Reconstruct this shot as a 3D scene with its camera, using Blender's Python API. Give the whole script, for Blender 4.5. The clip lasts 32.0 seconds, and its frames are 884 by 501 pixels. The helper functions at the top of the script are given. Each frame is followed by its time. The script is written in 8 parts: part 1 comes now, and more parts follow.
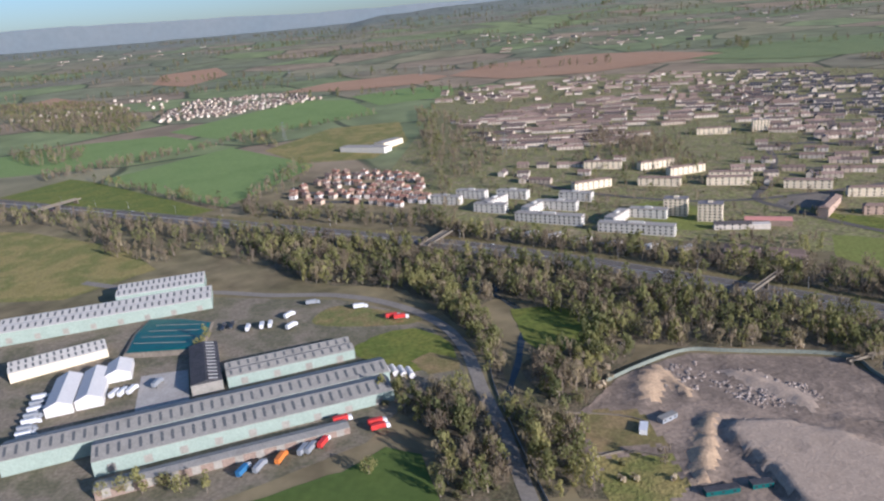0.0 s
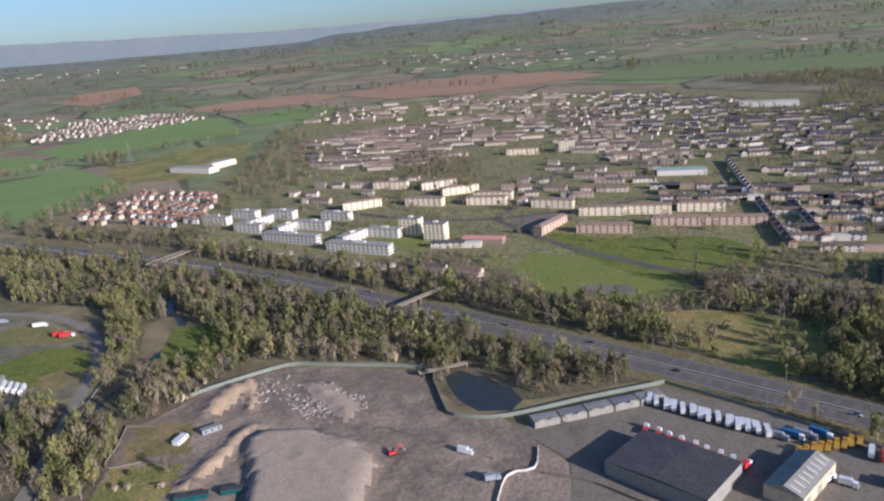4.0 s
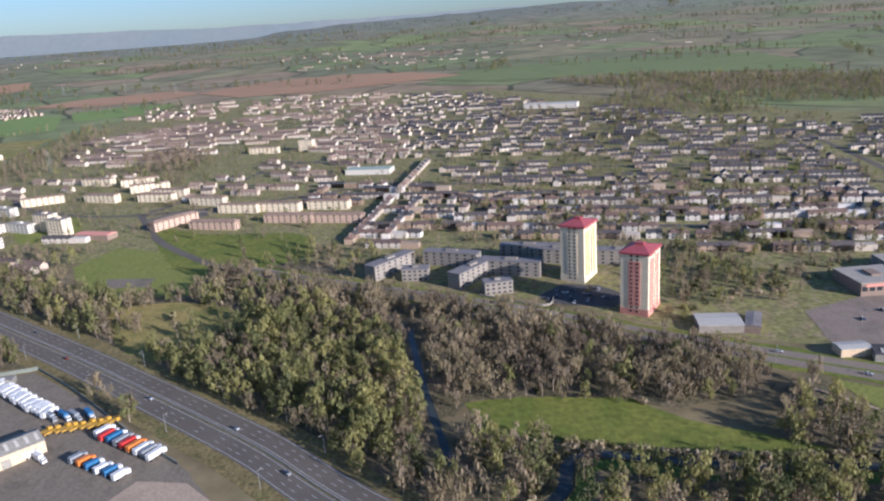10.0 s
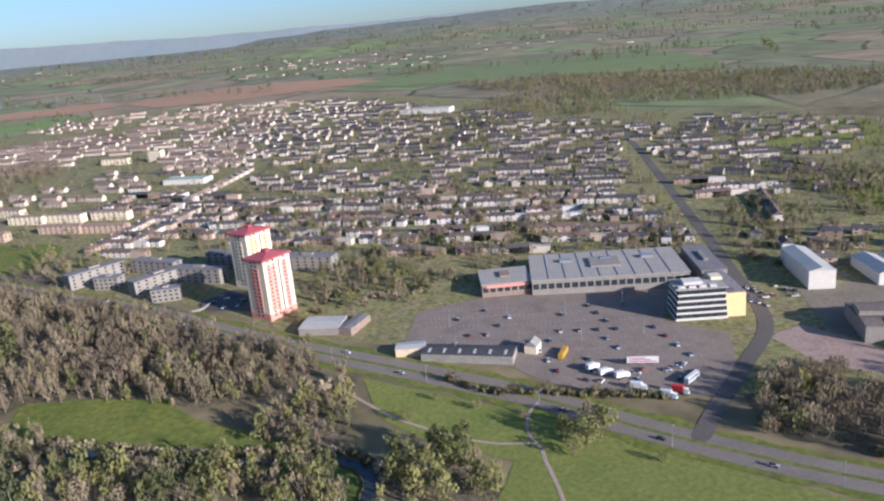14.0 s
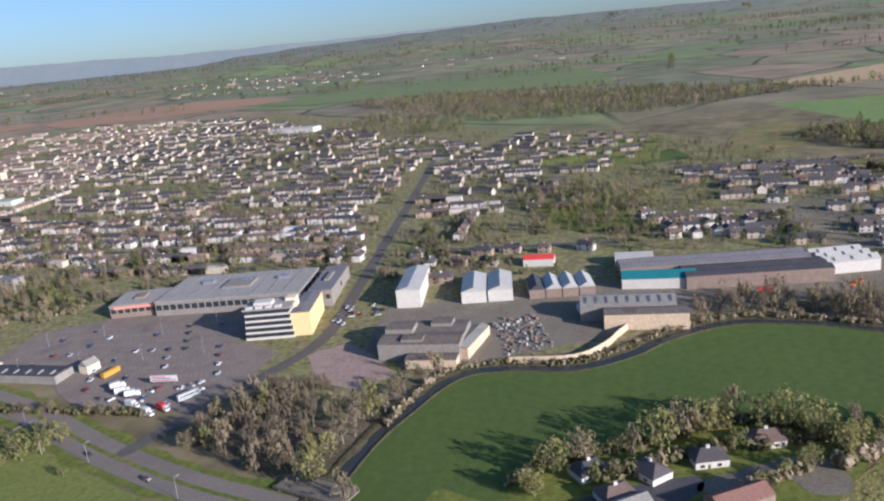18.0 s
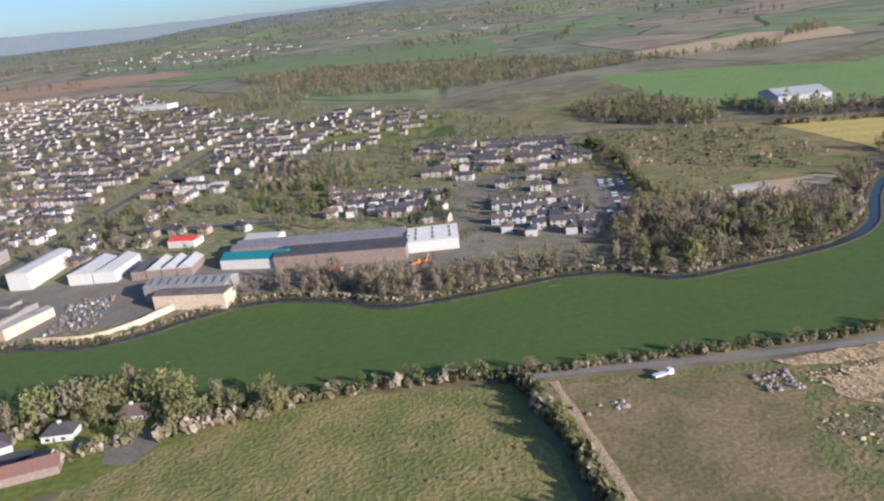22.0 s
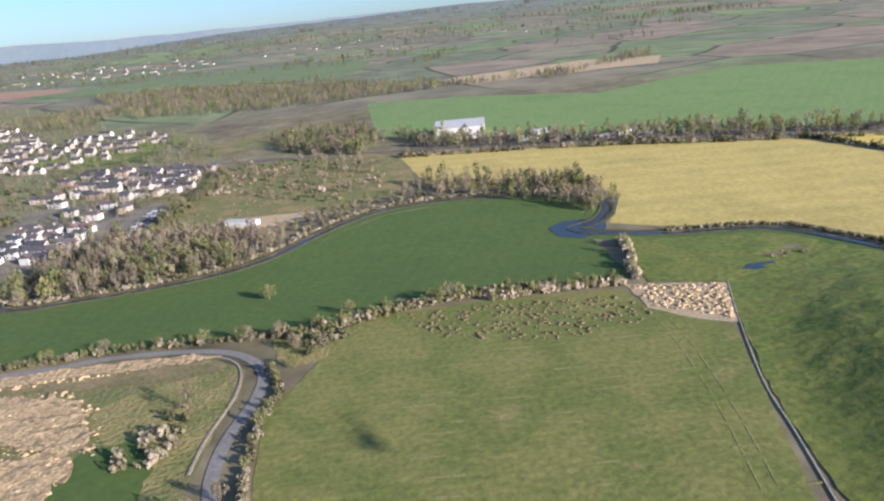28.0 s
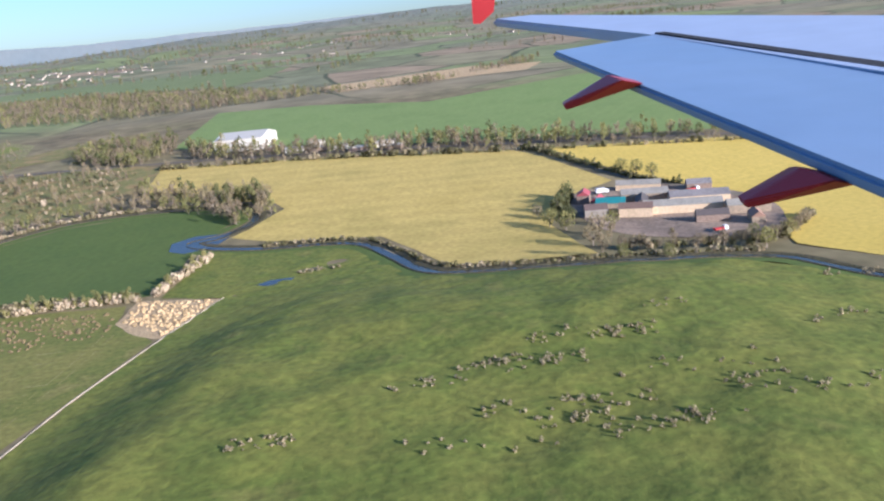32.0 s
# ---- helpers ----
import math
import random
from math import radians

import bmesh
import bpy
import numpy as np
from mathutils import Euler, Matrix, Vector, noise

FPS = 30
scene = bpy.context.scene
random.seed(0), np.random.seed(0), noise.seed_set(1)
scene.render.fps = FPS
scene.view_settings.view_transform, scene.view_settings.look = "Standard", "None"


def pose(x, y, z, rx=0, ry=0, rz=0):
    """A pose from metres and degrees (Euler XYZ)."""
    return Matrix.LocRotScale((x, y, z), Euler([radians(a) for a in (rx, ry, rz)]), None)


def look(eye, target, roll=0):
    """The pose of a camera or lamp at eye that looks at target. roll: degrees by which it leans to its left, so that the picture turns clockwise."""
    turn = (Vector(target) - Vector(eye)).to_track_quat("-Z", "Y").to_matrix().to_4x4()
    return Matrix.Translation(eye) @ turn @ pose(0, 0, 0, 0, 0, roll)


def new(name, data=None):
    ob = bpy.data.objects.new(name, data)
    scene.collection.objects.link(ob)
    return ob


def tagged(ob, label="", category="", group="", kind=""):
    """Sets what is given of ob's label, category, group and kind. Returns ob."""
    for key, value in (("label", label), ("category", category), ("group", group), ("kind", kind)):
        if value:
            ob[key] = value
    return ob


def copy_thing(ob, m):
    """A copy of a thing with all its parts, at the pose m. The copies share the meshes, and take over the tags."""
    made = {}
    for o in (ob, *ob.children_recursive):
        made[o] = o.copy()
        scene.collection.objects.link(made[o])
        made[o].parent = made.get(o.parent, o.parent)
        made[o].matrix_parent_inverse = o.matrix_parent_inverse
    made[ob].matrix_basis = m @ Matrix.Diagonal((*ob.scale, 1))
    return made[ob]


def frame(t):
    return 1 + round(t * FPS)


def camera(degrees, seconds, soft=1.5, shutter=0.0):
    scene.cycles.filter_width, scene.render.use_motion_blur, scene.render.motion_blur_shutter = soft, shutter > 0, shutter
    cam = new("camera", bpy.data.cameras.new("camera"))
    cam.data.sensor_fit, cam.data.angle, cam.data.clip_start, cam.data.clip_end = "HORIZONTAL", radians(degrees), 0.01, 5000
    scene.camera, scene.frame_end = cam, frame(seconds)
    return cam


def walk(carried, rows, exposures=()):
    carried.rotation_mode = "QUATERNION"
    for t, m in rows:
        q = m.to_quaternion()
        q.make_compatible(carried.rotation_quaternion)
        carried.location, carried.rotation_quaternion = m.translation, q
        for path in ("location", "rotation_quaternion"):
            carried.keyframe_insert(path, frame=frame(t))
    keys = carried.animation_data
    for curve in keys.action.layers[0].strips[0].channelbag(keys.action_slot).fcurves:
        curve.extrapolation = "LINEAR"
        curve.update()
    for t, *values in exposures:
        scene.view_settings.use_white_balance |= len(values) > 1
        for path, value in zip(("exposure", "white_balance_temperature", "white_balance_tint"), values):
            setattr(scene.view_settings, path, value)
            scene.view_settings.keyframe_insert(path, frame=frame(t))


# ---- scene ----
cam = camera(62.4, 32.0, soft=2.25)
EXPO, KELVIN, TINT = 0.88, 4300.0, 17.5
METRES, EYE, TILT, LEAN, TURN = 1200.0, 130.2, 0.0, 0.0, 0.0
ROWS = [
    (0.0, 0.0, 0.0, 0.0, -1.45, -17.03, 4.73),
    (1.0, 0.0294, -0.0037, -0.0013, -1.78, -16.38, 4.81),
    (2.0, 0.059, -0.0076, -0.0026, -2.24, -15.58, 4.89),
    (3.0, 0.0885, -0.0116, -0.0039, -2.74, -15.61, 4.77),
    (6.0, 0.1782, -0.0237, -0.0091, -4.18, -16.47, 4.17),
    (7.0, 0.2082, -0.028, -0.011, -4.52, -16.37, 4.07),
    (8.0, 0.2385, -0.0322, -0.0126, -4.75, -16.31, 4.01),
    (9.0, 0.2686, -0.0367, -0.0145, -4.7, -15.93, 3.91),
    (10.0, 0.2991, -0.0412, -0.0161, -4.47, -16.09, 3.93),
    (11.0, 0.3297, -0.0458, -0.0177, -4.24, -16.93, 4.01),
    (12.0, 0.3604, -0.0505, -0.0192, -4.03, -17.24, 4.3),
    (13.0, 0.3914, -0.0552, -0.0205, -3.89, -16.65, 4.76),
    (14.0, 0.4228, -0.0596, -0.0218, -4.04, -15.86, 5.17),
    (17.0, 0.5185, -0.073, -0.027, -4.43, -15.13, 5.6),
    (18.0, 0.5505, -0.0779, -0.0286, -4.2, -14.8, 5.7),
    (19.0, 0.5825, -0.0827, -0.0304, -4.2, -14.82, 5.9),
    (20.0, 0.6144, -0.0875, -0.0322, -4.62, -15.49, 6.08),
    (21.0, 0.6461, -0.0925, -0.0339, -5.08, -16.36, 6.18),
    (22.0, 0.6779, -0.0972, -0.0356, -5.22, -17.26, 6.27),
    (23.0, 0.7093, -0.1019, -0.0374, -5.24, -18.12, 6.21),
    (24.0, 0.7409, -0.1063, -0.0389, -5.28, -17.91, 6.01),
    (25.0, 0.7723, -0.1104, -0.0406, -5.31, -16.89, 5.65),
    (28.0, 0.8646, -0.1228, -0.0456, -4.87, -16.09, 5.53),
    (29.0, 0.8954, -0.1271, -0.0471, -4.97, -16.7, 5.71),
    (30.0, 0.9265, -0.1313, -0.0486, -5.18, -17.08, 5.8),
    (31.0, 0.9576, -0.1357, -0.0501, -5.2, -16.64, 5.82),
    (32.0, 0.9887, -0.1402, -0.0516, -5.01, -16.01, 5.9),
]
walk(cam, [(t, pose(0, 0, EYE, TILT, LEAN, TURN) @ pose(METRES * x, METRES * y, METRES * z, 90 + pitch, roll, yaw)) for t, x, y, z, yaw, pitch, roll in ROWS],
     exposures=[(t, EXPO + e, KELVIN, TINT) for t, e in ((0.0, -0.44), (6.0, -0.54), (13.0, -0.25), (19.0, -0.46), (24.0, -0.12), (28.0, 0.0), (32.0, 0.08))])
SCALE = METRES / 2000.0  # the plan below is laid out along a walk of 2000 and set to the walk at the end of the file

# ---- daylight: a low evening sun behind the right shoulder ----
SUN_EL, SUN_AZ = 17.0, 132.0
world = bpy.data.worlds.new("sky")
scene.world = world
world.use_nodes = True
wn = world.node_tree
sky = wn.nodes.new("ShaderNodeTexSky")
sky.sky_type, sky.sun_disc = "NISHITA", False
sky.sun_elevation, sky.sun_rotation = radians(SUN_EL), radians(SUN_AZ)
sky.air_density, sky.dust_density, sky.ozone_density = 1.12, 1.2, 0.6
wn.nodes["Background"].inputs[1].default_value = 0.072
wn.links.new(sky.outputs[0], wn.nodes["Background"].inputs[0])
lamp = bpy.data.lights.new("sun", "SUN")
lamp.energy, lamp.angle, lamp.color = 6.4, radians(0.6), (1.0, 0.73, 0.44)
sun = new("sun", lamp)
sa, se = radians(SUN_AZ), radians(SUN_EL)
sun.matrix_world = look((0, 0, 0), (-math.sin(sa) * math.cos(se), -math.cos(sa) * math.cos(se), -math.sin(se)))
sun.location = (500, -400, 600)

# ---- materials ----
def surf(name, cols, scale=0.05, fine=0.8, rough=0.9, bump=0.0, gain=0.35, rand=0.0, tone=0.0, stripes=None, metal=0.0, detail=6.0, spread=0.25):
    """A procedural surface: cols are blended by a broad noise in world metres, mottled by a fine one."""
    m = bpy.data.materials.new(name)
    m.use_nodes = True
    nt = m.node_tree
    N, L = nt.nodes, nt.links
    b = N["Principled BSDF"]
    b.inputs["Roughness"].default_value, b.inputs["Metallic"].default_value = rough, metal
    b.inputs["Specular IOR Level"].default_value = 0.25
    geo = N.new("ShaderNodeNewGeometry")
    big = N.new("ShaderNodeTexNoise")
    big.inputs["Scale"].default_value, big.inputs["Detail"].default_value = scale / SCALE, detail
    big.inputs["Roughness"].default_value = 0.62
    L.new(geo.outputs["Position"], big.inputs["Vector"])
    ramp = N.new("ShaderNodeValToRGB")
    el = ramp.color_ramp.elements
    n = len(cols)
    for i, c in enumerate(cols):
        at = 0.5 if n == 1 else 0.5 - spread + 2 * spread * i / (n - 1)
        e = el[i] if i < 2 else el.new(at)
        e.position, e.color = at, (*c, 1)
    if n == 1:
        el[1].color = (*cols[0], 1)
    L.new(big.outputs[0], ramp.inputs[0])
    small = N.new("ShaderNodeTexNoise")
    small.inputs["Scale"].default_value, small.inputs["Detail"].default_value = fine / SCALE, 4.0
    L.new(geo.outputs["Position"], small.inputs["Vector"])
    val = N.new("ShaderNodeMapRange")
    val.inputs["From Min"].default_value, val.inputs["From Max"].default_value = 0.3, 0.7
    val.inputs["To Min"].default_value, val.inputs["To Max"].default_value = 1 - gain, 1 + gain
    L.new(small.outputs[0], val.inputs["Value"])
    last = val.outputs[0]
    if stripes:
        angle, width, amount = stripes
        rot = N.new("ShaderNodeVectorRotate")
        rot.rotation_type = "Z_AXIS"
        rot.inputs["Angle"].default_value = radians(angle)
        L.new(geo.outputs["Position"], rot.inputs["Vector"])
        wave = N.new("ShaderNodeTexWave")
        wave.inputs["Scale"].default_value = 0.314 / width / SCALE
        wave.inputs["Distortion"].default_value, wave.inputs["Detail"].default_value = 0.8, 2.0
        wave.inputs["Detail Scale"].default_value = 0.3
        L.new(rot.outputs[0], wave.inputs["Vector"])
        mr = N.new("ShaderNodeMapRange")
        mr.inputs["To Min"].default_value, mr.inputs["To Max"].default_value = 1 - amount, 1 + amount
        L.new(wave.outputs["Fac"], mr.inputs["Value"])
        mul = N.new("ShaderNodeMath")
        mul.operation = "MULTIPLY"
        L.new(last, mul.inputs[0]), L.new(mr.outputs[0], mul.inputs[1])
        last = mul.outputs[0]
    for amount, kind in ((rand, "object"), (tone, "tone")):
        if not amount:
            continue
        src = N.new("ShaderNodeObjectInfo").outputs["Random"] if kind == "object" else None
        if src is None:
            at = N.new("ShaderNodeAttribute")
            at.attribute_name = "tone"
            src = at.outputs["Fac"]
        mr = N.new("ShaderNodeMapRange")
        mr.inputs["To Min"].default_value, mr.inputs["To Max"].default_value = 1 - amount, 1 + amount
        L.new(src, mr.inputs["Value"])
        mul = N.new("ShaderNodeMath")
        mul.operation = "MULTIPLY"
        L.new(last, mul.inputs[0]), L.new(mr.outputs[0], mul.inputs[1])
        last = mul.outputs[0]
    vec = N.new("ShaderNodeVectorMath")
    vec.operation = "SCALE"
    L.new(ramp.outputs[0], vec.inputs[0]), L.new(last, vec.inputs["Scale"])
    L.new(vec.outputs[0], b.inputs["Base Color"])
    if bump:
        bp = N.new("ShaderNodeBump")
        bp.inputs["Strength"].default_value, bp.inputs["Distance"].default_value = 1.0, bump * SCALE
        L.new(small.outputs[0], bp.inputs["Height"]), L.new(bp.outputs[0], b.inputs["Normal"])
    return m


def pick(name, cols, rough=0.8, fine=0.7, gain=0.12, by="object", metal=0.0, thin=0.0):
    """Each object (or each island of a joined mesh) takes one of the colours; a fine noise wears it."""
    m = bpy.data.materials.new(name)
    m.use_nodes = True
    N, L = m.node_tree.nodes, m.node_tree.links
    b = N["Principled BSDF"]
    b.inputs["Roughness"].default_value, b.inputs["Metallic"].default_value = rough, metal
    if by == "object":
        src = N.new("ShaderNodeObjectInfo").outputs["Random"]
    elif by == "tone":
        at = N.new("ShaderNodeAttribute")
        at.attribute_name = "tone"
        src = at.outputs["Fac"]
    else:
        src = N.new("ShaderNodeNewGeometry").outputs["Random Per Island"]
    ramp = N.new("ShaderNodeValToRGB")
    ramp.color_ramp.interpolation = "CONSTANT" if by != "tone" else "LINEAR"
    el = ramp.color_ramp.elements
    for i, c in enumerate(cols):
        at = i / len(cols) if by != "tone" else i / max(1, len(cols) - 1)
        e = el[i] if i < 2 else el.new(at)
        e.position, e.color = at, (*c, 1)
    L.new(src, ramp.inputs[0])
    geo = N.new("ShaderNodeNewGeometry")
    small = N.new("ShaderNodeTexNoise")
    small.inputs["Scale"].default_value, small.inputs["Detail"].default_value = fine / SCALE, 5.0
    L.new(geo.outputs["Position"], small.inputs["Vector"])
    mr = N.new("ShaderNodeMapRange")
    mr.inputs["From Min"].default_value, mr.inputs["From Max"].default_value = 0.3, 0.7
    mr.inputs["To Min"].default_value, mr.inputs["To Max"].default_value = 1 - gain, 1 + gain
    L.new(small.outputs[0], mr.inputs["Value"])
    vec = N.new("ShaderNodeVectorMath")
    vec.operation = "SCALE"
    L.new(ramp.outputs[0], vec.inputs[0]), L.new(mr.outputs[0], vec.inputs["Scale"])
    L.new(vec.outputs[0], b.inputs["Base Color"])
    if thin:
        tr = N.new("ShaderNodeBsdfTranslucent")
        L.new(vec.outputs[0], tr.inputs["Color"])
        mix = N.new("ShaderNodeMixShader")
        mix.inputs[0].default_value = thin
        L.new(b.outputs[0], mix.inputs[1]), L.new(tr.outputs[0], mix.inputs[2])
        L.new(mix.outputs[0], N["Material Output"].inputs["Surface"])
    return m


def far_fields():
    """Open country: cells of pasture, plough and moor with dark hedge lines between them, paler far off to stand in for
    haze.
    """
    m = surf("countryside", [(.135, .12, .048), (.20, .16, .08), (.15, .142, .056)], 0.004, 0.05, gain=0.3)
    N, L = m.node_tree.nodes, m.node_tree.links
    b = N["Principled BSDF"]
    base = b.inputs["Base Color"].links[0].from_socket
    geo = N.new("ShaderNodeNewGeometry")
    warp = N.new("ShaderNodeTexNoise")
    warp.inputs["Scale"].default_value = 0.003 / SCALE
    L.new(geo.outputs["Position"], warp.inputs["Vector"])
    add = N.new("ShaderNodeVectorMath")
    add.operation = "MULTIPLY_ADD"
    add.inputs[1].default_value = (120 * SCALE, 120 * SCALE, 0)
    L.new(warp.outputs["Color"], add.inputs[0]), L.new(geo.outputs["Position"], add.inputs[2])
    flat = N.new("ShaderNodeVectorMath")
    flat.operation = "MULTIPLY"
    flat.inputs[1].default_value = (0.0032 / SCALE, 0.0042 / SCALE, 0.0)
    L.new(add.outputs[0], flat.inputs[0])
    cell = N.new("ShaderNodeTexVoronoi")
    cell.voronoi_dimensions = "2D"
    cell.inputs["Scale"].default_value = 1.0
    L.new(flat.outputs[0], cell.inputs["Vector"])
    edge = N.new("ShaderNodeTexVoronoi")
    edge.voronoi_dimensions, edge.feature = "2D", "DISTANCE_TO_EDGE"
    edge.inputs["Scale"].default_value = 1.0
    L.new(flat.outputs[0], edge.inputs["Vector"])
    sep = N.new("ShaderNodeSeparateColor")
    L.new(cell.outputs["Color"], sep.inputs[0])
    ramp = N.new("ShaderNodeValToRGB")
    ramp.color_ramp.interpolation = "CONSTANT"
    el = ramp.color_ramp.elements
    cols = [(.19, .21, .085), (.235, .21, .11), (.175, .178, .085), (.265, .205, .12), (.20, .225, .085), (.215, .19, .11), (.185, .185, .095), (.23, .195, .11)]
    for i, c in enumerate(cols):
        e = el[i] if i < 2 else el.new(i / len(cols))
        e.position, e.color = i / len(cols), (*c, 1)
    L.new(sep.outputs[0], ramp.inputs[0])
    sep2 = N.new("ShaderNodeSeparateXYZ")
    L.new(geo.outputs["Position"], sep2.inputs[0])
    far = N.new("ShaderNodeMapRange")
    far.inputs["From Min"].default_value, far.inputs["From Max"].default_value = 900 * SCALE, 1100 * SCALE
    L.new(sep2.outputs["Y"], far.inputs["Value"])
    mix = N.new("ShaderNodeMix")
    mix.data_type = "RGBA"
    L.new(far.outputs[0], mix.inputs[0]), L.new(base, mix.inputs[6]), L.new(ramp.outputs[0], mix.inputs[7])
    # farthest land blends to a paler grey-green, haze put into the colour
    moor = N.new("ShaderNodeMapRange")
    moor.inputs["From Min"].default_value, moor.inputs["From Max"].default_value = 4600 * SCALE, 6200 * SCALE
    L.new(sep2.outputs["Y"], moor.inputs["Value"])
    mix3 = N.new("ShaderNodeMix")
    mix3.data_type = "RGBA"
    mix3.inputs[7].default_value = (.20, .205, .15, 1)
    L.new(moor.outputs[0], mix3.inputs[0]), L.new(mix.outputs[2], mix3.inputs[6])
    hedge = N.new("ShaderNodeMapRange")
    hedge.inputs["From Min"].default_value, hedge.inputs["From Max"].default_value = 0.012, 0.03
    hedge.inputs["To Min"].default_value, hedge.inputs["To Max"].default_value = 1.0, 0.0
    L.new(edge.outputs["Distance"], hedge.inputs["Value"])
    hm = N.new("ShaderNodeMath")
    hm.operation = "MULTIPLY"
    L.new(hedge.outputs[0], hm.inputs[0]), L.new(far.outputs[0], hm.inputs[1])
    mix2 = N.new("ShaderNodeMix")
    mix2.data_type = "RGBA"
    mix2.inputs[7].default_value = (.07, .075, .035, 1)
    L.new(hm.outputs[0], mix2.inputs[0]), L.new(mix3.outputs[2], mix2.inputs[6])
    patch_noise = N.new("ShaderNodeTexNoise")
    patch_noise.inputs["Scale"].default_value, patch_noise.inputs["Detail"].default_value = 0.012 / SCALE, 8
    L.new(geo.outputs["Position"], patch_noise.inputs["Vector"])
    mr = N.new("ShaderNodeMapRange")
    mr.inputs["From Min"].default_value, mr.inputs["From Max"].default_value = 0.3, 0.7
    mr.inputs["To Min"].default_value, mr.inputs["To Max"].default_value = 0.72, 1.25
    L.new(patch_noise.outputs[0], mr.inputs["Value"])
    out = N.new("ShaderNodeVectorMath")
    out.operation = "SCALE"
    L.new(mix2.outputs[2], out.inputs[0]), L.new(mr.outputs[0], out.inputs["Scale"])
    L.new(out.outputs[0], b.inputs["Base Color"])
    return m


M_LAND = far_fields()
M_LUSH = surf("lush_crop", [(.076, .110, .018), (.098, .128, .022)], 0.02, 0.25, gain=0.12, stripes=(20, 9, 0.015))
M_PASTURE = surf("pasture", [(.10, .13, .015), (.165, .17, .026), (.118, .142, .019), (.195, .178, .038)], 0.03, 0.3, gain=0.26, bump=0.35)
M_PARKG = surf("park_grass", [(.14, .172, .028), (.19, .20, .04), (.155, .178, .03)], 0.02, 0.4, gain=0.2, bump=0.2)
M_CROP = surf("young_crop", [(.145, .18, .062), (.175, .20, .072), (.13, .162, .056)], 0.012, 0.2, gain=0.14, stripes=(60, 12, 0.05))
M_STUB = surf("striped_pasture", [(.16, .165, .03), (.205, .19, .042), (.14, .152, .026), (.25, .21, .062)], 0.03, 0.4, gain=0.22, stripes=(92, 6, 0.03), bump=0.25)
M_ROUGH = surf("rough_grass", [(.20, .175, .044), (.28, .225, .07), (.165, .165, .038), (.32, .255, .09)], 0.03, 0.5, gain=0.24, bump=0.7)
M_YELLOW = surf("pale_yellow_crop", [(.38, .29, .062), (.47, .36, .09), (.31, .255, .056)], 0.01, 0.3, gain=0.15, stripes=(96, 26, 0.04))
M_YELLOW2 = surf("bright_yellow_crop", [(.52, .39, .06), (.60, .45, .085)], 0.01, 0.3, gain=0.12)
M_PLOUGH = surf("ploughed_earth", [(.31, .19, .10), (.37, .235, .13)], 0.006, 0.2, gain=0.12)
M_EARTH = surf("bare_earth", [(.235, .18, .125), (.30, .23, .16), (.18, .14, .10), (.35, .27, .185)], 0.035, 0.45, gain=0.22, bump=0.4)
M_TAN = surf("tan_clay_bank", [(.40, .28, .155), (.50, .36, .21), (.34, .24, .14)], 0.1, 0.7, gain=0.2, bump=0.4)
M_BROWN = surf("brown_waste_ground", [(.21, .16, .055), (.27, .195, .075), (.155, .16, .042), (.25, .18, .072), (.185, .168, .05)], 0.028, 0.5, gain=0.25, bump=0.6)
M_SPRING = surf("spring_wheat", [(.165, .225, .055), (.19, .245, .065), (.15, .205, .05)], 0.012, 0.2, gain=0.10, stripes=(35, 14, 0.015))
M_DRY = surf("dry_cut_grass", [(.19, .182, .042), (.235, .212, .065), (.165, .17, .035)], 0.15, 1.2, gain=0.3)
M_STRAW = surf("straw_reed", [(.38, .275, .13), (.50, .375, .20)], 0.15, 1.2, gain=0.3, bump=0.4)
M_ASPH = surf("asphalt", [(.072, .069, .068), (.102, .095, .090)], 0.05, 0.9, gain=0.15)
M_ROAD = surf("worn_road_asphalt", [(.105, .092, .074), (.14, .122, .098)], 0.03, 0.8, gain=0.12)
M_CONC = surf("concrete_hardstanding", [(.15, .127, .092), (.20, .17, .124), (.125, .108, .08)], 0.05, 0.6, gain=0.2)
M_PARK = surf("car_park_paving", [(.185, .148, .112), (.235, .19, .145), (.155, .126, .098)], 0.06, 0.7, gain=0.15)
M_GRAVEL = surf("gravel_yard", [(.165, .14, .095), (.24, .205, .14)], 0.08, 0.9, gain=0.25)
M_TOWN = surf("gardens_and_verges", [(.15, .145, .045), (.255, .205, .10), (.185, .165, .072), (.205, .20, .06), (.23, .19, .10), (.285, .235, .125)], 0.06, 0.3, gain=0.4, spread=0.2)
M_SCRUB = surf("scrub_floor", [(.123, .111, .040), (.189, .150, .060), (.102, .111, .030)], 0.05, 0.5, gain=0.4, bump=0.5)
M_LINE = surf("road_marking", [(.36, .36, .35)], 0.1, 1.0, gain=0.15)
M_BANK = surf("river_bank", [(.05, .05, .02), (.08, .068, .032), (.04, .043, .016)], 0.12, 0.9, gain=0.5, bump=0.6)
M_WATER = surf("river_water", [(.03, .036, .036), (.045, .05, .046)], 0.1, 0.4, rough=0.22, gain=0.1, bump=0.02)
M_WATER.node_tree.nodes["Principled BSDF"].inputs["Specular IOR Level"].default_value = 0.3
M_LITTER = surf("leaf_litter", [(.14, .105, .06), (.10, .09, .045), (.17, .135, .08), (.085, .085, .035)], 0.06, 0.6, gain=0.4, bump=0.5)
M_LANE = surf("worn_lane", [(.20, .175, .135), (.26, .23, .18)], 0.05, 0.6, gain=0.15)
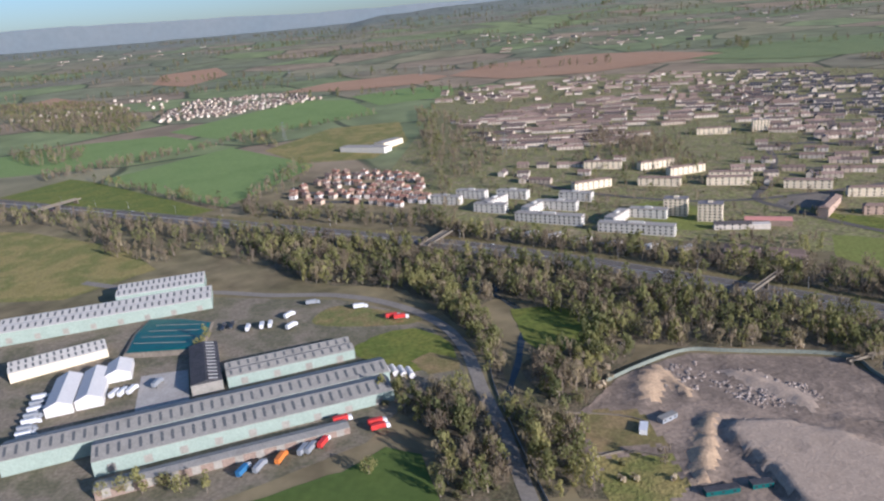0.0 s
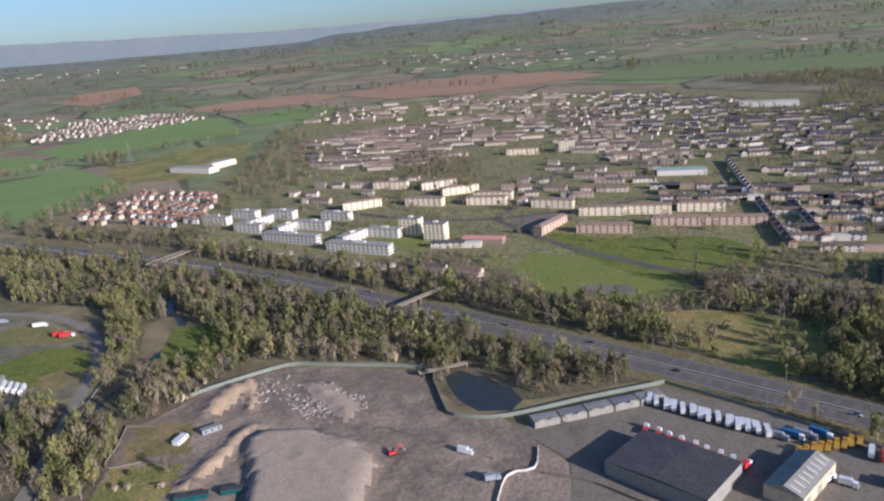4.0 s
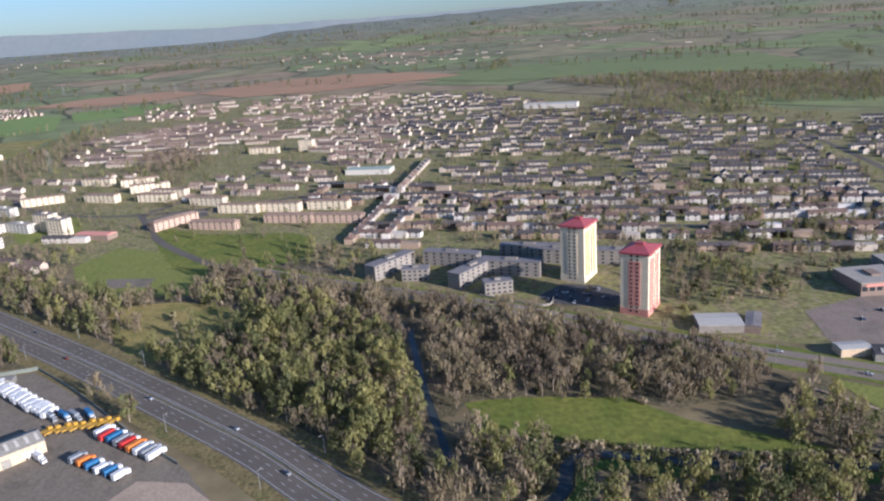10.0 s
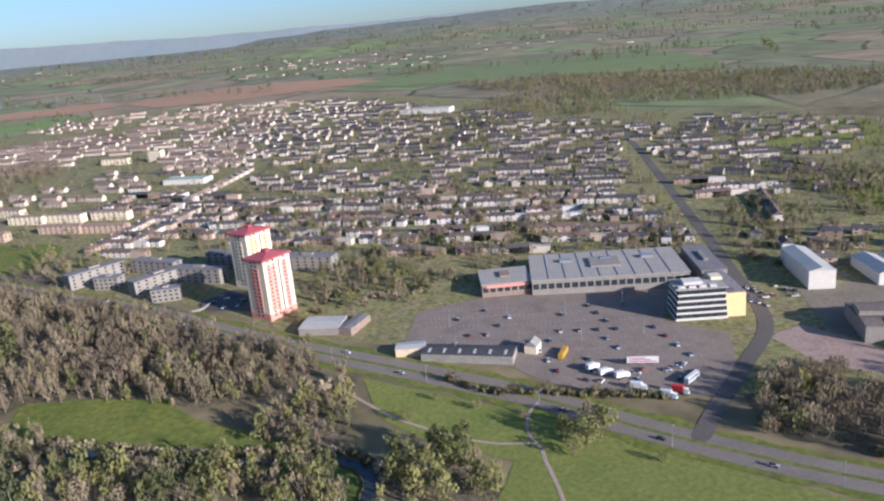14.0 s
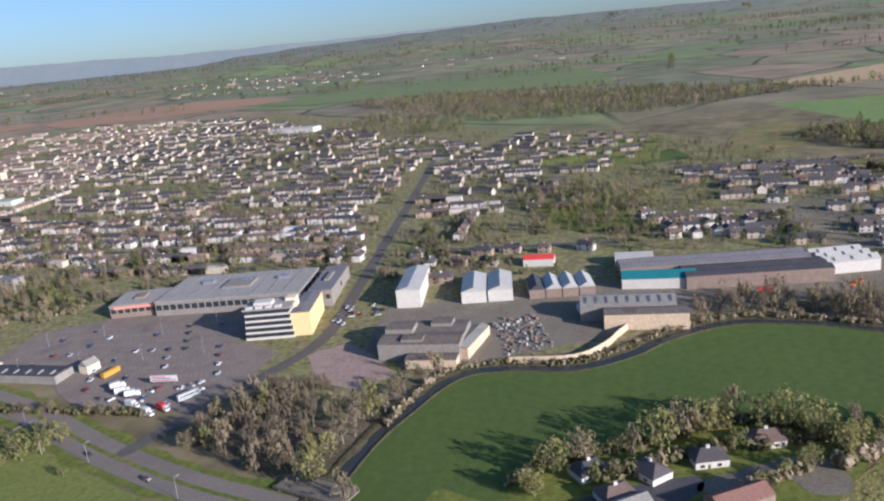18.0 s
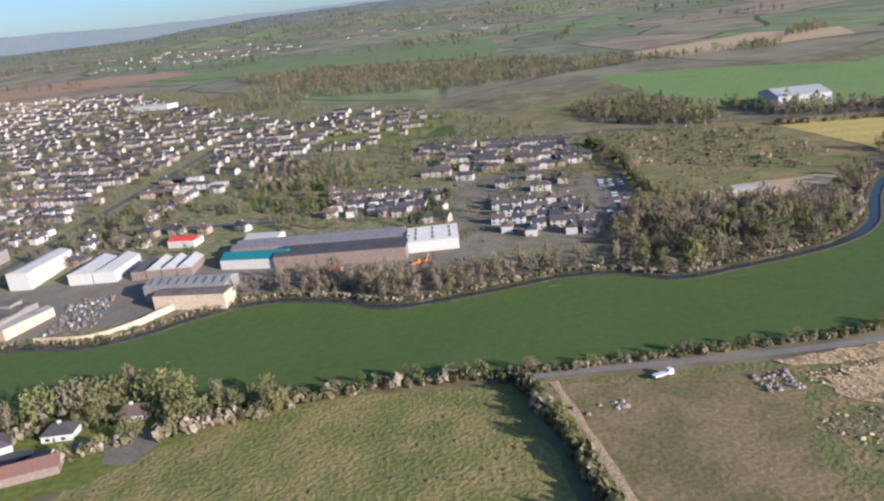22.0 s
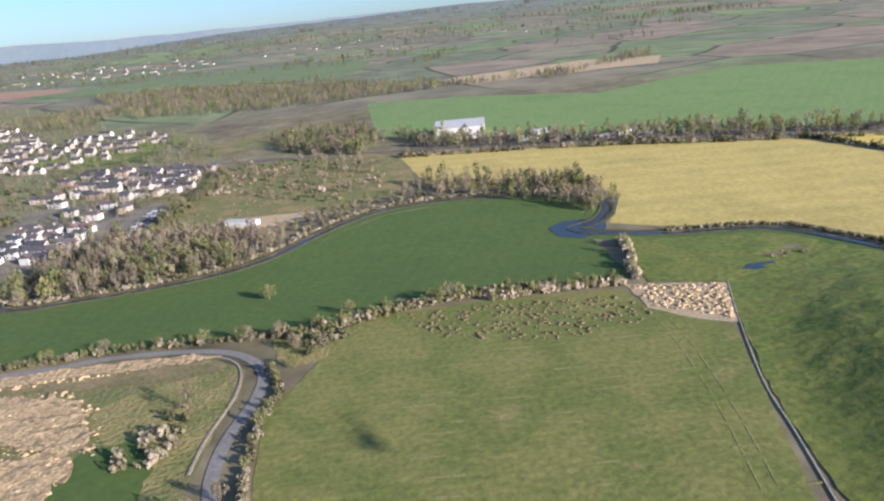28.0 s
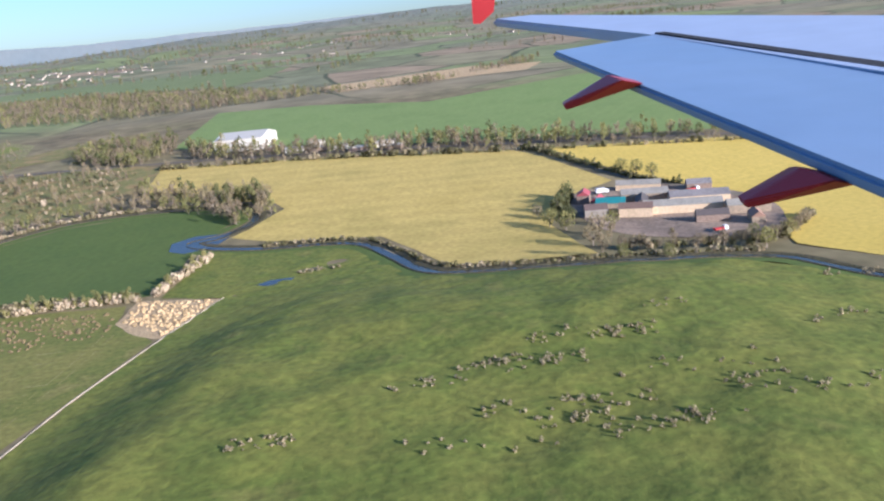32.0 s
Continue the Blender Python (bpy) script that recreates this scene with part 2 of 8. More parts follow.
M_SPOIL = surf("sandy_spoil", [(.19, .15, .06), (.40, .275, .12), (.52, .365, .17), (.26, .195, .08), (.56, .41, .21)], 0.16, 0.8, gain=0.35, bump=0.6)
M_SPOIL2 = surf("weathered_spoil", [(.16, .135, .055), (.27, .195, .10), (.13, .125, .04), (.34, .24, .13), (.20, .16, .07)], 0.16, 0.9, gain=0.4, bump=0.6)
M_PALE = surf("pale_rubble_ground", [(.33, .255, .175), (.39, .305, .215), (.29, .225, .155)], 0.05, 0.7, gain=0.14, bump=0.25)
M_YARD = surf("worn_yard_ground", [(.17, .142, .095), (.235, .195, .13), (.14, .128, .07), (.20, .165, .115)], 0.04, 0.5, gain=0.25)
M_SOIL = surf("scraped_soil", [(.20, .155, .06), (.26, .19, .08), (.17, .145, .048), (.23, .17, .068)], 0.04, 0.5, gain=0.24, bump=0.3)

# ---- the lie of the land ----
KNOT_Y = [-3000, 150, 200, 250, 330, 450, 680, 880, 1380, 2000, 2600, 3200, 4000, 5000, 6000, 7000, 8000]
KNOT_Z = [0, 0, 1, 3.5, 7, 12.5, 22, 31, 51, 80, 107, 135, 178, 232, 285, 332, 372]


RIDGE_X, RIDGE_Z = [-3500, -1500, -700, -450, 300, 1200, 1900, 2600, 3500, 5000], [-52, -46, -38, 8, 42, 66, 84, 100, 92, 80]


def smooth(a, b, v):
    v = min(1.0, max(0.0, (v - a) / (b - a)))
    return v * v * (3 - 2 * v)


def height(x, y, knoll=True):
    z = (np.interp(y - 18, KNOT_Y, KNOT_Z) + np.interp(y, KNOT_Y, KNOT_Z) + np.interp(y + 18, KNOT_Y, KNOT_Z)) / 3
    if y > 1500:
        z += smooth(1500, 3200, y) * (20 - 8 * smooth(5000, 8000, y)) * noise.noise((x / 700, y / 600, 0.3))
        z += smooth(3600, 8000, y) * (np.interp(x, RIDGE_X, RIDGE_Z) + 9 * noise.noise((x / 260, 3.1, y / 300)))
    if knoll and x > 1780 and y < 110:
        z += smooth(2, 62, x - 1860 - .31 * y) * smooth(100, -10, y) * smooth(2200, 2080, x) * (8.0 + 2.4 * noise.noise((x / 70, y / 60, 2.1)) + 1.0 * noise.noise((x / 22, y / 20, 5.1)))
    return float(z)


def mesh_ob(name, verts, faces, mat=None, parent=None):
    me = bpy.data.meshes.new(name)
    me.from_pydata(verts, [], faces)
    me.update()
    if mat:
        for k in (mat if isinstance(mat, (list, tuple)) else [mat]):
            me.materials.append(k)
    ob = new(name, me)
    if parent:
        ob.parent = parent
    return ob


def part(name, bm, mat, parent=None, label=""):
    me = bpy.data.meshes.new(name)
    bm.normal_update()
    bm.to_mesh(me)
    bm.free()
    me.materials.append(mat)
    ob = new(name, me)
    ob.parent = parent
    if label:
        tagged(ob, label)
    return ob


def land():
    xs = list(range(-6200, -800, 150)) + list(range(-800, 2500, 25)) + list(range(2500, 8600, 150))
    ys = list(range(-2600, -400, 100)) + list(range(-400, 1500, 20)) + list(range(1500, 3200, 45)) + list(range(3200, 8000, 110)) + [8000, 8060]
    verts = [(x, y, height(x, y, False) - (260 if y == 8060 else 0)) for y in ys for x in xs]
    w = len(xs)
    faces = [(j * w + i, j * w + i + 1, (j + 1) * w + i + 1, (j + 1) * w + i) for j in range(len(ys) - 1) for i in range(w - 1)]
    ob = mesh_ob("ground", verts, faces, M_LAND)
    for p in ob.data.polygons:
        p.use_smooth = True
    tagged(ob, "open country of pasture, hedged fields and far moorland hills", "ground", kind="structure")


land()


def far_mountains():
    """The pale line of mountains behind the last ridge; distance haze is put in as blue colour and a weak glow."""
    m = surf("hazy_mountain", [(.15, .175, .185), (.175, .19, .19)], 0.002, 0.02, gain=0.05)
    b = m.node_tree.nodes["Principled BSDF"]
    # weak emission imitates the airlight in front of the mountains
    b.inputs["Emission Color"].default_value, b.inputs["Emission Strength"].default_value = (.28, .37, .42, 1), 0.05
    xs = list(range(-7200, 9600, 60))
    top = [np.interp(x, [-4200, -2600, -1200, 200, 2000, 4000], [556, 520, 478, 470, 484, 478]) + 13 * noise.noise((x / 420, 1.7, 0)) + 5 * noise.noise((x / 130, 5.2, 0)) for x in xs]
    verts = [(x, 8180 + d, z) for d, row_z in ((0, [150] * len(xs)), (60, top)) for x, z in zip(xs, row_z)]
    n = len(xs)
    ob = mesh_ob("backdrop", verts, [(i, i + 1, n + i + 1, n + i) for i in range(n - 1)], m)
    tagged(ob, "mountains on the horizon, tinted pale blue for haze", "mountains", kind="structure")


far_mountains()


def rounded(pts, closed, step, wobble=0.0):
    """A smooth line through the corner points, in steps of about that many metres."""
    n, out = len(pts), []
    for i in range(n if closed else n - 1):
        p = [Vector((*(pts[k % n] if closed else pts[min(n - 1, max(0, k))]), 0)) for k in (i - 1, i, i + 1, i + 2)]
        k = max(1, int((p[2] - p[1]).length / step))
        for j in range(k):
            u = j / k
            v = 0.5 * (2 * p[1] + (p[2] - p[0]) * u + (2 * p[0] - 5 * p[1] + 4 * p[2] - p[3]) * u * u + (3 * p[1] - p[0] - 3 * p[2] + p[3]) * u ** 3)
            if wobble:
                v += wobble * Vector((noise.noise((v.x / 9, v.y / 9, 1)), noise.noise((v.x / 9, v.y / 9, 7)), 0))
            out.append((v.x, v.y))
    if not closed:
        out.append(tuple(pts[-1]))
    return out


def straight(pts, step, wobble=0.0):
    out = []
    for i, a in enumerate(pts):
        b = pts[(i + 1) % len(pts)]
        k = max(1, int(math.dist(a, b) / step))
        for j in range(k):
            x, y = a[0] + (b[0] - a[0]) * j / k, a[1] + (b[1] - a[1]) * j / k
            out.append((x + wobble * noise.noise((x / 8, y / 8, 3)), y + wobble * noise.noise((x / 8, y / 8, 5))))
    return out


def patch(name, pts, mat, lift=0.12, cell=30, label="", category="field", curved=False, wobble=1.5, relief=None):
    """A piece of ground cover draped on the land."""
    line = rounded(pts, True, cell / 3, wobble) if curved else straight(pts, cell / 2, wobble)
    bm = bmesh.new()
    f = bm.faces.new([bm.verts.new((x, y, 0)) for x, y in line])
    bmesh.ops.triangulate(bm, faces=[f])
    xs, ys = [p[0] for p in line], [p[1] for p in line]
    for axis, lo, hi in ((0, min(xs), max(xs)), (1, min(ys), max(ys))):
        n = int((hi - lo) / cell)
        for k in range(1, n + 1):
            at, no = [0, 0, 0], [0, 0, 0]
            at[axis], no[axis] = lo + (hi - lo) * k / (n + 1), 1
            bmesh.ops.bisect_plane(bm, geom=bm.verts[:] + bm.edges[:] + bm.faces[:], plane_co=at, plane_no=no)
    for v in bm.verts:
        v.co.z = height(v.co.x, v.co.y) + lift + (relief(v.co.x, v.co.y) if relief else 0.0)
    bmesh.ops.recalc_face_normals(bm, faces=bm.faces)
    if sum(f.normal.z for f in bm.faces) < 0:
        bmesh.ops.reverse_faces(bm, faces=bm.faces)
    for f in bm.faces:
        f.smooth = True
    ob = part(name, bm, mat)
    return tagged(ob, label, category, kind="structure")


def ribbon(name, line, width, mat, lift=0.2, offset=0.0, label="", category="road", profile=None, wobble=0.0, dash=None, parent=None, step=8):
    """A strip along a line: profile rows are (across from -1 to 1, height)."""
    prof = profile or [(-1, 0), (0, 0.04), (1, 0)]
    verts, faces, m, run = [], [], len(prof), 0.0
    for i, (x, y) in enumerate(line):
        a, b = line[max(0, i - 1)], line[min(len(line) - 1, i + 1)]
        d = Vector((b[0] - a[0], b[1] - a[1])).normalized()
        w = width * (1 + wobble * noise.noise((x / 14, y / 14, 4)))
        if i:
            run += math.dist(line[i - 1], line[i])
        for u, h in prof:
            px, py = x + d.y * (offset + u * w / 2), y - d.x * (offset + u * w / 2)
            verts.append((px, py, height(px, py) + lift + h))
        if i and (not dash or run % dash[0] < dash[1]):
            for k in range(m - 1):
                o = i * m + k
                faces.append((o - m, o, o + 1, o - m + 1)[::-1])
    ob = mesh_ob(name, verts, faces, mat, parent)
    if not parent:
        tagged(ob, label, category, kind="structure")
    return ob

LEDGE = [(133, 325), (143, 334), (167, 331), (193, 315), (206, 296), (200, 262), (190, 200), (180, 130), (120, 130), (128, 220), (146, 262), (144, 294)]


def off_line(x, y, pts):
    """The distance from a line of points."""
    best = 1e9
    for (x1, y1), (x2, y2) in zip(pts, pts[1:]):
        dx, dy = x2 - x1, y2 - y1
        u = min(1.0, max(0.0, ((x - x1) * dx + (y - y1) * dy) / (dx * dx + dy * dy)))
        best = min(best, math.hypot(x - x1 - u * dx, y - y1 - u * dy))
    return best


def spoil_relief(x, y):
    """Tipped and bulldozed ground: a raised bench, clay banks, rubble mounds and ruts."""
    jx, jy = x + 2.2 * noise.noise((x / 6, y / 6, 3)), y + 2.2 * noise.noise((x / 6, y / 6, 8))
    d = off_line(jx, jy, LEDGE + LEDGE[:1])
    soft = 2.5 if x < 172 else 9.0
    z = 4.2 * smooth(-soft, soft, d if inside_line(jx, jy, LEDGE) else -d)
    for line, h, r in (([(112, 290), (119, 306), (127, 326), (136, 340)], 3.4, 5.5), ([(106, 364), (111, 378), (116, 390)], 3.2, 7.5), ([(122, 399), (127, 380), (131, 364)], 2.6, 3.0),
                       ([(164, 382), (178, 366), (190, 345)], 2.2, 5.0), ([(198, 330), (230, 312), (262, 292)], 1.1, 3.0), ([(200, 262), (212, 280), (222, 300)], 1.0, 3.0)):
        z = max(z, h * math.exp(-(off_line(jx, jy, line) / r) ** 2) * (0.8 + 0.35 * noise.noise((x / 7, y / 7, 2))))
    ruts = 0.5 * abs(noise.noise((x / 9 + y / 14, y / 30, 1.2))) + 0.35 * max(0, noise.noise((x / 5, y / 5, 8)))
    edge = min(smooth(60, 75, x), smooth(300, 285, x), smooth(414, 404, y + .25 * abs(x - 150)))
    return (z + ruts) * edge


def inside_line(x, y, pts):
    hit, j = False, len(pts) - 1
    for i in range(len(pts)):
        (x1, y1), (x2, y2) = pts[i], pts[j]
        if (y1 > y) != (y2 > y) and x < (x2 - x1) * (y - y1) / (y2 - y1) + x1:
            hit = not hit
        j = i
    return hit


def hummocks(x, y):
    """Trodden lumps and hollows of an old pasture."""
    return 0.55 * noise.noise((x / 11, y / 8, 4.4)) * smooth(1850, 1880, x) + 0.25 * noise.noise((x / 4.5, y / 4, 9.1)) if y < 130 else 0.0


# ---- river, roads and field pieces ----
RIVER_W = [(640, 164), (657, 179), (668, 203), (698, 196), (728, 185), (768, 177), (806, 169), (819, 152), (817, 128), (826, 80), (880, 38), (960, 28), (1030, 52), (1058, 100), (1074, 134), (1089, 157), (1117, 190), (1145, 193), (1179, 184), (1210, 192), (1231, 204), (1262, 214), (1288, 213), (1320, 200), (1347, 183), (1380, 184), (1412, 189), (1445, 194)]
RIVER_E = [(1445, 194), (1477, 188), (1505, 169), (1538, 173), (1573, 179), (1610, 190), (1643, 213), (1680, 264), (1716, 299), (1765, 309), (1815, 302), (1856, 287), (1875, 250), (1858, 214), (1840, 203), (1852, 188), (1889, 171), (1929, 164), (1955, 152), (1973, 117), (1990, 80), (2015, 66), (2055, 54), (2107, 43), (2134, 38), (2156, 28), (2180, -8), (2250, -60), (2400, -120)]
river = rounded(RIVER_W + RIVER_E[1:], False, 5)
ribbon("river", river, 7.5, M_WATER, 0.10, label="narrow dark river winding between grassy banks", category="river", wobble=0.9)
BANK = [(-1, -0.05), (-0.7, 0.45), (0.1, 0.6), (0.75, 0.3), (1, 0.0)]
ribbon("meadow_edge", river, 9.0, M_LUSH, 0.16, offset=8.0, label="green field edge above the river", category="bank", wobble=0.5)
ribbon("river_bank", river, 1.6, M_BANK, 0.1, offset=3.7, label="dark crumbling edge of the river", category="bank", profile=BANK, wobble=1.3)
ribbon("river_bank", river, 5.0, M_BANK, 0.05, offset=-5.4, label="rough grassy river bank with a dark edge", category="bank", profile=BANK, wobble=1.3)
stream = rounded([(20, 560), (47, 512), (56, 484), (48, 450), (42, 420), (34, 392), (30, 372)], False, 6)
ribbon("stream", stream, 4.5, M_WATER, 0.12, label="dark stream between overgrown banks", category="stream", wobble=0.4)
patch("pond", [(246, 380), (252, 350), (262, 336), (280, 333), (288, 343), (284, 358), (270, 372), (256, 386)], M_WATER, 0.14, label="dark pond beside the yard wall", category="pond", curved=True, wobble=0)
patch("pond", [(8, 575), (30, 560), (44, 540), (34, 530), (14, 548)], M_WATER, 0.14, label="small pale pond among trees", category="pond", curved=True, wobble=0)
patch("pond", [(1825, 208), (1838, 220), (1857, 219), (1864, 209), (1855, 186), (1840, 180), (1828, 189)], M_WATER, 0.34, label="blue river pool at the bend", category="pond", curved=True, wobble=0)
patch("puddle", [(1899, 94), (1906, 100), (1919, 100), (1917, 93), (1905, 90)], M_WATER, 0.42, label="shallow flood puddle in the pasture", category="puddle", curved=True, wobble=0)
patch("pond", [(1683, 71), (1690, 76), (1699, 74), (1698, 66), (1688, 63)], M_WATER, 0.2, label="small pond among bushes by the lane", category="pond", curved=True, wobble=0)

BURN = rounded([(612, 205), (610, 225), (607, 250), (604, 281), (602, 309), (600, 342), (598, 360), (584, 382)], False, 6)
ribbon("stream", BURN, 4.0, M_WATER, 0.12, label="dark burn in a gap of the wood", category="stream", wobble=0.5)
MOTORWAY = rounded([(-1100, 1290), (-602, 997), (-466, 921), (-238, 795), (-104, 721), (-2, 664), (95, 600), (205, 513), (261, 468), (321, 416), (385, 361), (436, 315), (484, 271), (525, 232), (562, 190), (640, 110), (760, -20), (1000, -260)], False, 12)
motorway = ribbon("motorway", MOTORWAY, 27, M_ROAD, 0.22, label="grey dual carriageway motorway with a central reservation", category="motorway")
ribbon("road_verge", MOTORWAY, 46, M_SCRUB, 0.10, label="brown grass verge beside the motorway", category="verge")
for off in (-12.2, -1.9, 1.9, 12.2):
    ribbon("edge_line", MOTORWAY, 0.35, M_LINE, 0.27, offset=off, parent=motorway)
for off in (-8.8, -5.3, 5.3, 8.8):
    ribbon("lane_line", rounded(MOTORWAY[40:-20], False, 3), 0.3, M_LINE, 0.27, offset=off, parent=motorway, dash=(9, 3))
ribbon("central_reservation", MOTORWAY, 1.8, M_SCRUB, 0.26, label="", parent=motorway)
ribbon("crash_barrier", MOTORWAY, 0.3, M_LINE, 0.2, parent=motorway, profile=[(-1, 0), (-1, .8), (1, .8), (1, 0)])
LANE_W = rounded([(-330, 640), (-250, 600), (-190, 585), (-144, 569), (-87, 556), (-40, 527), (-6, 486), (10, 441), (17, 388), (24, 346), (29, 303), (36, 250), (60, 120)], False, 6)
ribbon("lane", LANE_W, 8.0, M_LANE, 0.24, label="curving grey access road beside the works", category="road")
TOWN_ROAD = rounded([(470, 500), (560, 440), (650, 385), (732, 322), (768, 296), (800, 274), (846, 243), (882, 218), (905, 200), (948, 160), (997, 121), (1034, 97), (1090, 60), (1200, -40)], False, 6)
ribbon("road_verge", TOWN_ROAD, 27, M_PASTURE, 0.17, label="mown green verge beside the main road", category="verge", wobble=.3)
ribbon("central_strip", TOWN_ROAD, 2.2, M_PASTURE, 0.31, label="grass strip along the middle of the road", category="verge")
M_PALEROAD = surf("sunlit_worn_asphalt", [(.18, .15, .115), (.23, .195, .15)], 0.03, 0.8, gain=0.12)
ribbon("main_road", TOWN_ROAD, 18, M_PALEROAD, 0.24, label="grey main road with a central strip past the shops", category="road")
ribbon("side_road", rounded([(958, 150), (984, 183), (1010, 214), (1044, 260), (1062, 342), (1088, 481), (1116, 633), (1138, 755), (1160, 900)], False, 8), 8.5, M_ROAD, 0.26, label="long dark street running away through the town", category="road")
LANE_E = rounded([(1180, 92), (1300, 86), (1406, 81), (1452, 77), (1505, 72), (1553, 71), (1588, 76), (1613, 75), (1638, 70), (1655, 59), (1666, 40), (1667, 17), (1662, -11), (1661, -31), (1664, -52), (1680, -120), (1740, -260)], False, 5)
ribbon("lane", LANE_E[40:], 5.0, M_LANE, 0.24, label="narrow grey lane bending round a field corner", category="road")
ribbon("farm_track", rounded([(2100, 420), (2115, 388), (2135, 300), (2151, 236), (2184, 190), (2200, 150)], False, 8), 5, M_GRAVEL, 0.24, label="farm track with a hedge beside it", category="track")
ribbon("far_road", rounded([(1480, 590), (1720, 545), (1800, 525), (1926, 490), (2098, 425), (2290, 350), (2700, 180)], False, 15), 7, M_ROAD, 0.24, label="country road behind a hedge", category="road")
FOOT = rounded([(800, 238), (829, 202), (857, 178), (876, 168), (892, 164), (893, 151), (894, 120), (890, 60)], False, 5)
ribbon("footpath", rounded([(892, 164), (890, 176), (894, 192), (900, 200)], False, 4), 1.6, M_PALE, 0.25, label="short pale path up to the road", category="path")
ribbon("footpath", FOOT, 1.8, M_PALE, 0.24, label="pale footpath winding across the park", category="path")
patch("big_field", [(1081, 112), (1100, 163), (1122, 183), (1147, 182), (1179, 172), (1209, 180), (1231, 192), (1260, 202), (1289, 201), (1320, 187), (1347, 172), (1400, 177), (1445, 182), (1478, 176), (1504, 157), (1536, 160), (1572, 167), (1612, 178), (1652, 205), (1688, 254), (1722, 287), (1768, 297), (1813, 291), (1846, 277), (1860, 250), (1848, 218), (1826, 205), (1846, 176), (1846, 100), (1807, 92), (1763, 103), (1722, 98), (1695, 92), (1663, 84), (1615, 84), (1538, 81), (1460, 83), (1384, 86), (1349, 93), (1310, 90), (1260, 94), (1209, 94), (1165, 87), (1119, 80)], M_LUSH, 0.14, 25, "smooth dark green riverside field in tree shade", "field")
patch("rough_meadow", [(1160, -120), (1223, 46), (1249, 64), (1281, 86), (1330, 86), (1394, 78), (1400, 20), (1398, -60), (1395, -160)], M_ROUGH, 0.14, 15, "rough pale tussocky meadow", "field")
patch("waste_ground", [(1406, 77), (1450, 70), (1505, 65), (1560, 64), (1610, 70), (1640, 62), (1658, 44), (1660, 17), (1655, -11), (1654, -60), (1640, -160), (1415, -160), (1408, 48)], M_BROWN, 0.13, 15, "brown churned waste ground with grass", "waste ground")
patch("rough_corner", [(1604, 22), (1640, 52), (1654, 30), (1654, -20), (1640, -40), (1618, -8)], M_ROUGH, 0.2, 15, "rough grassy corner inside the lane bend", "field", curved=True)
patch("striped_field", [(1712, 90), (1764, 93), (1834, 86), (1838, 60), (1864, 29), (1849, -22), (1838, -60), (1800, -190), (1690, -190), (1676, -52), (1672, 0), (1690, 45), (1700, 72)], M_STUB, 0.14, 20, "striped green pasture with worn mowing lines", "field")
for k in range(11):
    y0 = 30 - 11 * k + 5 * noise.noise((k * 3.1, 1, 0))
    x0, x1 = 1722 + 60 * abs(noise.noise((k * 1.7, 4, 0))), 1836 - 80 * abs(noise.noise((k * 2.3, 8, 0)))
    ribbon("mowing_line", rounded([(x0, y0 + 6), ((x0 + x1) / 2, y0 + 2), (x1, y0)], False, 2), 1.1, M_DRY, 0.2, label="pale dry mowing line in the pasture", category="track", wobble=1.9, dash=(23 + 3 * k, 13))
for k in range(2):
    ribbon("wheel_track", rounded([(1842 - 5 * k, 44), (1838 - 5 * k, 0), (1828 - 5 * k, -60), (1812 - 5 * k, -130)], False, 3), 0.6, M_DRY, 0.2, label="pale wheel track across the pasture", category="track", wobble=1.6, dash=(19, 14))
patch("reed_bed", [(1838, 92), (1884, 79), (1867, 30), (1852, 40), (1838, 58)], M_STRAW, 0.2, 12, "bleached straw-coloured reed bed", "reeds")
patch("green_hill_pasture", [(1858, 176), (1890, 160), (1930, 154), (1950, 142), (1964, 114), (1982, 74), (2012, 56), (2055, 44), (2107, 33), (2134, 28), (2150, 14), (2172, -14), (2250, -70), (2400, -130), (2400, -260), (1810, -260), (1842, -61), (1852, -19), (1868, 31), (1884, 79), (1850, 92)], M_PASTURE, 0.3, 4.5, "bright green rolling pasture dotted with rushes", "field", relief=hummocks)
patch("yellow_field", [(1737, 512), (1800, 495), (1926, 462), (2090, 396), (2110, 350), (2138, 238), (2094, 208), (2070, 142), (2078, 72), (2020, 80), (2000, 92), (1985, 128), (1966, 166), (1893, 186), (1866, 206), (1893, 269), (1880, 300), (1819, 323), (1758, 366)], M_YELLOW, 0.14, 25, "pale yellow-green crop field catching low sun", "field")
patch("yellow_field", [(2122, 385), (2290, 335), (2620, 190), (2420, -60), (2194, 20), (2172, 52), (2190, 126), (2200, 170), (2180, 205), (2158, 245), (2140, 310)], M_YELLOW2, 0.14, 25, "bright yellow flowering crop field", "field")
patch("green_field", [(1716, 640), (1700, 1000), (1860, 960), (2046, 833), (2323, 993), (2700, 800), (2600, 260), (2290, 380), (2098, 450), (1960, 505), (1800, 600)], M_SPRING, 0.16, 40, "flat green field beyond the hedge", "field")
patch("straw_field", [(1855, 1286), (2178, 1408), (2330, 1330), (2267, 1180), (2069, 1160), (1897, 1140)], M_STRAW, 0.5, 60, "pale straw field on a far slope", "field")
patch("brown_moor", [(1490, 420), (1560, 560), (1640, 560), (1740, 500), (1750, 370), (1700, 320), (1640, 300), (1560, 300), (1500, 330)], M_BROWN, 0.12, 25, "brown scrubby waste land", "waste ground")
patch("green_field", [(-498, 1092), (-350, 1275), (-176, 1072), (-190, 1020), (-258, 866)], M_SPRING, 0.16, 35, "large bright green crop field", "field")
patch("green_field", [(-620, 1030), (-560, 1120), (-510, 1085), (-268, 858), (-300, 832), (-470, 935)], M_PASTURE, 0.16, 35, "green field beside the motorway", "field")
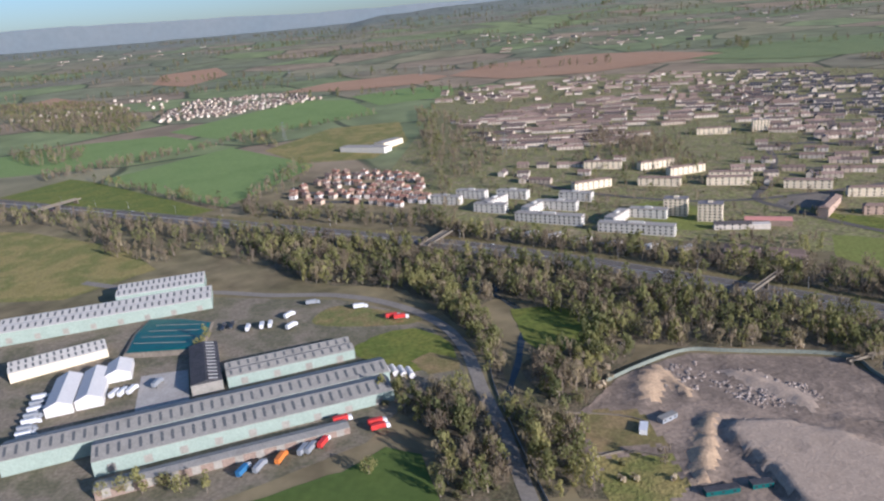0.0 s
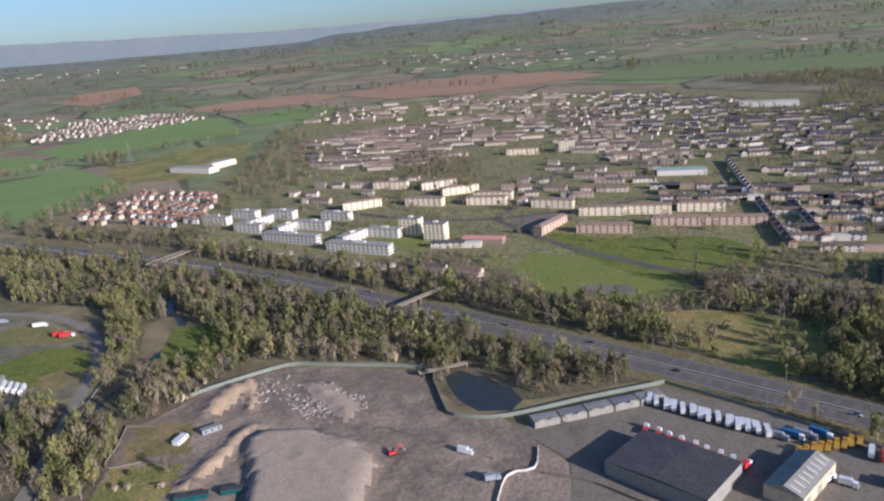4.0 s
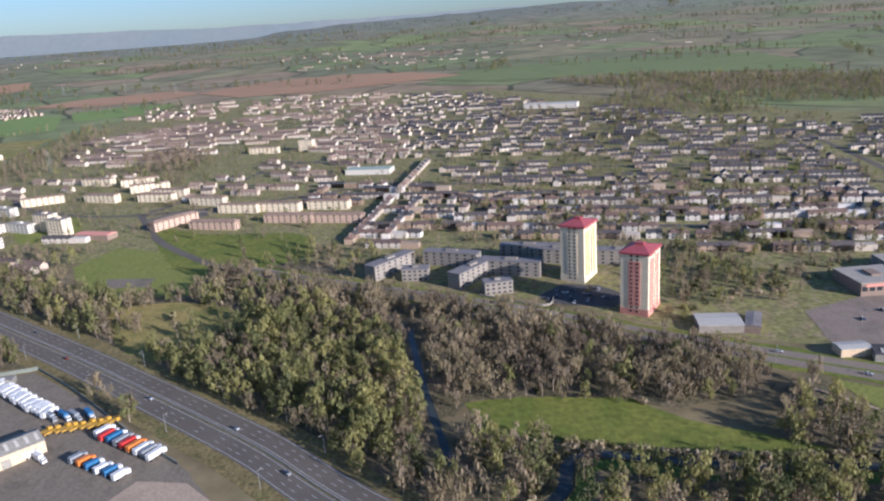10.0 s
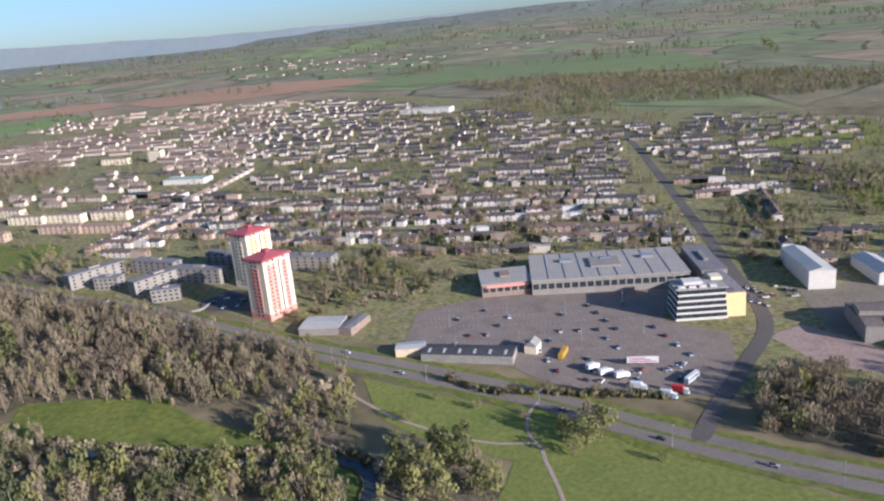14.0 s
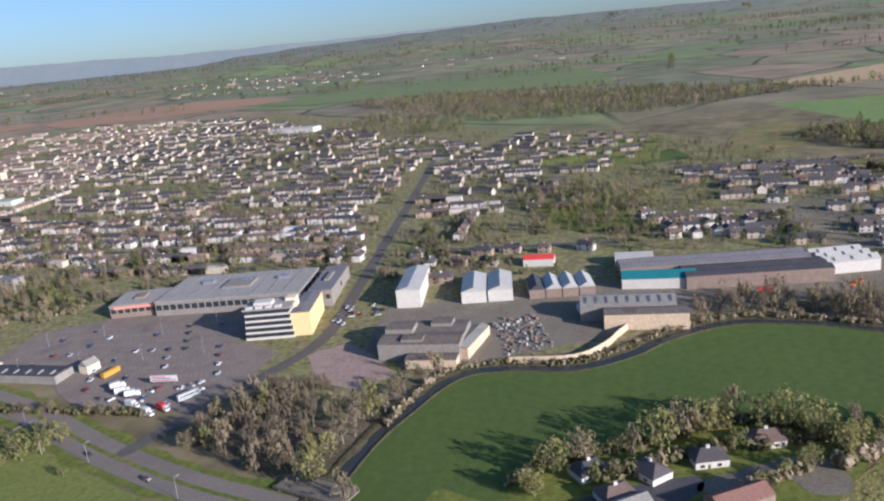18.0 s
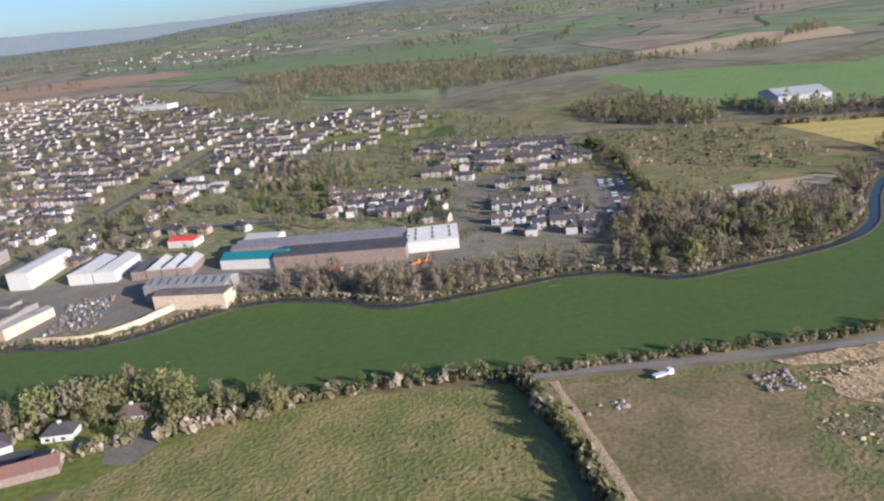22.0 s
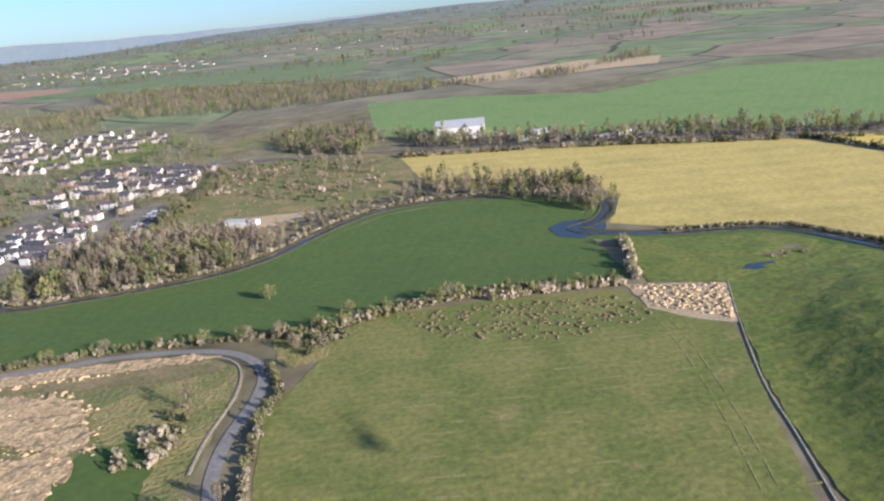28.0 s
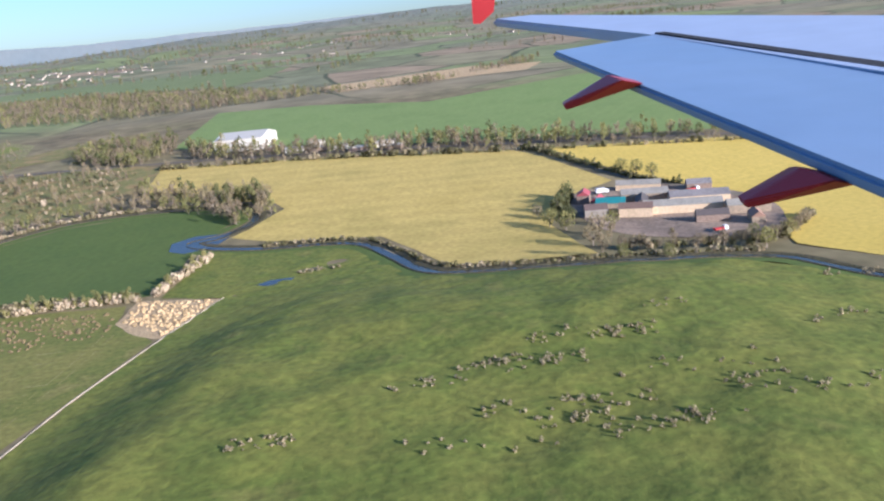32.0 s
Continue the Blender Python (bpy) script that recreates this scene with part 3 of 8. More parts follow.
patch("green_field", [(-575, 1185), (-385, 1322), (-530, 1470), (-716, 1451), (-860, 1350), (-760, 1180)], M_SPRING, 0.2, 40, "bright green crop field behind a hedge", "field")
patch("green_field", [(-535, 1512), (-382, 1360), (-250, 1440), (-105, 1525), (-190, 1775), (-304, 1828), (-420, 1680)], M_SPRING, 0.3, 40, "long green field below the white village", "field")
patch("green_field", [(-110, 1640), (-190, 1830), (-60, 1905), (60, 1880), (60, 1700)], M_SPRING, 0.3, 40, "green field at the edge of the town", "field")
patch("olive_field", [(-280, 1220), (-190, 1390), (-60, 1400), (-40, 1200), (-90, 1080), (-200, 1090)], M_ROUGH, 0.2, 40, "olive rough field round the school", "field")
patch("brown_field", [(-400, 2030), (-287, 2180), (-28, 2240), (60, 2110), (-20, 1977), (-206, 1962)], M_PLOUGH, 1.0, 60, "bare brown field on the far slope", "field")
patch("brown_field", [(60, 2110), (200, 2340), (450, 2390), (683, 2250), (820, 2060), (700, 1990), (415, 1890), (205, 1912)], M_PLOUGH, 1.0, 60, "wide bare brown ploughed field", "field")
patch("brown_field", [(-957, 2627), (-1023, 2947), (-865, 3142), (-738, 2819), (-793, 2479)], M_PLOUGH, 1.2, 80, "bare brown field beyond the village", "field")
patch("brown_field", [(-1240, 2263), (-1194, 2419), (-933, 2139), (-936, 2035), (-1152, 2157)], M_PLOUGH, 1.2, 80, "small bare brown field on a hill", "field")
patch("green_field", [(700, 1990), (820, 2060), (796, 2167), (1183, 2317), (1708, 2137), (1681, 1774), (1624, 1563), (1176, 1800), (874, 1836)], M_CROP, 1.0, 60, "long green field behind the town", "field")
patch("sports_pitch", [(1361, 692), (1440, 722), (1436, 655), (1372, 650)], M_LUSH, 0.3, 25, "green sports pitch at the edge of town", "pitch")
patch("playing_field", [(313, 548), (336, 597), (394, 565), (441, 508), (439, 451), (375, 462), (340, 488)], M_PARKG, 0.16, 20, "flat green playing field", "field")
patch("town_lawn", [(352, 657), (417, 618), (504, 592), (520, 529), (460, 496), (406, 523)], M_PASTURE, 0.2, 15, "sloping green lawn with shrubs below the flats", "lawn", curved=True, wobble=3)
patch("meadow", [(385, 432), (429, 440), (480, 413), (500, 378), (461, 340), (415, 364)], M_ROUGH, 0.2, 15, "olive clearing in the wood", "field", curved=True, wobble=3)
patch("park_grass", [(813, 246), (852, 219), (900, 187), (926, 160), (962, 130), (1000, 100), (960, 40), (850, 60), (868, 123), (880, 153), (844, 178), (821, 204)], M_PARKG, 0.16, 15, "sunlit park grass crossed by paths", "park")
patch("meadow", [(624, 258), (654, 258), (707, 247), (728, 222), (756, 205), (784, 185), (740, 193), (698, 204), (665, 215), (630, 229)], M_PASTURE, 0.16, 15, "rough green river meadow", "field")
patch("meadow", [(46, 500), (80, 500), (110, 470), (100, 440), (60, 425), (50, 450)], M_PASTURE, 0.16, 15, "green clearing by the stream", "field")
patch("meadow", [(-700, 900), (-480, 830), (-330, 740), (-270, 660), (-330, 600), (-480, 620), (-800, 760)], M_ROUGH, 0.12, 40, "rough olive meadow below the motorway", "field")
patch("works_ground", [(-480, 400), (-400, 540), (-256, 560), (-200, 578), (-144, 562), (-86, 548), (-44, 520), (-12, 480), (4, 438), (10, 400), (-24, 388), (-50, 345), (-116, 308), (-235, 285), (-420, 290)], M_YARD, 0.13, 25, "worn grey yard of the industrial works", "yard")
patch("works_lawn", [(-140, 290), (-60, 322), (-38, 340), (-20, 330), (0, 250), (-90, 200)], M_LUSH, 0.2, 15, "shaded green lawn beside the works", "lawn")
patch("works_lawn", [(-58, 470), (-28, 482), (-4, 462), (2, 430), (-30, 420), (-50, 448)], M_PASTURE, 0.2, 12, "green verge beside the sheds", "lawn", curved=True)
yard = patch("quarry_yard", [(62, 350), (97, 389), (124, 404), (148, 412), (232, 391), (239, 366), (242, 336), (275, 326), (300, 280), (296, 240), (330, 130), (60, 120), (66, 285)], M_EARTH, 0.14, 3, "bare earth and rubble demolition yard", "yard", relief=spoil_relief)
ZONES = [(M_PALE, LEDGE), (M_TAN, [(106, 288), (112, 286), (124, 304), (132, 326), (140, 342), (134, 345), (121, 330), (111, 308)]), (M_TAN, [(103, 360), (112, 358), (120, 376), (121, 392), (113, 394), (106, 380)]),
         (M_SOIL, [(67, 357), (99, 355), (106, 322), (68, 320)]), (M_ROUGH, [(68, 316), (104, 314), (103, 284), (80, 270), (64, 287)]), (M_PALE, [(156, 388), (176, 386), (198, 352), (190, 338), (172, 352)]),
         (M_TAN, [(119, 402), (127, 398), (134, 366), (128, 362), (122, 380)])]
for mat, line in ZONES:
    yard.data.materials.append(mat)
for f in yard.data.polygons:
    x, y, z = f.center
    x, y = x + 3 * noise.noise((x / 5, y / 5, 11)), y + 3 * noise.noise((x / 5, y / 5, 17))
    for k, (mat, line) in enumerate(ZONES):
        if inside_line(x, y, line):
            f.material_index = k + 1
            break
patch("depot_yard", [(281, 314), (320, 334), (370, 343), (428, 289), (484, 232), (560, 120), (330, 110), (292, 240), (302, 282)], M_CONC, 0.18, 15, "grey concrete depot yard", "yard")
patch("gravel_yard", [(470, 218), (494, 212), (560, 140), (520, 100), (440, 150), (452, 190)], M_PALE, 0.3, 15, "pale gravel lot beside the depot", "yard")
patch("town_ground", [(90, 660), (-20, 780), (-60, 1000), (0, 1400), (20, 1780), (365, 1850), (840, 1680), (1290, 1010), (1470, 830), (1540, 600), (1560, 430), (1500, 250), (1420, 232), (1300, 232), (1200, 200), (1110, 212), (1060, 160), (990, 190), (760, 320), (700, 380), (560, 440), (540, 500), (430, 560), (300, 560), (250, 600)], M_TOWN, 0.11, 45, "town gardens, verges and trodden grass", "ground")
patch("car_park", [(836, 280), (846, 328), (890, 340), (953, 338), (1019, 328), (990, 275), (1018, 250), (1002, 205), (985, 186), (915, 212), (895, 236)], M_PARK, 0.2, 15, "large reddish-grey supermarket car park", "car park")
patch("car_park", [(690, 390), (712, 408), (735, 400), (752, 372), (735, 360), (700, 372)], M_ASPH, 0.2, 12, "dark car park below the tower blocks", "car park")
patch("works_yard", [(1070, 240), (1084, 300), (1230, 300), (1420, 270), (1400, 238), (1260, 232), (1200, 215), (1130, 205), (1096, 205)], M_GRAVEL, 0.19, 20, "grey yard round the riverside works", "yard")
M_PINKLOT = surf("pinkish_bare_earth", [(.28, .20, .15), (.34, .25, .19), (.23, .165, .125)], 0.06, 0.6, gain=0.18)
patch("earth_lot", [(1036, 240), (1060, 250), (1076, 228), (1086, 200), (1066, 190), (1046, 205)], M_PINKLOT, 0.2, 10, "bare pinkish earth lot", "yard")


def tipped(x, y):
    e = min(smooth(1508, 1520, x), 1.0)
    return e * (1.6 * abs(noise.noise((x / 8, y / 7, 3.3))) + 1.2 * abs(noise.noise((x / 3.6, y / 3.2, 6.1))) + 0.5 * noise.noise((x / 1.8, y / 1.8, 2.0)))


SPOIL = [[(1507, 49), (1523, 49), (1550, 46), (1582, 41), (1597, 28), (1608, 7), (1611, -9), (1599, -13), (1586, -2), (1573, -6), (1562, -4), (1554, 10), (1545, 25), (1528, 23), (1514, 37)],
         [(1584, -9), (1601, -10), (1609, -22), (1606, -48), (1600, -90), (1572, -90), (1573, -37), (1582, -28), (1579, -18)],
         [(1564, -7), (1578, -11), (1573, -29), (1565, -38), (1551, -32)], [(1491, 18), (1515, 20), (1524, 3), (1524, -20), (1506, -21), (1501, -2)]]
for k, line in enumerate(SPOIL):
    patch("spoil_ground", line, (M_SPOIL, M_SPOIL, M_SPOIL2, M_SPOIL2)[k], 0.3 + .01 * k, 2.6, "heaped tan sandy spoil on waste ground", "spoil", curved=True, wobble=11, relief=(lambda x, y: tipped(x, y) * .55))
patch("bare_strip", [(1402, 66), (1442, 64), (1483, 61), (1500, 52), (1492, 27), (1481, 3), (1477, -15), (1440, -20), (1415, 0)], M_SOIL, 0.22, 8, "smooth dark brown scraped earth", "waste ground", curved=True, wobble=5)
patch("bare_strip", [(1514, 50), (1580, 46), (1615, 42), (1648, 46), (1640, 58), (1600, 60), (1540, 56)], M_SOIL, 0.24, 8, "smooth dark brown scraped earth", "waste ground", curved=True, wobble=3)
patch("wet_grass", [(1611, -12), (1632, -8), (1642, -41), (1636, -90), (1612, -90), (1608, -45)], M_LUSH, 0.24, 8, "dark wet green grass on waste ground", "grass", curved=True, wobble=5)
# gardens of the bungalows
patch("garden", [(1128, 60), (1130, 92), (1150, 104), (1200, 110), (1236, 116), (1262, 96), (1262, 76), (1246, 62), (1220, 44), (1150, 44)], M_PASTURE, 0.22, 10, "green garden lawns round the bungalows", "garden", curved=True, wobble=2)
patch("driveway", [(1196, 74), (1240, 84), (1250, 70), (1244, 58), (1232, 60), (1226, 74), (1200, 68)], M_GRAVEL, 0.28, 8, "grey gravel driveway between the bungalows", "drive", curved=True, wobble=1)
patch("driveway", [(1150, 74), (1196, 80), (1196, 70), (1176, 62), (1150, 66)], M_ASPH, 0.28, 8, "dark driveway between the bungalows", "drive", curved=True, wobble=1)
# the demolition yard and the works
patch("grass_verge", [(-65, 461), (-41, 472), (-15, 458), (-26, 442), (-55, 439)], M_PASTURE, 0.25, 10, "green verge beside the sheds", "lawn", curved=True)
patch("rubble_pen", [(-26, 433), (-14, 443), (4, 431), (5, 416), (-15, 414)], M_SOIL, 0.26, 6, "dark gravel pen beside the access road", "yard")
patch("grass_verge", [(-86, 534), (-30, 508), (-20, 492), (-60, 492), (-100, 505)], M_BROWN, 0.25, 10, "worn brown grass in the works yard", "lawn", curved=True)
patch("spoil_bank", [(1500, 64), (1520, 56), (1580, 58), (1640, 60), (1636, 66), (1590, 70), (1520, 66)], M_SPOIL, 0.3, 3, "low tan bank beside the lane", "bank", curved=True, wobble=2, relief=lambda x, y: 0.7 * abs(noise.noise((x / 4, y / 4, 1))))

patch("bare_plateau", [(1600, 420), (1655, 540), (1729, 522), (1738, 443), (1708, 375), (1640, 380)], M_BROWN, 0.3, 12, "bare pinkish gravel plateau", "waste ground", curved=True, wobble=6)
patch("bare_plateau", [(1560, 300), (1600, 322), (1650, 322), (1690, 318), (1650, 292), (1600, 290)], M_STRAW, 0.3, 12, "trampled straw-coloured ground", "waste ground", curved=True, wobble=6)
patch("estate_ground", [(1395, 420), (1455, 440), (1530, 400), (1520, 300), (1500, 246), (1440, 246), (1400, 262)], M_YARD, 0.2, 12, "streets and drives of the new estate", "yard", curved=True)

patch("ball_court", [(356, 508), (397, 499), (398, 480), (363, 485)], M_CONC, 0.3, 8, "small pale ball court on the green", "court")
TOWN_BEND = rounded([(497, 943), (435, 929), (411, 867), (357, 769), (324, 719), (335, 682), (368, 612), (412, 552), (450, 512), (506, 479), (564, 438), (640, 392)], False, 8)
ribbon("town_street", TOWN_BEND, 8, M_ROAD, 0.3, label="grey road curving through the town", category="road")
ribbon("town_street", rounded([(326, 716), (440, 728), (560, 760), (680, 740), (800, 700), (960, 660), (1090, 600)], False, 8), 7, M_ROAD, 0.3, label="grey street running through the town", category="road")
ribbon("town_street", rounded([(324, 716), (290, 722), (240, 740), (150, 810), (100, 900)], False, 8), 7, M_ROAD, 0.3, label="grey street between the flats", category="road")
patch("parking_court", [(330, 690), (360, 720), (400, 720), (396, 690), (360, 676)], M_CONC, 0.28, 10, "parking court in front of the shops", "car park", curved=True)

patch("field_corner", [(1062, 94), (1072, 118), (1088, 148), (1106, 168), (1114, 110), (1084, 70)], M_LUSH, 0.125, 8, "green corner of the field by the bridge", "field")

patch("rough_corner", [(1666, 84), (1690, 92), (1712, 92), (1702, 70), (1690, 46), (1674, 44), (1668, 62)], M_ROUGH, 0.16, 8, "rough grass and bushes at the lane corner", "grass", curved=True)
ribbon("worn_track", rounded([(1506, 46), (1518, 26), (1532, 2), (1546, -20), (1556, -40)], False, 4), 2.2, M_STRAW, 0.34, label="pale worn path across the waste ground", category="track", wobble=.6)

patch("green_field", [(1253, 732), (1329, 759), (1427, 850), (1461, 813), (1402, 671), (1337, 644)], M_PARKG, 0.4, 30, "bright green field behind the town", "field")
patch("brown_field", [(1469, 663), (1557, 798), (1644, 837), (1647, 750), (1562, 655), (1503, 614)], M_BROWN, 0.4, 40, "bare tan field behind the town", "field")
patch("town_green", [(1235, 504), (1294, 503), (1289, 422), (1234, 425)], M_PASTURE, 0.25, 20, "green open ground among the houses", "park", curved=True, wobble=4)
patch("town_green", [(1035, 707), (1091, 685), (1079, 637), (1025, 657)], M_PARKG, 0.25, 20, "mown green among the houses", "park", curved=True, wobble=4)
patch("town_green", [(191, 719), (241, 736), (271, 664), (227, 640)], M_PARKG, 0.25, 20, "mown green among the flats", "park", curved=True, wobble=4)

ribbon("hedge_bank", rounded([(1411, 74), (1413, 44), (1415, 13), (1416, -30), (1416, -100)], False, 4), 3.5, M_STRAW, 0.3, label="pale dry grass bank beside the hedge", category="bank", wobble=.5)
patch("grass_bank", [(1086, 62), (1080, 84), (1096, 112), (1118, 118), (1150, 108), (1132, 92), (1128, 66), (1110, 50)], M_PASTURE, 0.12, 8, "green bank between the road and the field", "grass", curved=True)

# ---- building materials ----
M_RENDER = pick("house_render", [(.50, .43, .33), (.60, .55, .47), (.46, .36, .255), (.36, .27, .185), (.57, .51, .42), (.29, .21, .14), (.64, .59, .52)], 0.85, 0.5, 0.1)
M_RENDER_F = pick("far_house_render", [(.48, .40, .29), (.60, .53, .42), (.30, .23, .16), (.50, .42, .315), (.64, .57, .47), (.22, .17, .12), (.56, .49, .39), (.34, .265, .19)], 0.85, 0.5, 0.1, by="tone")
M_TILE = pick("roof_tiles", [(.075, .065, .06), (.12, .085, .07), (.06, .058, .06), (.15, .10, .075), (.09, .075, .068)], 0.8, 1.2, 0.2)
M_TILE_F = pick("far_roof_tiles", [(.055, .052, .054), (.075, .068, .066), (.10, .08, .07), (.20, .14, .10), (.28, .20, .15)], 0.8, 1.2, 0.2, by="tone")
M_ORANGE = pick("orange_brown_roof_tiles", [(.25, .13, .08), (.21, .11, .075), (.28, .17, .11), (.18, .12, .09)], 0.8, 1.2, 0.2)
M_WHITE = surf("white_render", [(.54, .505, .43), (.61, .57, .49)], 0.2, 0.8, gain=0.07)
M_CREAM = surf("cream_render", [(.66, .56, .38), (.72, .62, .44)], 0.2, 0.8, gain=0.08)
M_YELLOWR = surf("yellow_render", [(.72, .52, .22), (.76, .57, .27)], 0.2, 0.8, gain=0.06)
M_PINK = surf("pink_red_panel", [(.56, .25, .19), (.62, .30, .22)], 0.2, 0.8, gain=0.08)
M_REDROOF = surf("dark_red_metal_roof", [(.29, .07, .075), (.34, .09, .095)], 0.2, 0.8, rough=0.5, gain=0.1)
M_GREYC = surf("grey_harling", [(.23, .205, .17), (.29, .26, .215)], 0.2, 0.8, gain=0.12)
M_BRICK = surf("brown_brick", [(.22, .165, .125), (.27, .205, .155)], 0.3, 1.2, gain=0.2)
M_SAND = surf("sandy_wall", [(.52, .40, .25), (.60, .47, .31)], 0.15, 0.7, gain=0.15)
M_BUFF = surf("buff_brick", [(.42, .30, .21), (.50, .37, .27), (.38, .26, .18)], 0.3, 1.2, gain=0.15)
M_BUFFTILE = surf("weathered_buff_tiles", [(.22, .155, .11), (.29, .21, .155)], 0.2, 1.0, gain=0.18)
M_GLASS = surf("dark_window_glass", [(.025, .03, .035), (.05, .055, .06)], 0.5, 1.0, rough=0.15, gain=0.1)
M_DOOR = pick("painted_door", [(.20, .04, .03), (.04, .08, .16), (.30, .28, .25), (.08, .12, .06)], 0.5)
M_FLATROOF = surf("grey_felt_roof", [(.17, .16, .155), (.23, .21, .20)], 0.08, 0.6, gain=0.2)
M_DARKROOF = surf("black_felt_roof", [(.055, .053, .055), (.085, .08, .08)], 0.08, 0.6, gain=0.25)
M_BROWNROOF = surf("brown_weathered_roof", [(.13, .105, .08), (.18, .15, .115), (.10, .082, .065)], 0.12, 0.8, gain=0.25)
M_PALEROOF = surf("pale_membrane_roof", [(.32, .285, .235), (.38, .345, .285)], 0.06, 0.5, gain=0.12)
M_SHEET = surf("grey_corrugated_sheet", [(.23, .215, .18), (.29, .27, .225), (.20, .185, .155)], 0.10, 0.9, rough=0.6, gain=0.15)
M_SHEETW = surf("white_sheet_roof", [(.42, .395, .34), (.49, .465, .40)], 0.10, 0.9, rough=0.5, gain=0.08)
M_TEALW = surf("pale_teal_cladding", [(.26, .31, .255), (.31, .36, .30)], 0.10, 0.9, gain=0.1)
M_TEAL = surf("teal_metal_roof", [(.04, .17, .18), (.06, .22, .22)], 0.10, 0.9, rough=0.5, gain=0.12)
M_SKYL = surf("dark_roof_light", [(.08, .085, .085), (.13, .13, .125)], 0.3, 1.0, rough=0.3, gain=0.1)
M_TARP = surf("green_teal_tarpaulin", [(.012, .075, .075), (.02, .11, .10)], 0.12, 0.8, rough=0.4, gain=0.15)
M_TENT = surf("white_tent_fabric", [(.60, .57, .52), (.64, .61, .56)], 0.2, 0.6, gain=0.04)
M_METAL = surf("galvanised_metal", [(.36, .36, .36), (.44, .44, .44)], 0.4, 1.2, rough=0.45, gain=0.1, metal=0.6)
M_RUBBER = surf("black_rubber", [(.02, .02, .02)], 1, 2, gain=0.1)


def slab(bm, x0, x1, y0, y1, z0, z1):
    v = [bm.verts.new((x, y, z)) for z in (z0, z1) for x, y in ((x0, y0), (x1, y0), (x1, y1), (x0, y1))]
    for f in ((3, 2, 1, 0), (4, 5, 6, 7), (0, 1, 5, 4), (1, 2, 6, 5), (2, 3, 7, 6), (3, 0, 4, 7)):
        bm.faces.new([v[i] for i in f])


def gable(bm, x0, x1, y0, y1, z, rise, over=0.35, hip=0.0, thick=0.22):
    """A pitched roof with its ridge along x, with thickness and eaves."""
    x0, x1, y0, y1 = x0 - over, x1 + over, y0 - over, y1 + over
    ym = (y0 + y1) / 2
    lo = [(x0, y0, z), (x1, y0, z), (x1, y1, z), (x0, y1, z)]
    top = [(x0, y0, z + thick), (x1, y0, z + thick), (x1, y1, z + thick), (x0, y1, z + thick), (x0 + hip, ym, z + rise), (x1 - hip, ym, z + rise)]
    v = [bm.verts.new(p) for p in lo + top]
    for f in ((3, 2, 1, 0), (0, 1, 5, 4), (1, 2, 6, 5), (2, 3, 7, 6), (3, 0, 4, 7), (4, 5, 9, 8), (6, 7, 8, 9), (5, 6, 9), (7, 4, 8)):
        bm.faces.new([v[i] for i in f])


def shape(fn, *a, **k):
    bm = bmesh.new()
    fn(bm, *a, **k)
    return bm


def pane_mesh(w, h, depth=0.12):
    bm = shape(slab, -w / 2, w / 2, -depth / 2, depth / 2, -h / 2, h / 2)
    me = bpy.data.meshes.new("window")
    bm.to_mesh(me)
    bm.free()
    me.materials.append(M_GLASS)
    return me


PANES = {}


def pane(parent, x, y, z, w=1.3, h=1.2, turn=0.0, name="window", mat=None):
    key = (w, h, name, mat.name if mat else "")
    if key not in PANES:
        PANES[key] = pane_mesh(w, h)
        PANES[key].name = name
        if mat:
            PANES[key].materials[0] = mat
    ob = new(name, PANES[key])
    ob.parent = parent
    ob.location, ob.rotation_euler = (x, y, z), (0, 0, turn)
    return ob


def thing(name, label, category, group=""):
    return tagged(new(name), label, category, group)


def place(ob, x, y, ang, z=None):
    ob.location, ob.rotation_euler = (x, y, height(x, y) if z is None else z), (0, 0, radians(ang))
    return ob


def at(x, y, ang):
    return pose(x, y, height(x, y), 0, 0, ang)


def make_house(L, D, h, rise, units, name, label, category="house", wall=None, tile=None, hip=0.0, group="houses of the town"):
    t = thing(name, label, category, group)
    w, r = wall or M_RENDER, tile or M_TILE
    part("wall", shape(slab, -L / 2, L / 2, -D / 2, D / 2, -2.5, h), w, t)
    bm = bmesh.new()
    if not hip:
        for s in (-1, 1):
            v = [bm.verts.new((s * (L / 2 - d), y, z)) for d in (0, 0.3) for y, z in ((-D / 2, h), (D / 2, h), (0, h + rise - 0.25))]
            for f in ((0, 1, 2), (5, 4, 3), (0, 3, 4, 1), (1, 4, 5, 2), (2, 5, 3, 0)):
                bm.faces.new([v[i] for i in (f if s > 0 else f[::-1])])
        part("gable_end", bm, w, t)
    part("roof", shape(gable, -L / 2, L / 2, -D / 2, D / 2, h - 0.05, rise, hip=hip), r, t)
    n = 2 if units > 3 else 1
    for k in range(n):
        x = -L / 2 + L * (k + 0.5) / n
        part("chimney", shape(slab, x - 0.7, x + 0.7, -0.4, 0.4, h + rise - 0.9, h + rise + 1.0), w, t) if k == 0 else None
        if k:
            c = new("chimney", t.children[-1].data if t.children[-1].name.startswith("chimney") else t["c"].data)
            c.parent, c.location = t, (L * k / n, 0, 0)
        else:
            t["c"] = t.children[-1]
    del t["c"]
    floors = 2 if h > 4 else 1
    for k in range(units):
        u = L / units
        x = -L / 2 + u * (k + 0.5)
        for f in range(floors):
            z = 1.4 + 2.6 * f
            pane(t, x - u * 0.1, -D / 2 - 0.02, z, 1.7, 1.2)
        if k == 0 and (L > 20 or h < 4 or hip):
            pane(t, x + u * 0.3, -D / 2 - 0.02, 1.0, 0.95, 2.0, name="door", mat=M_DOOR)
    return t


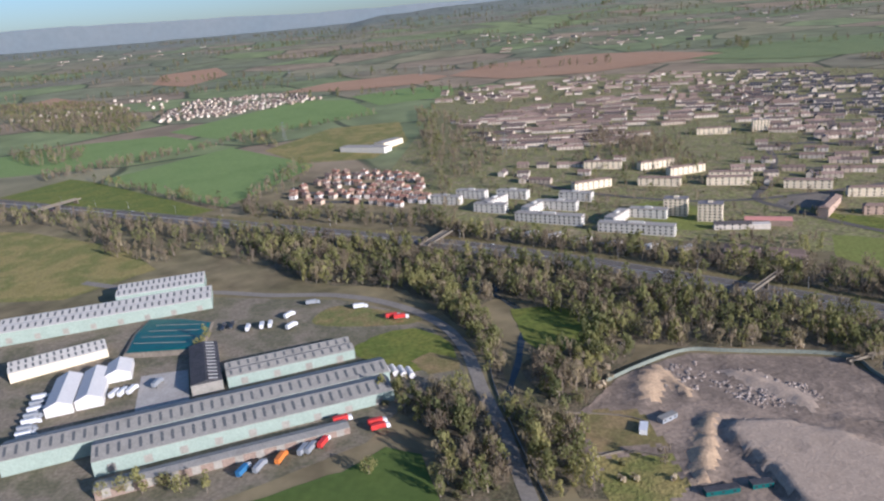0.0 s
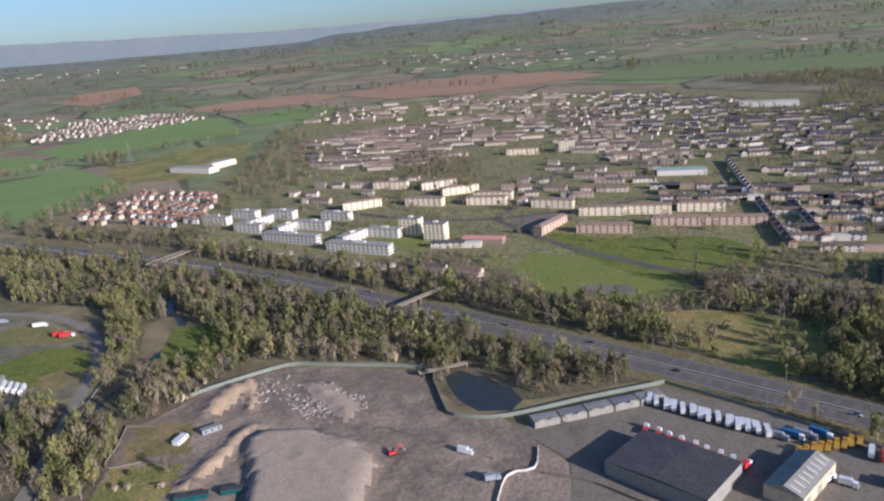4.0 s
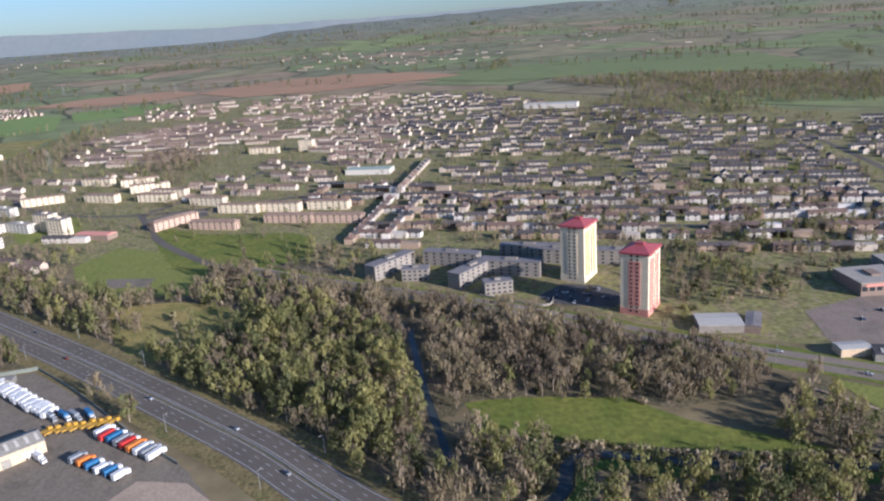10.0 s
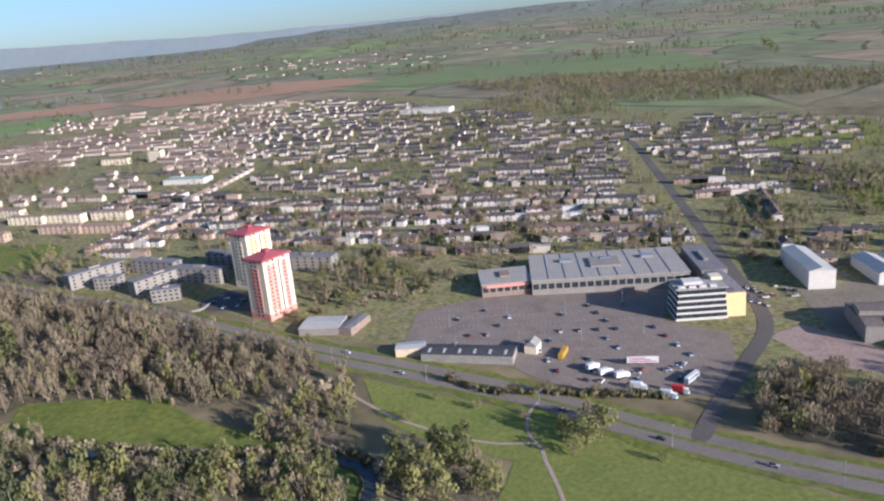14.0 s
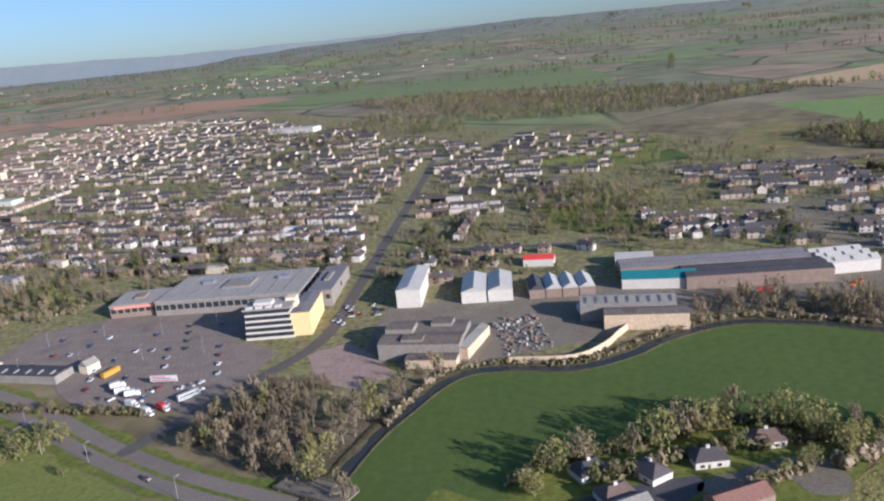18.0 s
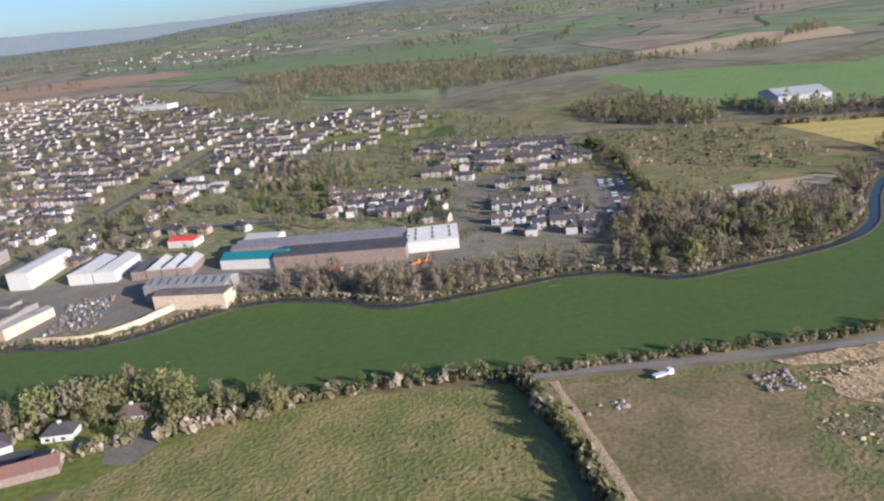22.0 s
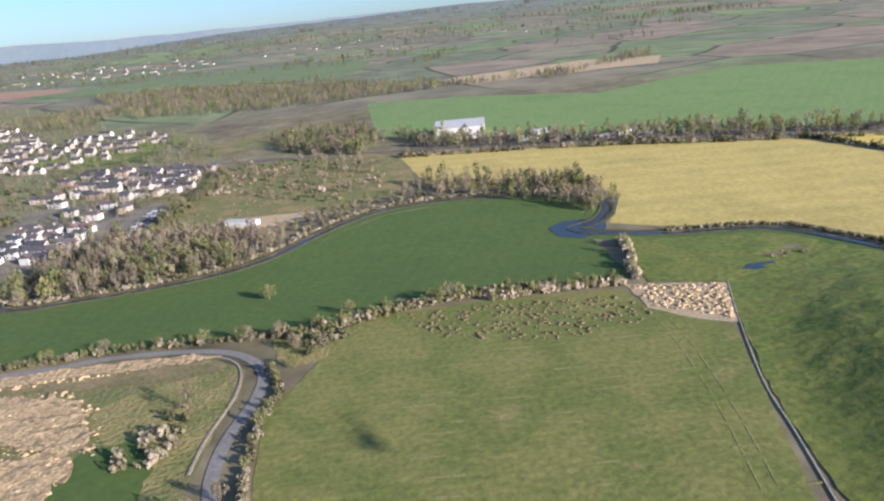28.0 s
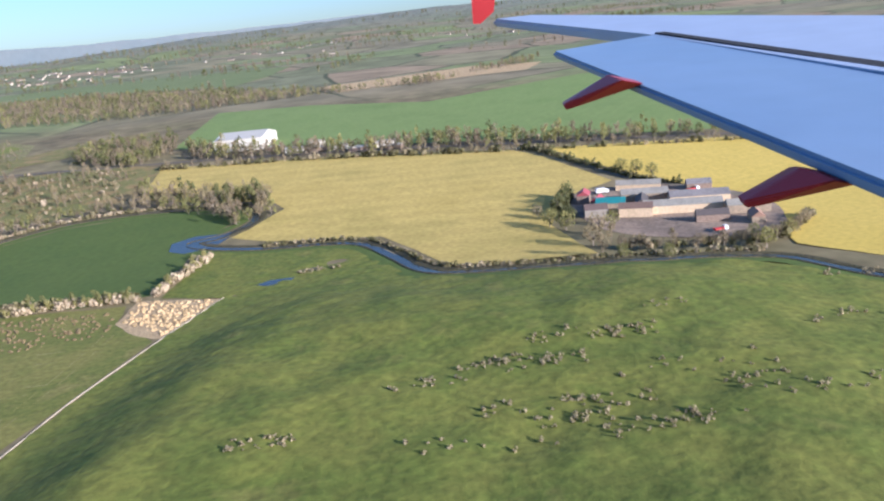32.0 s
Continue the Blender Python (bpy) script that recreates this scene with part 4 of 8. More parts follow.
def make_block(L, D, h, floors, cols, name, label, wall, roof=None, group="", pitched=0.0, category="flats", win=(2.0, 1.3), parapet=0.5):
    t = thing(name, label, category, group)
    part("wall", shape(slab, -L / 2, L / 2, -D / 2, D / 2, -3, h), wall, t)
    if pitched:
        part("roof", shape(gable, -L / 2, L / 2, -D / 2, D / 2, h, pitched, over=0.5, hip=D * 0.4), roof or M_TILE, t)
    else:
        part("roof", shape(slab, -L / 2 - .3, L / 2 + .3, -D / 2 - .3, D / 2 + .3, h, h + parapet), roof or M_FLATROOF, t)
        part("stair_head", shape(slab, -L * .1, L * .1, -D * .15, D * .2, h + parapet, h + parapet + 1.3), wall, t)
    for f in range(floors):
        z = h * (f + 0.55) / floors
        for c in range(cols):
            pane(t, -L / 2 + L * (c + .5) / cols, -D / 2 - 0.02, z, *win)
        for c in range(max(1, cols // 4)):
            n = max(1, cols // 4)
            pane(t, L / 2 + 0.02, -D / 2 + D * (c + .5) / n, z, *win, turn=math.pi / 2)
    return t


# ---- flats and terraces that stand out ----
blk = make_block(70, 10, 9, 3, 14, "flat_block", "long white three-storey flats with a flat roof", M_WHITE, M_PALEROOF, group="white flats")
place(blk, 181, 647, -29)
copy_thing(blk, at(109, 700, -31))
sh = make_block(36, 10, 9, 3, 6, "flat_block", "short white three-storey flats with a flat roof", M_WHITE, M_PALEROOF, group="white flats")
place(sh, 56, 754, -29)
for x, y, a in ((172, 683, 52), (100, 740, 52), (128, 741, -29), (205, 690, -29), (62, 775, 50), (10, 800, -29), (40, 815, -29), (150, 770, -29), (85, 800, -29)):
    copy_thing(sh, at(x, y, a))
cream = make_block(46, 10, 9, 3, 7, "flat_block", "long cream three-storey flats with a shallow pitched roof", M_CREAM, M_BUFFTILE, group="cream flats", pitched=1.6)
place(cream, 475, 688, -18)
for x, y, a in ((430, 697, -18), (527, 680, -18), (388, 742, -25), (294, 842, 14), (250, 800, -24), (330, 800, -20), (210, 900, -20), (270, 880, 15), (405, 1047, -16), (320, 780, -18), (176, 812, 15)):
    copy_thing(cream, at(x, y, a))
brickb = make_block(52, 9, 8, 3, 8, "flat_block", "buff brick three-storey flats with a pitched brown roof", M_BUFF, M_BUFFTILE, group="brick flats", pitched=2.2)
place(brickb, 416, 638, -20)
for x, y, a in ((490, 640, -18), (540, 625, -18), (370, 665, 50)):
    copy_thing(brickb, at(x, y, a))
grey = make_block(46, 11, 11, 4, 7, "flat_block", "grey four-storey flats with a flat roof", M_GREYC, group="grey flats")
place(grey, 638, 470, -28)
for x, y, a in ((680, 438, -24), (720, 455, -24), (589, 466, 47), (650, 434, 47), (765, 440, -22), (700, 470, -24)):
    copy_thing(grey, at(x, y, a))
greys = make_block(20, 11, 9, 3, 5, "flat_block", "short grey three-storey flats with a flat roof", M_GREYC, group="grey flats")
place(greys, 608, 445, -10)
copy_thing(greys, at(664, 404, 5))
mid = make_block(22, 12, 17, 6, 5, "flat_block", "cream six-storey flats with a flat roof", M_CREAM, group="cream mid-rise flats")
place(mid, 256, 664, -26)
copy_thing(mid, at(232, 690, -26))
copy_thing(mid, at(470, 1040, -16))


def tower(x, y, ang, front, panel, side, label):
    """A fifteen-storey tower block with coloured panels and a red roof."""
    t = thing("tower_block", label, "tower block", "pair of tower blocks")
    W, D, h = 18.0, 24.0, 40.0
    part("wall", shape(slab, -W / 2, W / 2, -D / 2, D / 2, -3, h), front, t)
    part("base", shape(slab, -W / 2 - .25, W / 2 + .25, -D / 2 - .25, D / 2 + .25, -3, 4.2), panel, t)
    part("front_panel", shape(slab, -3.8, 3.8, -D / 2 - .3, -D / 2 + 1, 6.0, 35.5), panel, t)
    part("side_panel", shape(slab, W / 2 - 1, W / 2 + .3, -9.5, -1.5, 5.0, 36), side, t)
    part("side_panel", shape(slab, W / 2 - 1, W / 2 + .3, 4.0, 8.5, 5.0, 37), side, t)
    part("corner_strip", shape(slab, W / 2 - 1, W / 2 + .2, 1.0, 2.0, 4.2, 39), M_GLASS, t)
    bm = bmesh.new()
    slab(bm, -W / 2 - .9, W / 2 + .9, -D / 2 - .9, D / 2 + .9, h, h + 1.1)
    part("eave_band", bm, M_REDROOF, t)
    part("roof", shape(gable, -W / 2, W / 2, -D / 2, D / 2, h + 1.1, 3.2, over=0.9, hip=8), M_REDROOF, t)
    part("roof_tank", shape(slab, -2.4, 2.4, -2, 2, h + 2.5, h + 5.2), M_REDROOF, t)
    for f in range(15):
        z = 2.6 + f * 2.62
        for cx in (-1.9, 1.9):
            pane(t, cx, -D / 2 - .32, z, 1.5, 1.3)
        for cy in (-7.6, -3.4, 6.2):
            pane(t, W / 2 + .32, cy, z, 1.5, 1.3, turn=math.pi / 2)
    place(t, x, y, ang)


tower(727, 420, -37, M_CREAM, M_CREAM, M_YELLOWR, "cream and yellow tower block with a dark red roof")
tower(750, 354, -37, M_CREAM, M_PINK, M_PINK, "white tower block with pink-red panels and a red roof")


for x, y, a in ((60, 684, 24), (84, 668, 24), (106, 656, 24), (128, 636, 24), (152, 620, 24), (178, 604, 24), (206, 592, 24)):
    g = thing("garage_row", "low row of lock-up garages with a pale flat roof", "garage", "lock-up garages below the flats")
    part("wall", shape(slab, -10, 10, -2.8, 2.8, -2, 2.4), M_GREYC, g)
    part("roof", shape(slab, -10.2, 10.2, -3.1, 3.1, 2.4, 2.7), M_SHEETW, g)
    for k in range(4):
        pane(g, -7.5 + 5 * k, -2.83, 1.0, 2.3, 1.9, name="garage_door", mat=M_WHITE)
    place(g, x, y, a)


# ---- industrial sheds ----
def shed(x, y, ang, L, D, h, bays, label, wall, roof, lights=0, name="industrial_shed", rise=2.6, group="", doors=0, lightmat=None):
    """A long shed of several ridge-and-valley bays with rows of roof lights; front eaves at y = -D/2."""
    t = thing(name, label, "shed", group)
    part("wall", shape(slab, -L / 2, L / 2, -D / 2, D / 2, -3, h), wall, t)
    b = D / bays
    strip = None
    for k in range(bays):
        y0 = -D / 2 + k * b
        part("roof", shape(gable, -L / 2, L / 2, y0, y0 + b, h - 0.05, rise, over=0.12), roof, t)
        bm = bmesh.new()
        for s in (-1, 1):
            v = [bm.verts.new((s * (L / 2 - d), yy, z)) for d in (0, 0.3) for yy, z in ((y0, h), (y0 + b, h), (y0 + b / 2, h + rise - 0.2))]
            for f in ((0, 1, 2), (5, 4, 3), (0, 3, 4, 1), (1, 4, 5, 2), (2, 5, 3, 0)):
                bm.faces.new([v[i] for i in (f if s > 0 else f[::-1])])
        part("gable_end", bm, wall, t)
        tilt = math.atan2(rise, b / 2)
        for i in range(lights):
            if strip is None:
                bm = shape(slab, -0.75, 0.75, -b * 0.15, b * 0.15, -0.1, 0.16)
                strip = part("roof_light", bm, lightmat or M_SKYL, t)
            else:
                ob = new("roof_light", strip.data)
                ob.parent = t
                strip = ob
            strip.location = (-L / 2 + L * (i + .5) / lights, y0 + b * 0.27, h + rise * 0.54 + 0.12)
            strip.rotation_euler = (tilt, 0, 0)
    for i in range(doors):
        pane(t, -L / 2 + L * (i + .5) / doors, -D / 2 - .06, 2.2, 4.2, 4.4, name="roller_door", mat=M_SHEET)
    return place(t, x, y, ang)


shed(-117, 372, 18.3, 164, 24, 7.5, 1, "long grey-roofed industrial shed with pale teal walls", M_TEALW, M_SHEET, 30, doors=9, rise=3.6)
shed(-145, 387, 18.3, 216, 23, 7.5, 1, "long grey-roofed industrial shed with roof lights", M_TEALW, M_SHEET, 38, doors=0, rise=3.6)
shed(-122, 340, 18.3, 130, 10, 4.5, 1, "low lean-to along the long shed", M_BRICK, M_SHEET, 0, doors=12, rise=1.2)
shed(-106, 442, 18.6, 82, 24, 6.5, 2, "twin-ridged grey shed with teal walls", M_TEALW, M_SHEET, 14, doors=4)
shed(-268, 548, 15, 158, 34, 9, 2, "large ridged works shed with teal fascia", M_TEALW, M_SHEETW, 30, doors=8)
shed(-240, 592, 15, 70, 34, 10, 2, "tall rear bays of the works shed", M_TEALW, M_SHEETW, 16)
shed(-274, 474, 28, 62, 22, 6, 2, "low pale works building with ribbed roof", M_CREAM, M_SHEETW, 14)
shed(-163, 445, 108, 66, 19, 6, 1, "dark shed with rows of pale roof lights", M_SHEET, M_DARKROOF, 12, rise=2.0, lightmat=M_SHEETW)
for x, y, a, L in ((-247, 424, 106, 46), (-231, 430, 106, 46), (-222, 450, 106, 22)):
    shed(x, y, a, L, 16, 5, 1, "white gabled fabric storage tent", M_TENT, M_TENT, 0, "storage_tent", 3.6, "white storage tents")
M_PAD = surf("pale_concrete", [(.36, .33, .275), (.42, .385, .325), (.31, .28, .235)], 0.05, 0.6, gain=0.12)
patch("concrete_pad", [(-192, 392), (-160, 398), (-176, 448), (-206, 444)], M_PAD, 0.3, 15, "pale concrete loading pad", "yard", wobble=0)
def basin(bm, pts, grow, z0, z1):
    """A low flat-topped bank on an outline round the origin."""
    rows = [[bm.verts.new((x * k, y * k, z)) for x, y in pts] for k, z in ((grow * 1.08, z0), (grow, z1))]
    n = len(pts)
    for i in range(n):
        bm.faces.new((rows[0][i], rows[0][(i + 1) % n], rows[1][(i + 1) % n], rows[1][i]))
    bm.faces.new(rows[1])


t = thing("covered_lagoon", "sludge lagoon covered with green-teal tarpaulin inside a pale bank", "lagoon")
LAGOON = [(-17, -28), (26, -24), (28, -4), (21, 21), (-6, 30), (-31, 30), (-27, 2)]
part("bank", shape(basin, LAGOON, 1.1, -1.5, 1.9), M_CONC, t)
part("cover", shape(basin, LAGOON, 1.0, 1.7, 2.5), M_TARP, t)
for k in range(4):
    part("ballast_line", shape(slab, -20, 20, -.25, .25, 2.5, 2.75), M_SHEET, t).location = (0, -15 + 11 * k, 0)
place(t, -206, 503, -8)
shed(-430, 470, 15, 130, 34, 9, 2, "large ridged works shed with roof lights", M_TEALW, M_SHEETW, 20)

# the depot
shed(345, 262, 43, 36, 50, 7.5, 1, "large black flat-roofed depot building", M_SHEET, M_DARKROOF, 0, "depot", 1.0, doors=2)
shed(397, 246, 40, 36, 17, 6.5, 1, "sandy depot shed with roof lights", M_SAND, M_SHEET, 8, "depot", 3.0, doors=3, lightmat=M_SHEETW)
shed(357, 214, 40, 18, 13, 5.5, 1, "small white-roofed shed beside the depot", M_WHITE, M_SHEETW, 0, "depot", 2.0)

for k in range(5):
    shed(296 + k * 15.2, 318 + k * 3.0, 11, 14.4, 8.5, 3.4, 1, "low grey flat-roofed storage bay along the fence", M_SHEET, M_FLATROOF if k % 2 else M_SHEET, 0, "storage_bay", 0.4, "storage bays along the yard fence", doors=2)

# supermarket, office and riverside works
sm = make_block(102, 58, 9, 1, 20, "supermarket", "wide supermarket with a pale ribbed roof and glazed front", M_GREYC, M_PALEROOF, category="supermarket", win=(4.0, 3.6))
for k in range(1, 9):
    part("roof_seam", shape(slab, -51 + k * 11.3 - .25, -51 + k * 11.3 + .25, -28, 28, 9.5, 9.8), M_METAL, sm)
for k in range(3):
    part("roof_plant", shape(slab, -30 + k * 28, -22 + k * 28, 6, 11, 9.5, 11.2), M_METAL, sm)
place(sm, 978, 356, -8.5)
sm2 = make_block(34, 33, 8, 1, 7, "shop", "shop unit with a red sign and pale roof", M_BRICK, M_PALEROOF, category="shop", win=(3.6, 3.4))
part("sign", shape(slab, -14, 14, -16.9, -16.4, 5.6, 7.6), M_PINK, sm2)
place(sm2, 908, 356, -2)
sm3 = make_block(16, 58, 10, 1, 3, "shop", "dark-roofed end wing of the supermarket", M_GREYC, M_FLATROOF, category="shop", win=(3, 3))
place(sm3, 1043, 345, -8.5)
t = thing("office_block", "white and glass five-storey office with stepped roof terraces", "office")
for k in range(5):
    part("floor_slab", shape(slab, -15 + k * .3, 15 - k * .3, -9, 11, 3.7 * k - (3 if k == 0 else 0), 3.7 * k + 1.2), M_WHITE, t)
    part("glazing", shape(slab, -14.6 + k * .3, 14.6 - k * .3, -8.7, 10.7, 3.7 * k + 1.2, 3.7 * k + 3.7), M_GLASS, t)
part("roof", shape(slab, -15, 15, -9, 11, 18.5, 19.2), M_PALEROOF, t)
part("stair_core", shape(slab, 9, 15.5, 4, 12, -3, 21), M_CREAM, t)
part("roof_plant", shape(slab, -9, 2, -3, 5, 19.2, 21.5), M_WHITE, t)
for k in range(4):
    part("roof_terrace", shape(slab, -13 + k * 6, -9 + k * 6, -7.5, -4.5, 19.2, 20.3), M_WHITE, t)
place(t, 1012, 279, -6)
# wall yellow stands in for low sun on the office's right side
shed(1033, 290, 84, 40, 12, 14, 1, "office wing with yellow sunlight put into its wall colour", M_YELLOWR, M_FLATROOF, 0, "office_wing", 0.8)
shed(1102, 320, 80, 52, 16, 11, 1, "tall white warehouse with a pale pitched roof", M_WHITE, M_SHEETW, 0, "warehouse", 2.2)
shed(1142, 308, 82, 38, 16, 7, 1, "white gabled warehouse with an open door", M_WHITE, M_SHEETW, 0, "warehouse", 3.0, "twin gabled warehouses")
shed(1159, 306, 82, 38, 16, 7, 1, "white gabled warehouse with an open door", M_WHITE, M_SHEETW, 0, "warehouse", 3.0, "twin gabled warehouses")
for k in range(4):
    shed(1181 + k * 10.5, 297 - k * 1.5, 84, 26, 10, 5.5, 1, "brick workshop bay with a pale gable", M_BRICK, M_SHEETW if k else M_TILE, 0, "workshop", 3.4, "row of workshop bays")
shed(1230, 226, -15, 46, 14, 9, 1, "riverside works with sandy wall and dark roof", M_SAND, M_BROWNROOF, 0, "works", 1.0, doors=0)
shed(1225, 243, -15, 54, 20, 9.5, 1, "grey ridged riverside works with roof vents", M_GREYC, M_SHEET, 9, "works", 3.0)
shed(1259, 285, -16, 46, 18, 6.5, 1, "workshop with a teal metal roof", M_WHITE, M_TEAL, 0, "works", 3.4)
shed(1318, 279, -10, 88, 34, 8, 3, "long dark-roofed mill with brown walls", M_BRICK, M_DARKROOF, 0, "mill", 1.6, doors=0)
shed(1300, 300, -10, 120, 22, 8, 2, "long dark-roofed rear range of the mill", M_BRICK, M_FLATROOF, 0, "mill", 1.6)
shed(1378, 280, -4, 34, 30, 6.8, 3, "white warehouse with three roof ridges", M_WHITE, M_SHEETW, 3, "warehouse", 3.2)
shed(1105, 232, -16, 46, 36, 9, 2, "old brown-roofed factory by the river", M_GREYC, M_BROWNROOF, 0, "factory", 1.4)
shed(1107, 208, -16, 28, 10, 5, 1, "sandy front building of the factory", M_SAND, M_BROWNROOF, 0, "factory", 0.8)
shed(1130, 226, 62, 34, 10, 6, 1, "sandy side range of the factory", M_SAND, M_SHEET, 0, "factory", 1.5)
shed(1204, 252, -80, 14, 9, 4, 1, "small white-roofed cabin in the scrapyard", M_WHITE, M_SHEETW, 0, "cabin", 1.4)
shed(1258, 330, -16, 26, 14, 6, 1, "white shed behind the mill", M_WHITE, M_SHEETW, 0, "warehouse", 2.2)
shed(1195, 352, -16, 22, 14, 5, 1, "shop with a bright red roof", M_WHITE, surf("bright_red_roof", [(.62, .05, .04), (.68, .07, .05)], 0.2, 0.8, gain=0.08), 0, "shop", 2.0)
shed(786, 318, -12, 26, 20, 4.5, 1, "low club building with a white roof", M_GREYC, M_SHEETW, 0, "club", 0.8)
shed(806, 314, 62, 24, 9, 4.5, 1, "narrow brick annexe with a flat roof", M_BRICK, M_FLATROOF, 0, "annexe", 0.7)
shed(872, 256, -19, 52, 14, 4.5, 1, "low dark flat restaurant beside the road", M_SHEET, M_DARKROOF, 6, "restaurant", 1.2, lightmat=M_SHEETW)
shed(840, 270, -4, 17, 10, 4.5, 1, "small cream-roofed drive-through by the road", M_SAND, M_SHEETW, 0, "restaurant", 0.8)
shed(906, 1305, -22, 100, 34, 8, 2, "long white school building at the edge of town", M_WHITE, M_SHEETW, 0, "school", 1.0)
shed(-105, 1140, -29, 82, 22, 8, 1, "pale flat-roofed school in a field", M_WHITE, M_PALEROOF, 0, "school", 0.8)
shed(-70, 1168, 55, 50, 20, 9, 1, "pale wing of the school", M_CREAM, M_PALEROOF, 0, "school", 0.8)
shed(1813, 600, -8, 56, 62, 12, 1, "big white barn with a curved roof", M_WHITE, M_SHEETW, 0, "barn", 6.0, doors=0)
for k, (x, y) in enumerate([(1854, 548), (1876, 523), (1904, 511), (1928, 509), (1946, 483), (1974, 500), (1984, 471), (1898, 552)]):
    shed(x, y, -16 + 20 * (k % 3), 16 + 4 * (k % 3), 9, 4, 1, "low outbuilding of the barn yard", M_WHITE if k % 2 else M_BRICK, M_SHEETW if k % 3 else M_SHEET, 0, "outbuilding", 1.6, "outbuildings by the barn")
shed(1612, 303, -24, 26, 9, 4, 1, "long low white building among scrub", M_WHITE, M_SHEETW, 0, "hut", 1.0)
shed(568, 842, -16, 58, 24, 6, 2, "low school building with a green-grey roof", M_WHITE, M_TEALW, 0, "school", 1.2)
shed(300, 640, -22, 40, 14, 5, 1, "low red brick shops with flat roof", M_BRICK, M_PINK, 0, "shops", 1.2)

# farm by the river
M_STONE = surf("field_stone", [(.27, .215, .145), (.34, .27, .185), (.22, .18, .125)], 0.3, 1.2, gain=0.25, bump=0.2)
FARM = [(2150, 140, -14, 46, 12, 5, M_SAND, M_SHEET, "long stone farm steading with a grey roof"), (2168, 158, -14, 36, 14, 5, M_SAND, M_FLATROOF, "grey-roofed cattle shed of the farm"),
        (2122, 142, -20, 20, 9, 5.5, M_SAND, M_TILE, "stone farmhouse with a slate roof"), (2103, 190, 70, 13, 8, 5.5, M_BRICK, M_REDROOF, "small barn with a dark red roof"),
        (2108, 174, 60, 12, 7, 4.5, M_BRICK, M_REDROOF, "low red-roofed barn beside the house"), (2112, 160, -20, 18, 11, 6, M_STONE, M_TEAL, "blue-grey roofed farm shed"),
        (2100, 152, -10, 14, 9, 5, M_GREYC, M_TILE, "grey stone farm outbuilding"), (2146, 206, -22, 30, 8, 4, M_SAND, M_SHEET, "long pale farm shed by the yard"),
        (2140, 178, -14, 30, 12, 5, M_STONE, M_SHEET, "stone byre with a grey sheet roof"), (2132, 160, 70, 22, 8, 4.5, M_STONE, M_TILE, "stone cart shed with a slate roof"),
        (2182, 190, -14, 16, 9, 4, M_BRICK, M_FLATROOF, "small farm shed by the track"), (2156, 112, -14, 18, 8, 4, M_BRICK, M_TILE, "brick outbuilding with a tiled roof"),
        (2182, 122, -14, 24, 10, 5, M_STONE, M_SHEET, "stone farm range with a grey roof"), (2176, 100, 74, 14, 7, 4, M_STONE, M_ORANGE, "small stone store with a brown roof")]
for x, y, a, L, D, h, w, r, lab in FARM:
    shed(x, y, a, L, D, h, 1, lab, w, r, 0, "farm_building", 3.0, "farm buildings")
patch("farmyard", [(2092, 132), (2098, 205), (2130, 218), (2176, 205), (2205, 150), (2188, 90), (2160, 76), (2116, 92)], M_EARTH, 0.2, 15, "worn gravel farmyard", "yard", curved=True)


for k, (x, y, L, D, h) in enumerate(((1092, 238, 16, 12, 3), (1116, 240, 12, 10, 2.4), (1098, 222, 12, 8, 2.2))):
    shed(x, y, -16, L, D, 9 + h, 1, "raised brown roof of the old factory", M_GREYC, M_BROWNROOF, 0, "factory_upper", .6)

# ---- streets of houses ----
semi = make_house(12.5, 7.5, 4.8, 2.8, 2, "house", "white-rendered semi-detached house with a dark tiled roof")
small = make_house(9, 7.5, 4.8, 2.8, 2, "house", "detached house with pale walls and a tiled roof", hip=2.5)
four = make_house(16, 8, 5.0, 2.8, 2, "house", "pale four-in-a-block house with a dark hipped roof", hip=3.4)
row = make_house(32, 7.5, 4.8, 2.6, 5, "terrace", "long terrace of pale houses with a brown tiled roof", "terrace")
estate = make_house(8.5, 7.5, 4.7, 2.8, 2, "house", "new estate house with cream walls and an orange-brown roof", wall=M_RENDER, tile=M_ORANGE, group="estate houses")
white = make_house(9, 7.5, 4.8, 3.0, 2, "house", "bright white new house with a dark gabled roof", wall=M_WHITE, group="white new houses")
bung = make_house(13, 10, 3.2, 3.2, 2, "bungalow", "white bungalow with a dark hipped roof", "house", wall=M_WHITE, hip=4.0, group="bungalows by the field")
ORIG = {semi: 0, small: 0, four: 0, row: 0, estate: 0, white: 0, bung: 0}
FAR, NEAR = [], []


def put(kind, x, y, a, far=False):
    if far:
        L, D, h, rise = {semi: (12, 7.5, 4.5, 2.8), small: (9, 7.5, 4.5, 2.8), four: (15, 8, 4.6, 2.8), row: (27, 7.5, 4.5, 2.6), estate: (9, 8, 4.9, 3), white: (10, 8, 5, 3), bung: (13, 9, 3, 3)}[kind]
        if kind is row and x < 610 and y > 900:
            L, h = 37, 4.2
        FAR.append((x, y, a, L, D, h, rise))
    elif ORIG[kind]:
        copy_thing(kind, at(x, y, a))
    else:
        place(kind, x, y, a)
    if not far:
        ORIG[kind] += 1
        NEAR.append((x, y))


BUSY = [(o.location.x, o.location.y) for o in scene.objects if o.type == "EMPTY" and o.parent is None and o.location.length > 1]
KEEP = [(978, 356, 62), (908, 356, 26), (1318, 290, 70), (1105, 232, 40), (727, 420, 18), (750, 354, 18), (906, 1305, 60), (568, 842, 40)] + [(x, y, 24) for x, y in BUSY if y < 900]


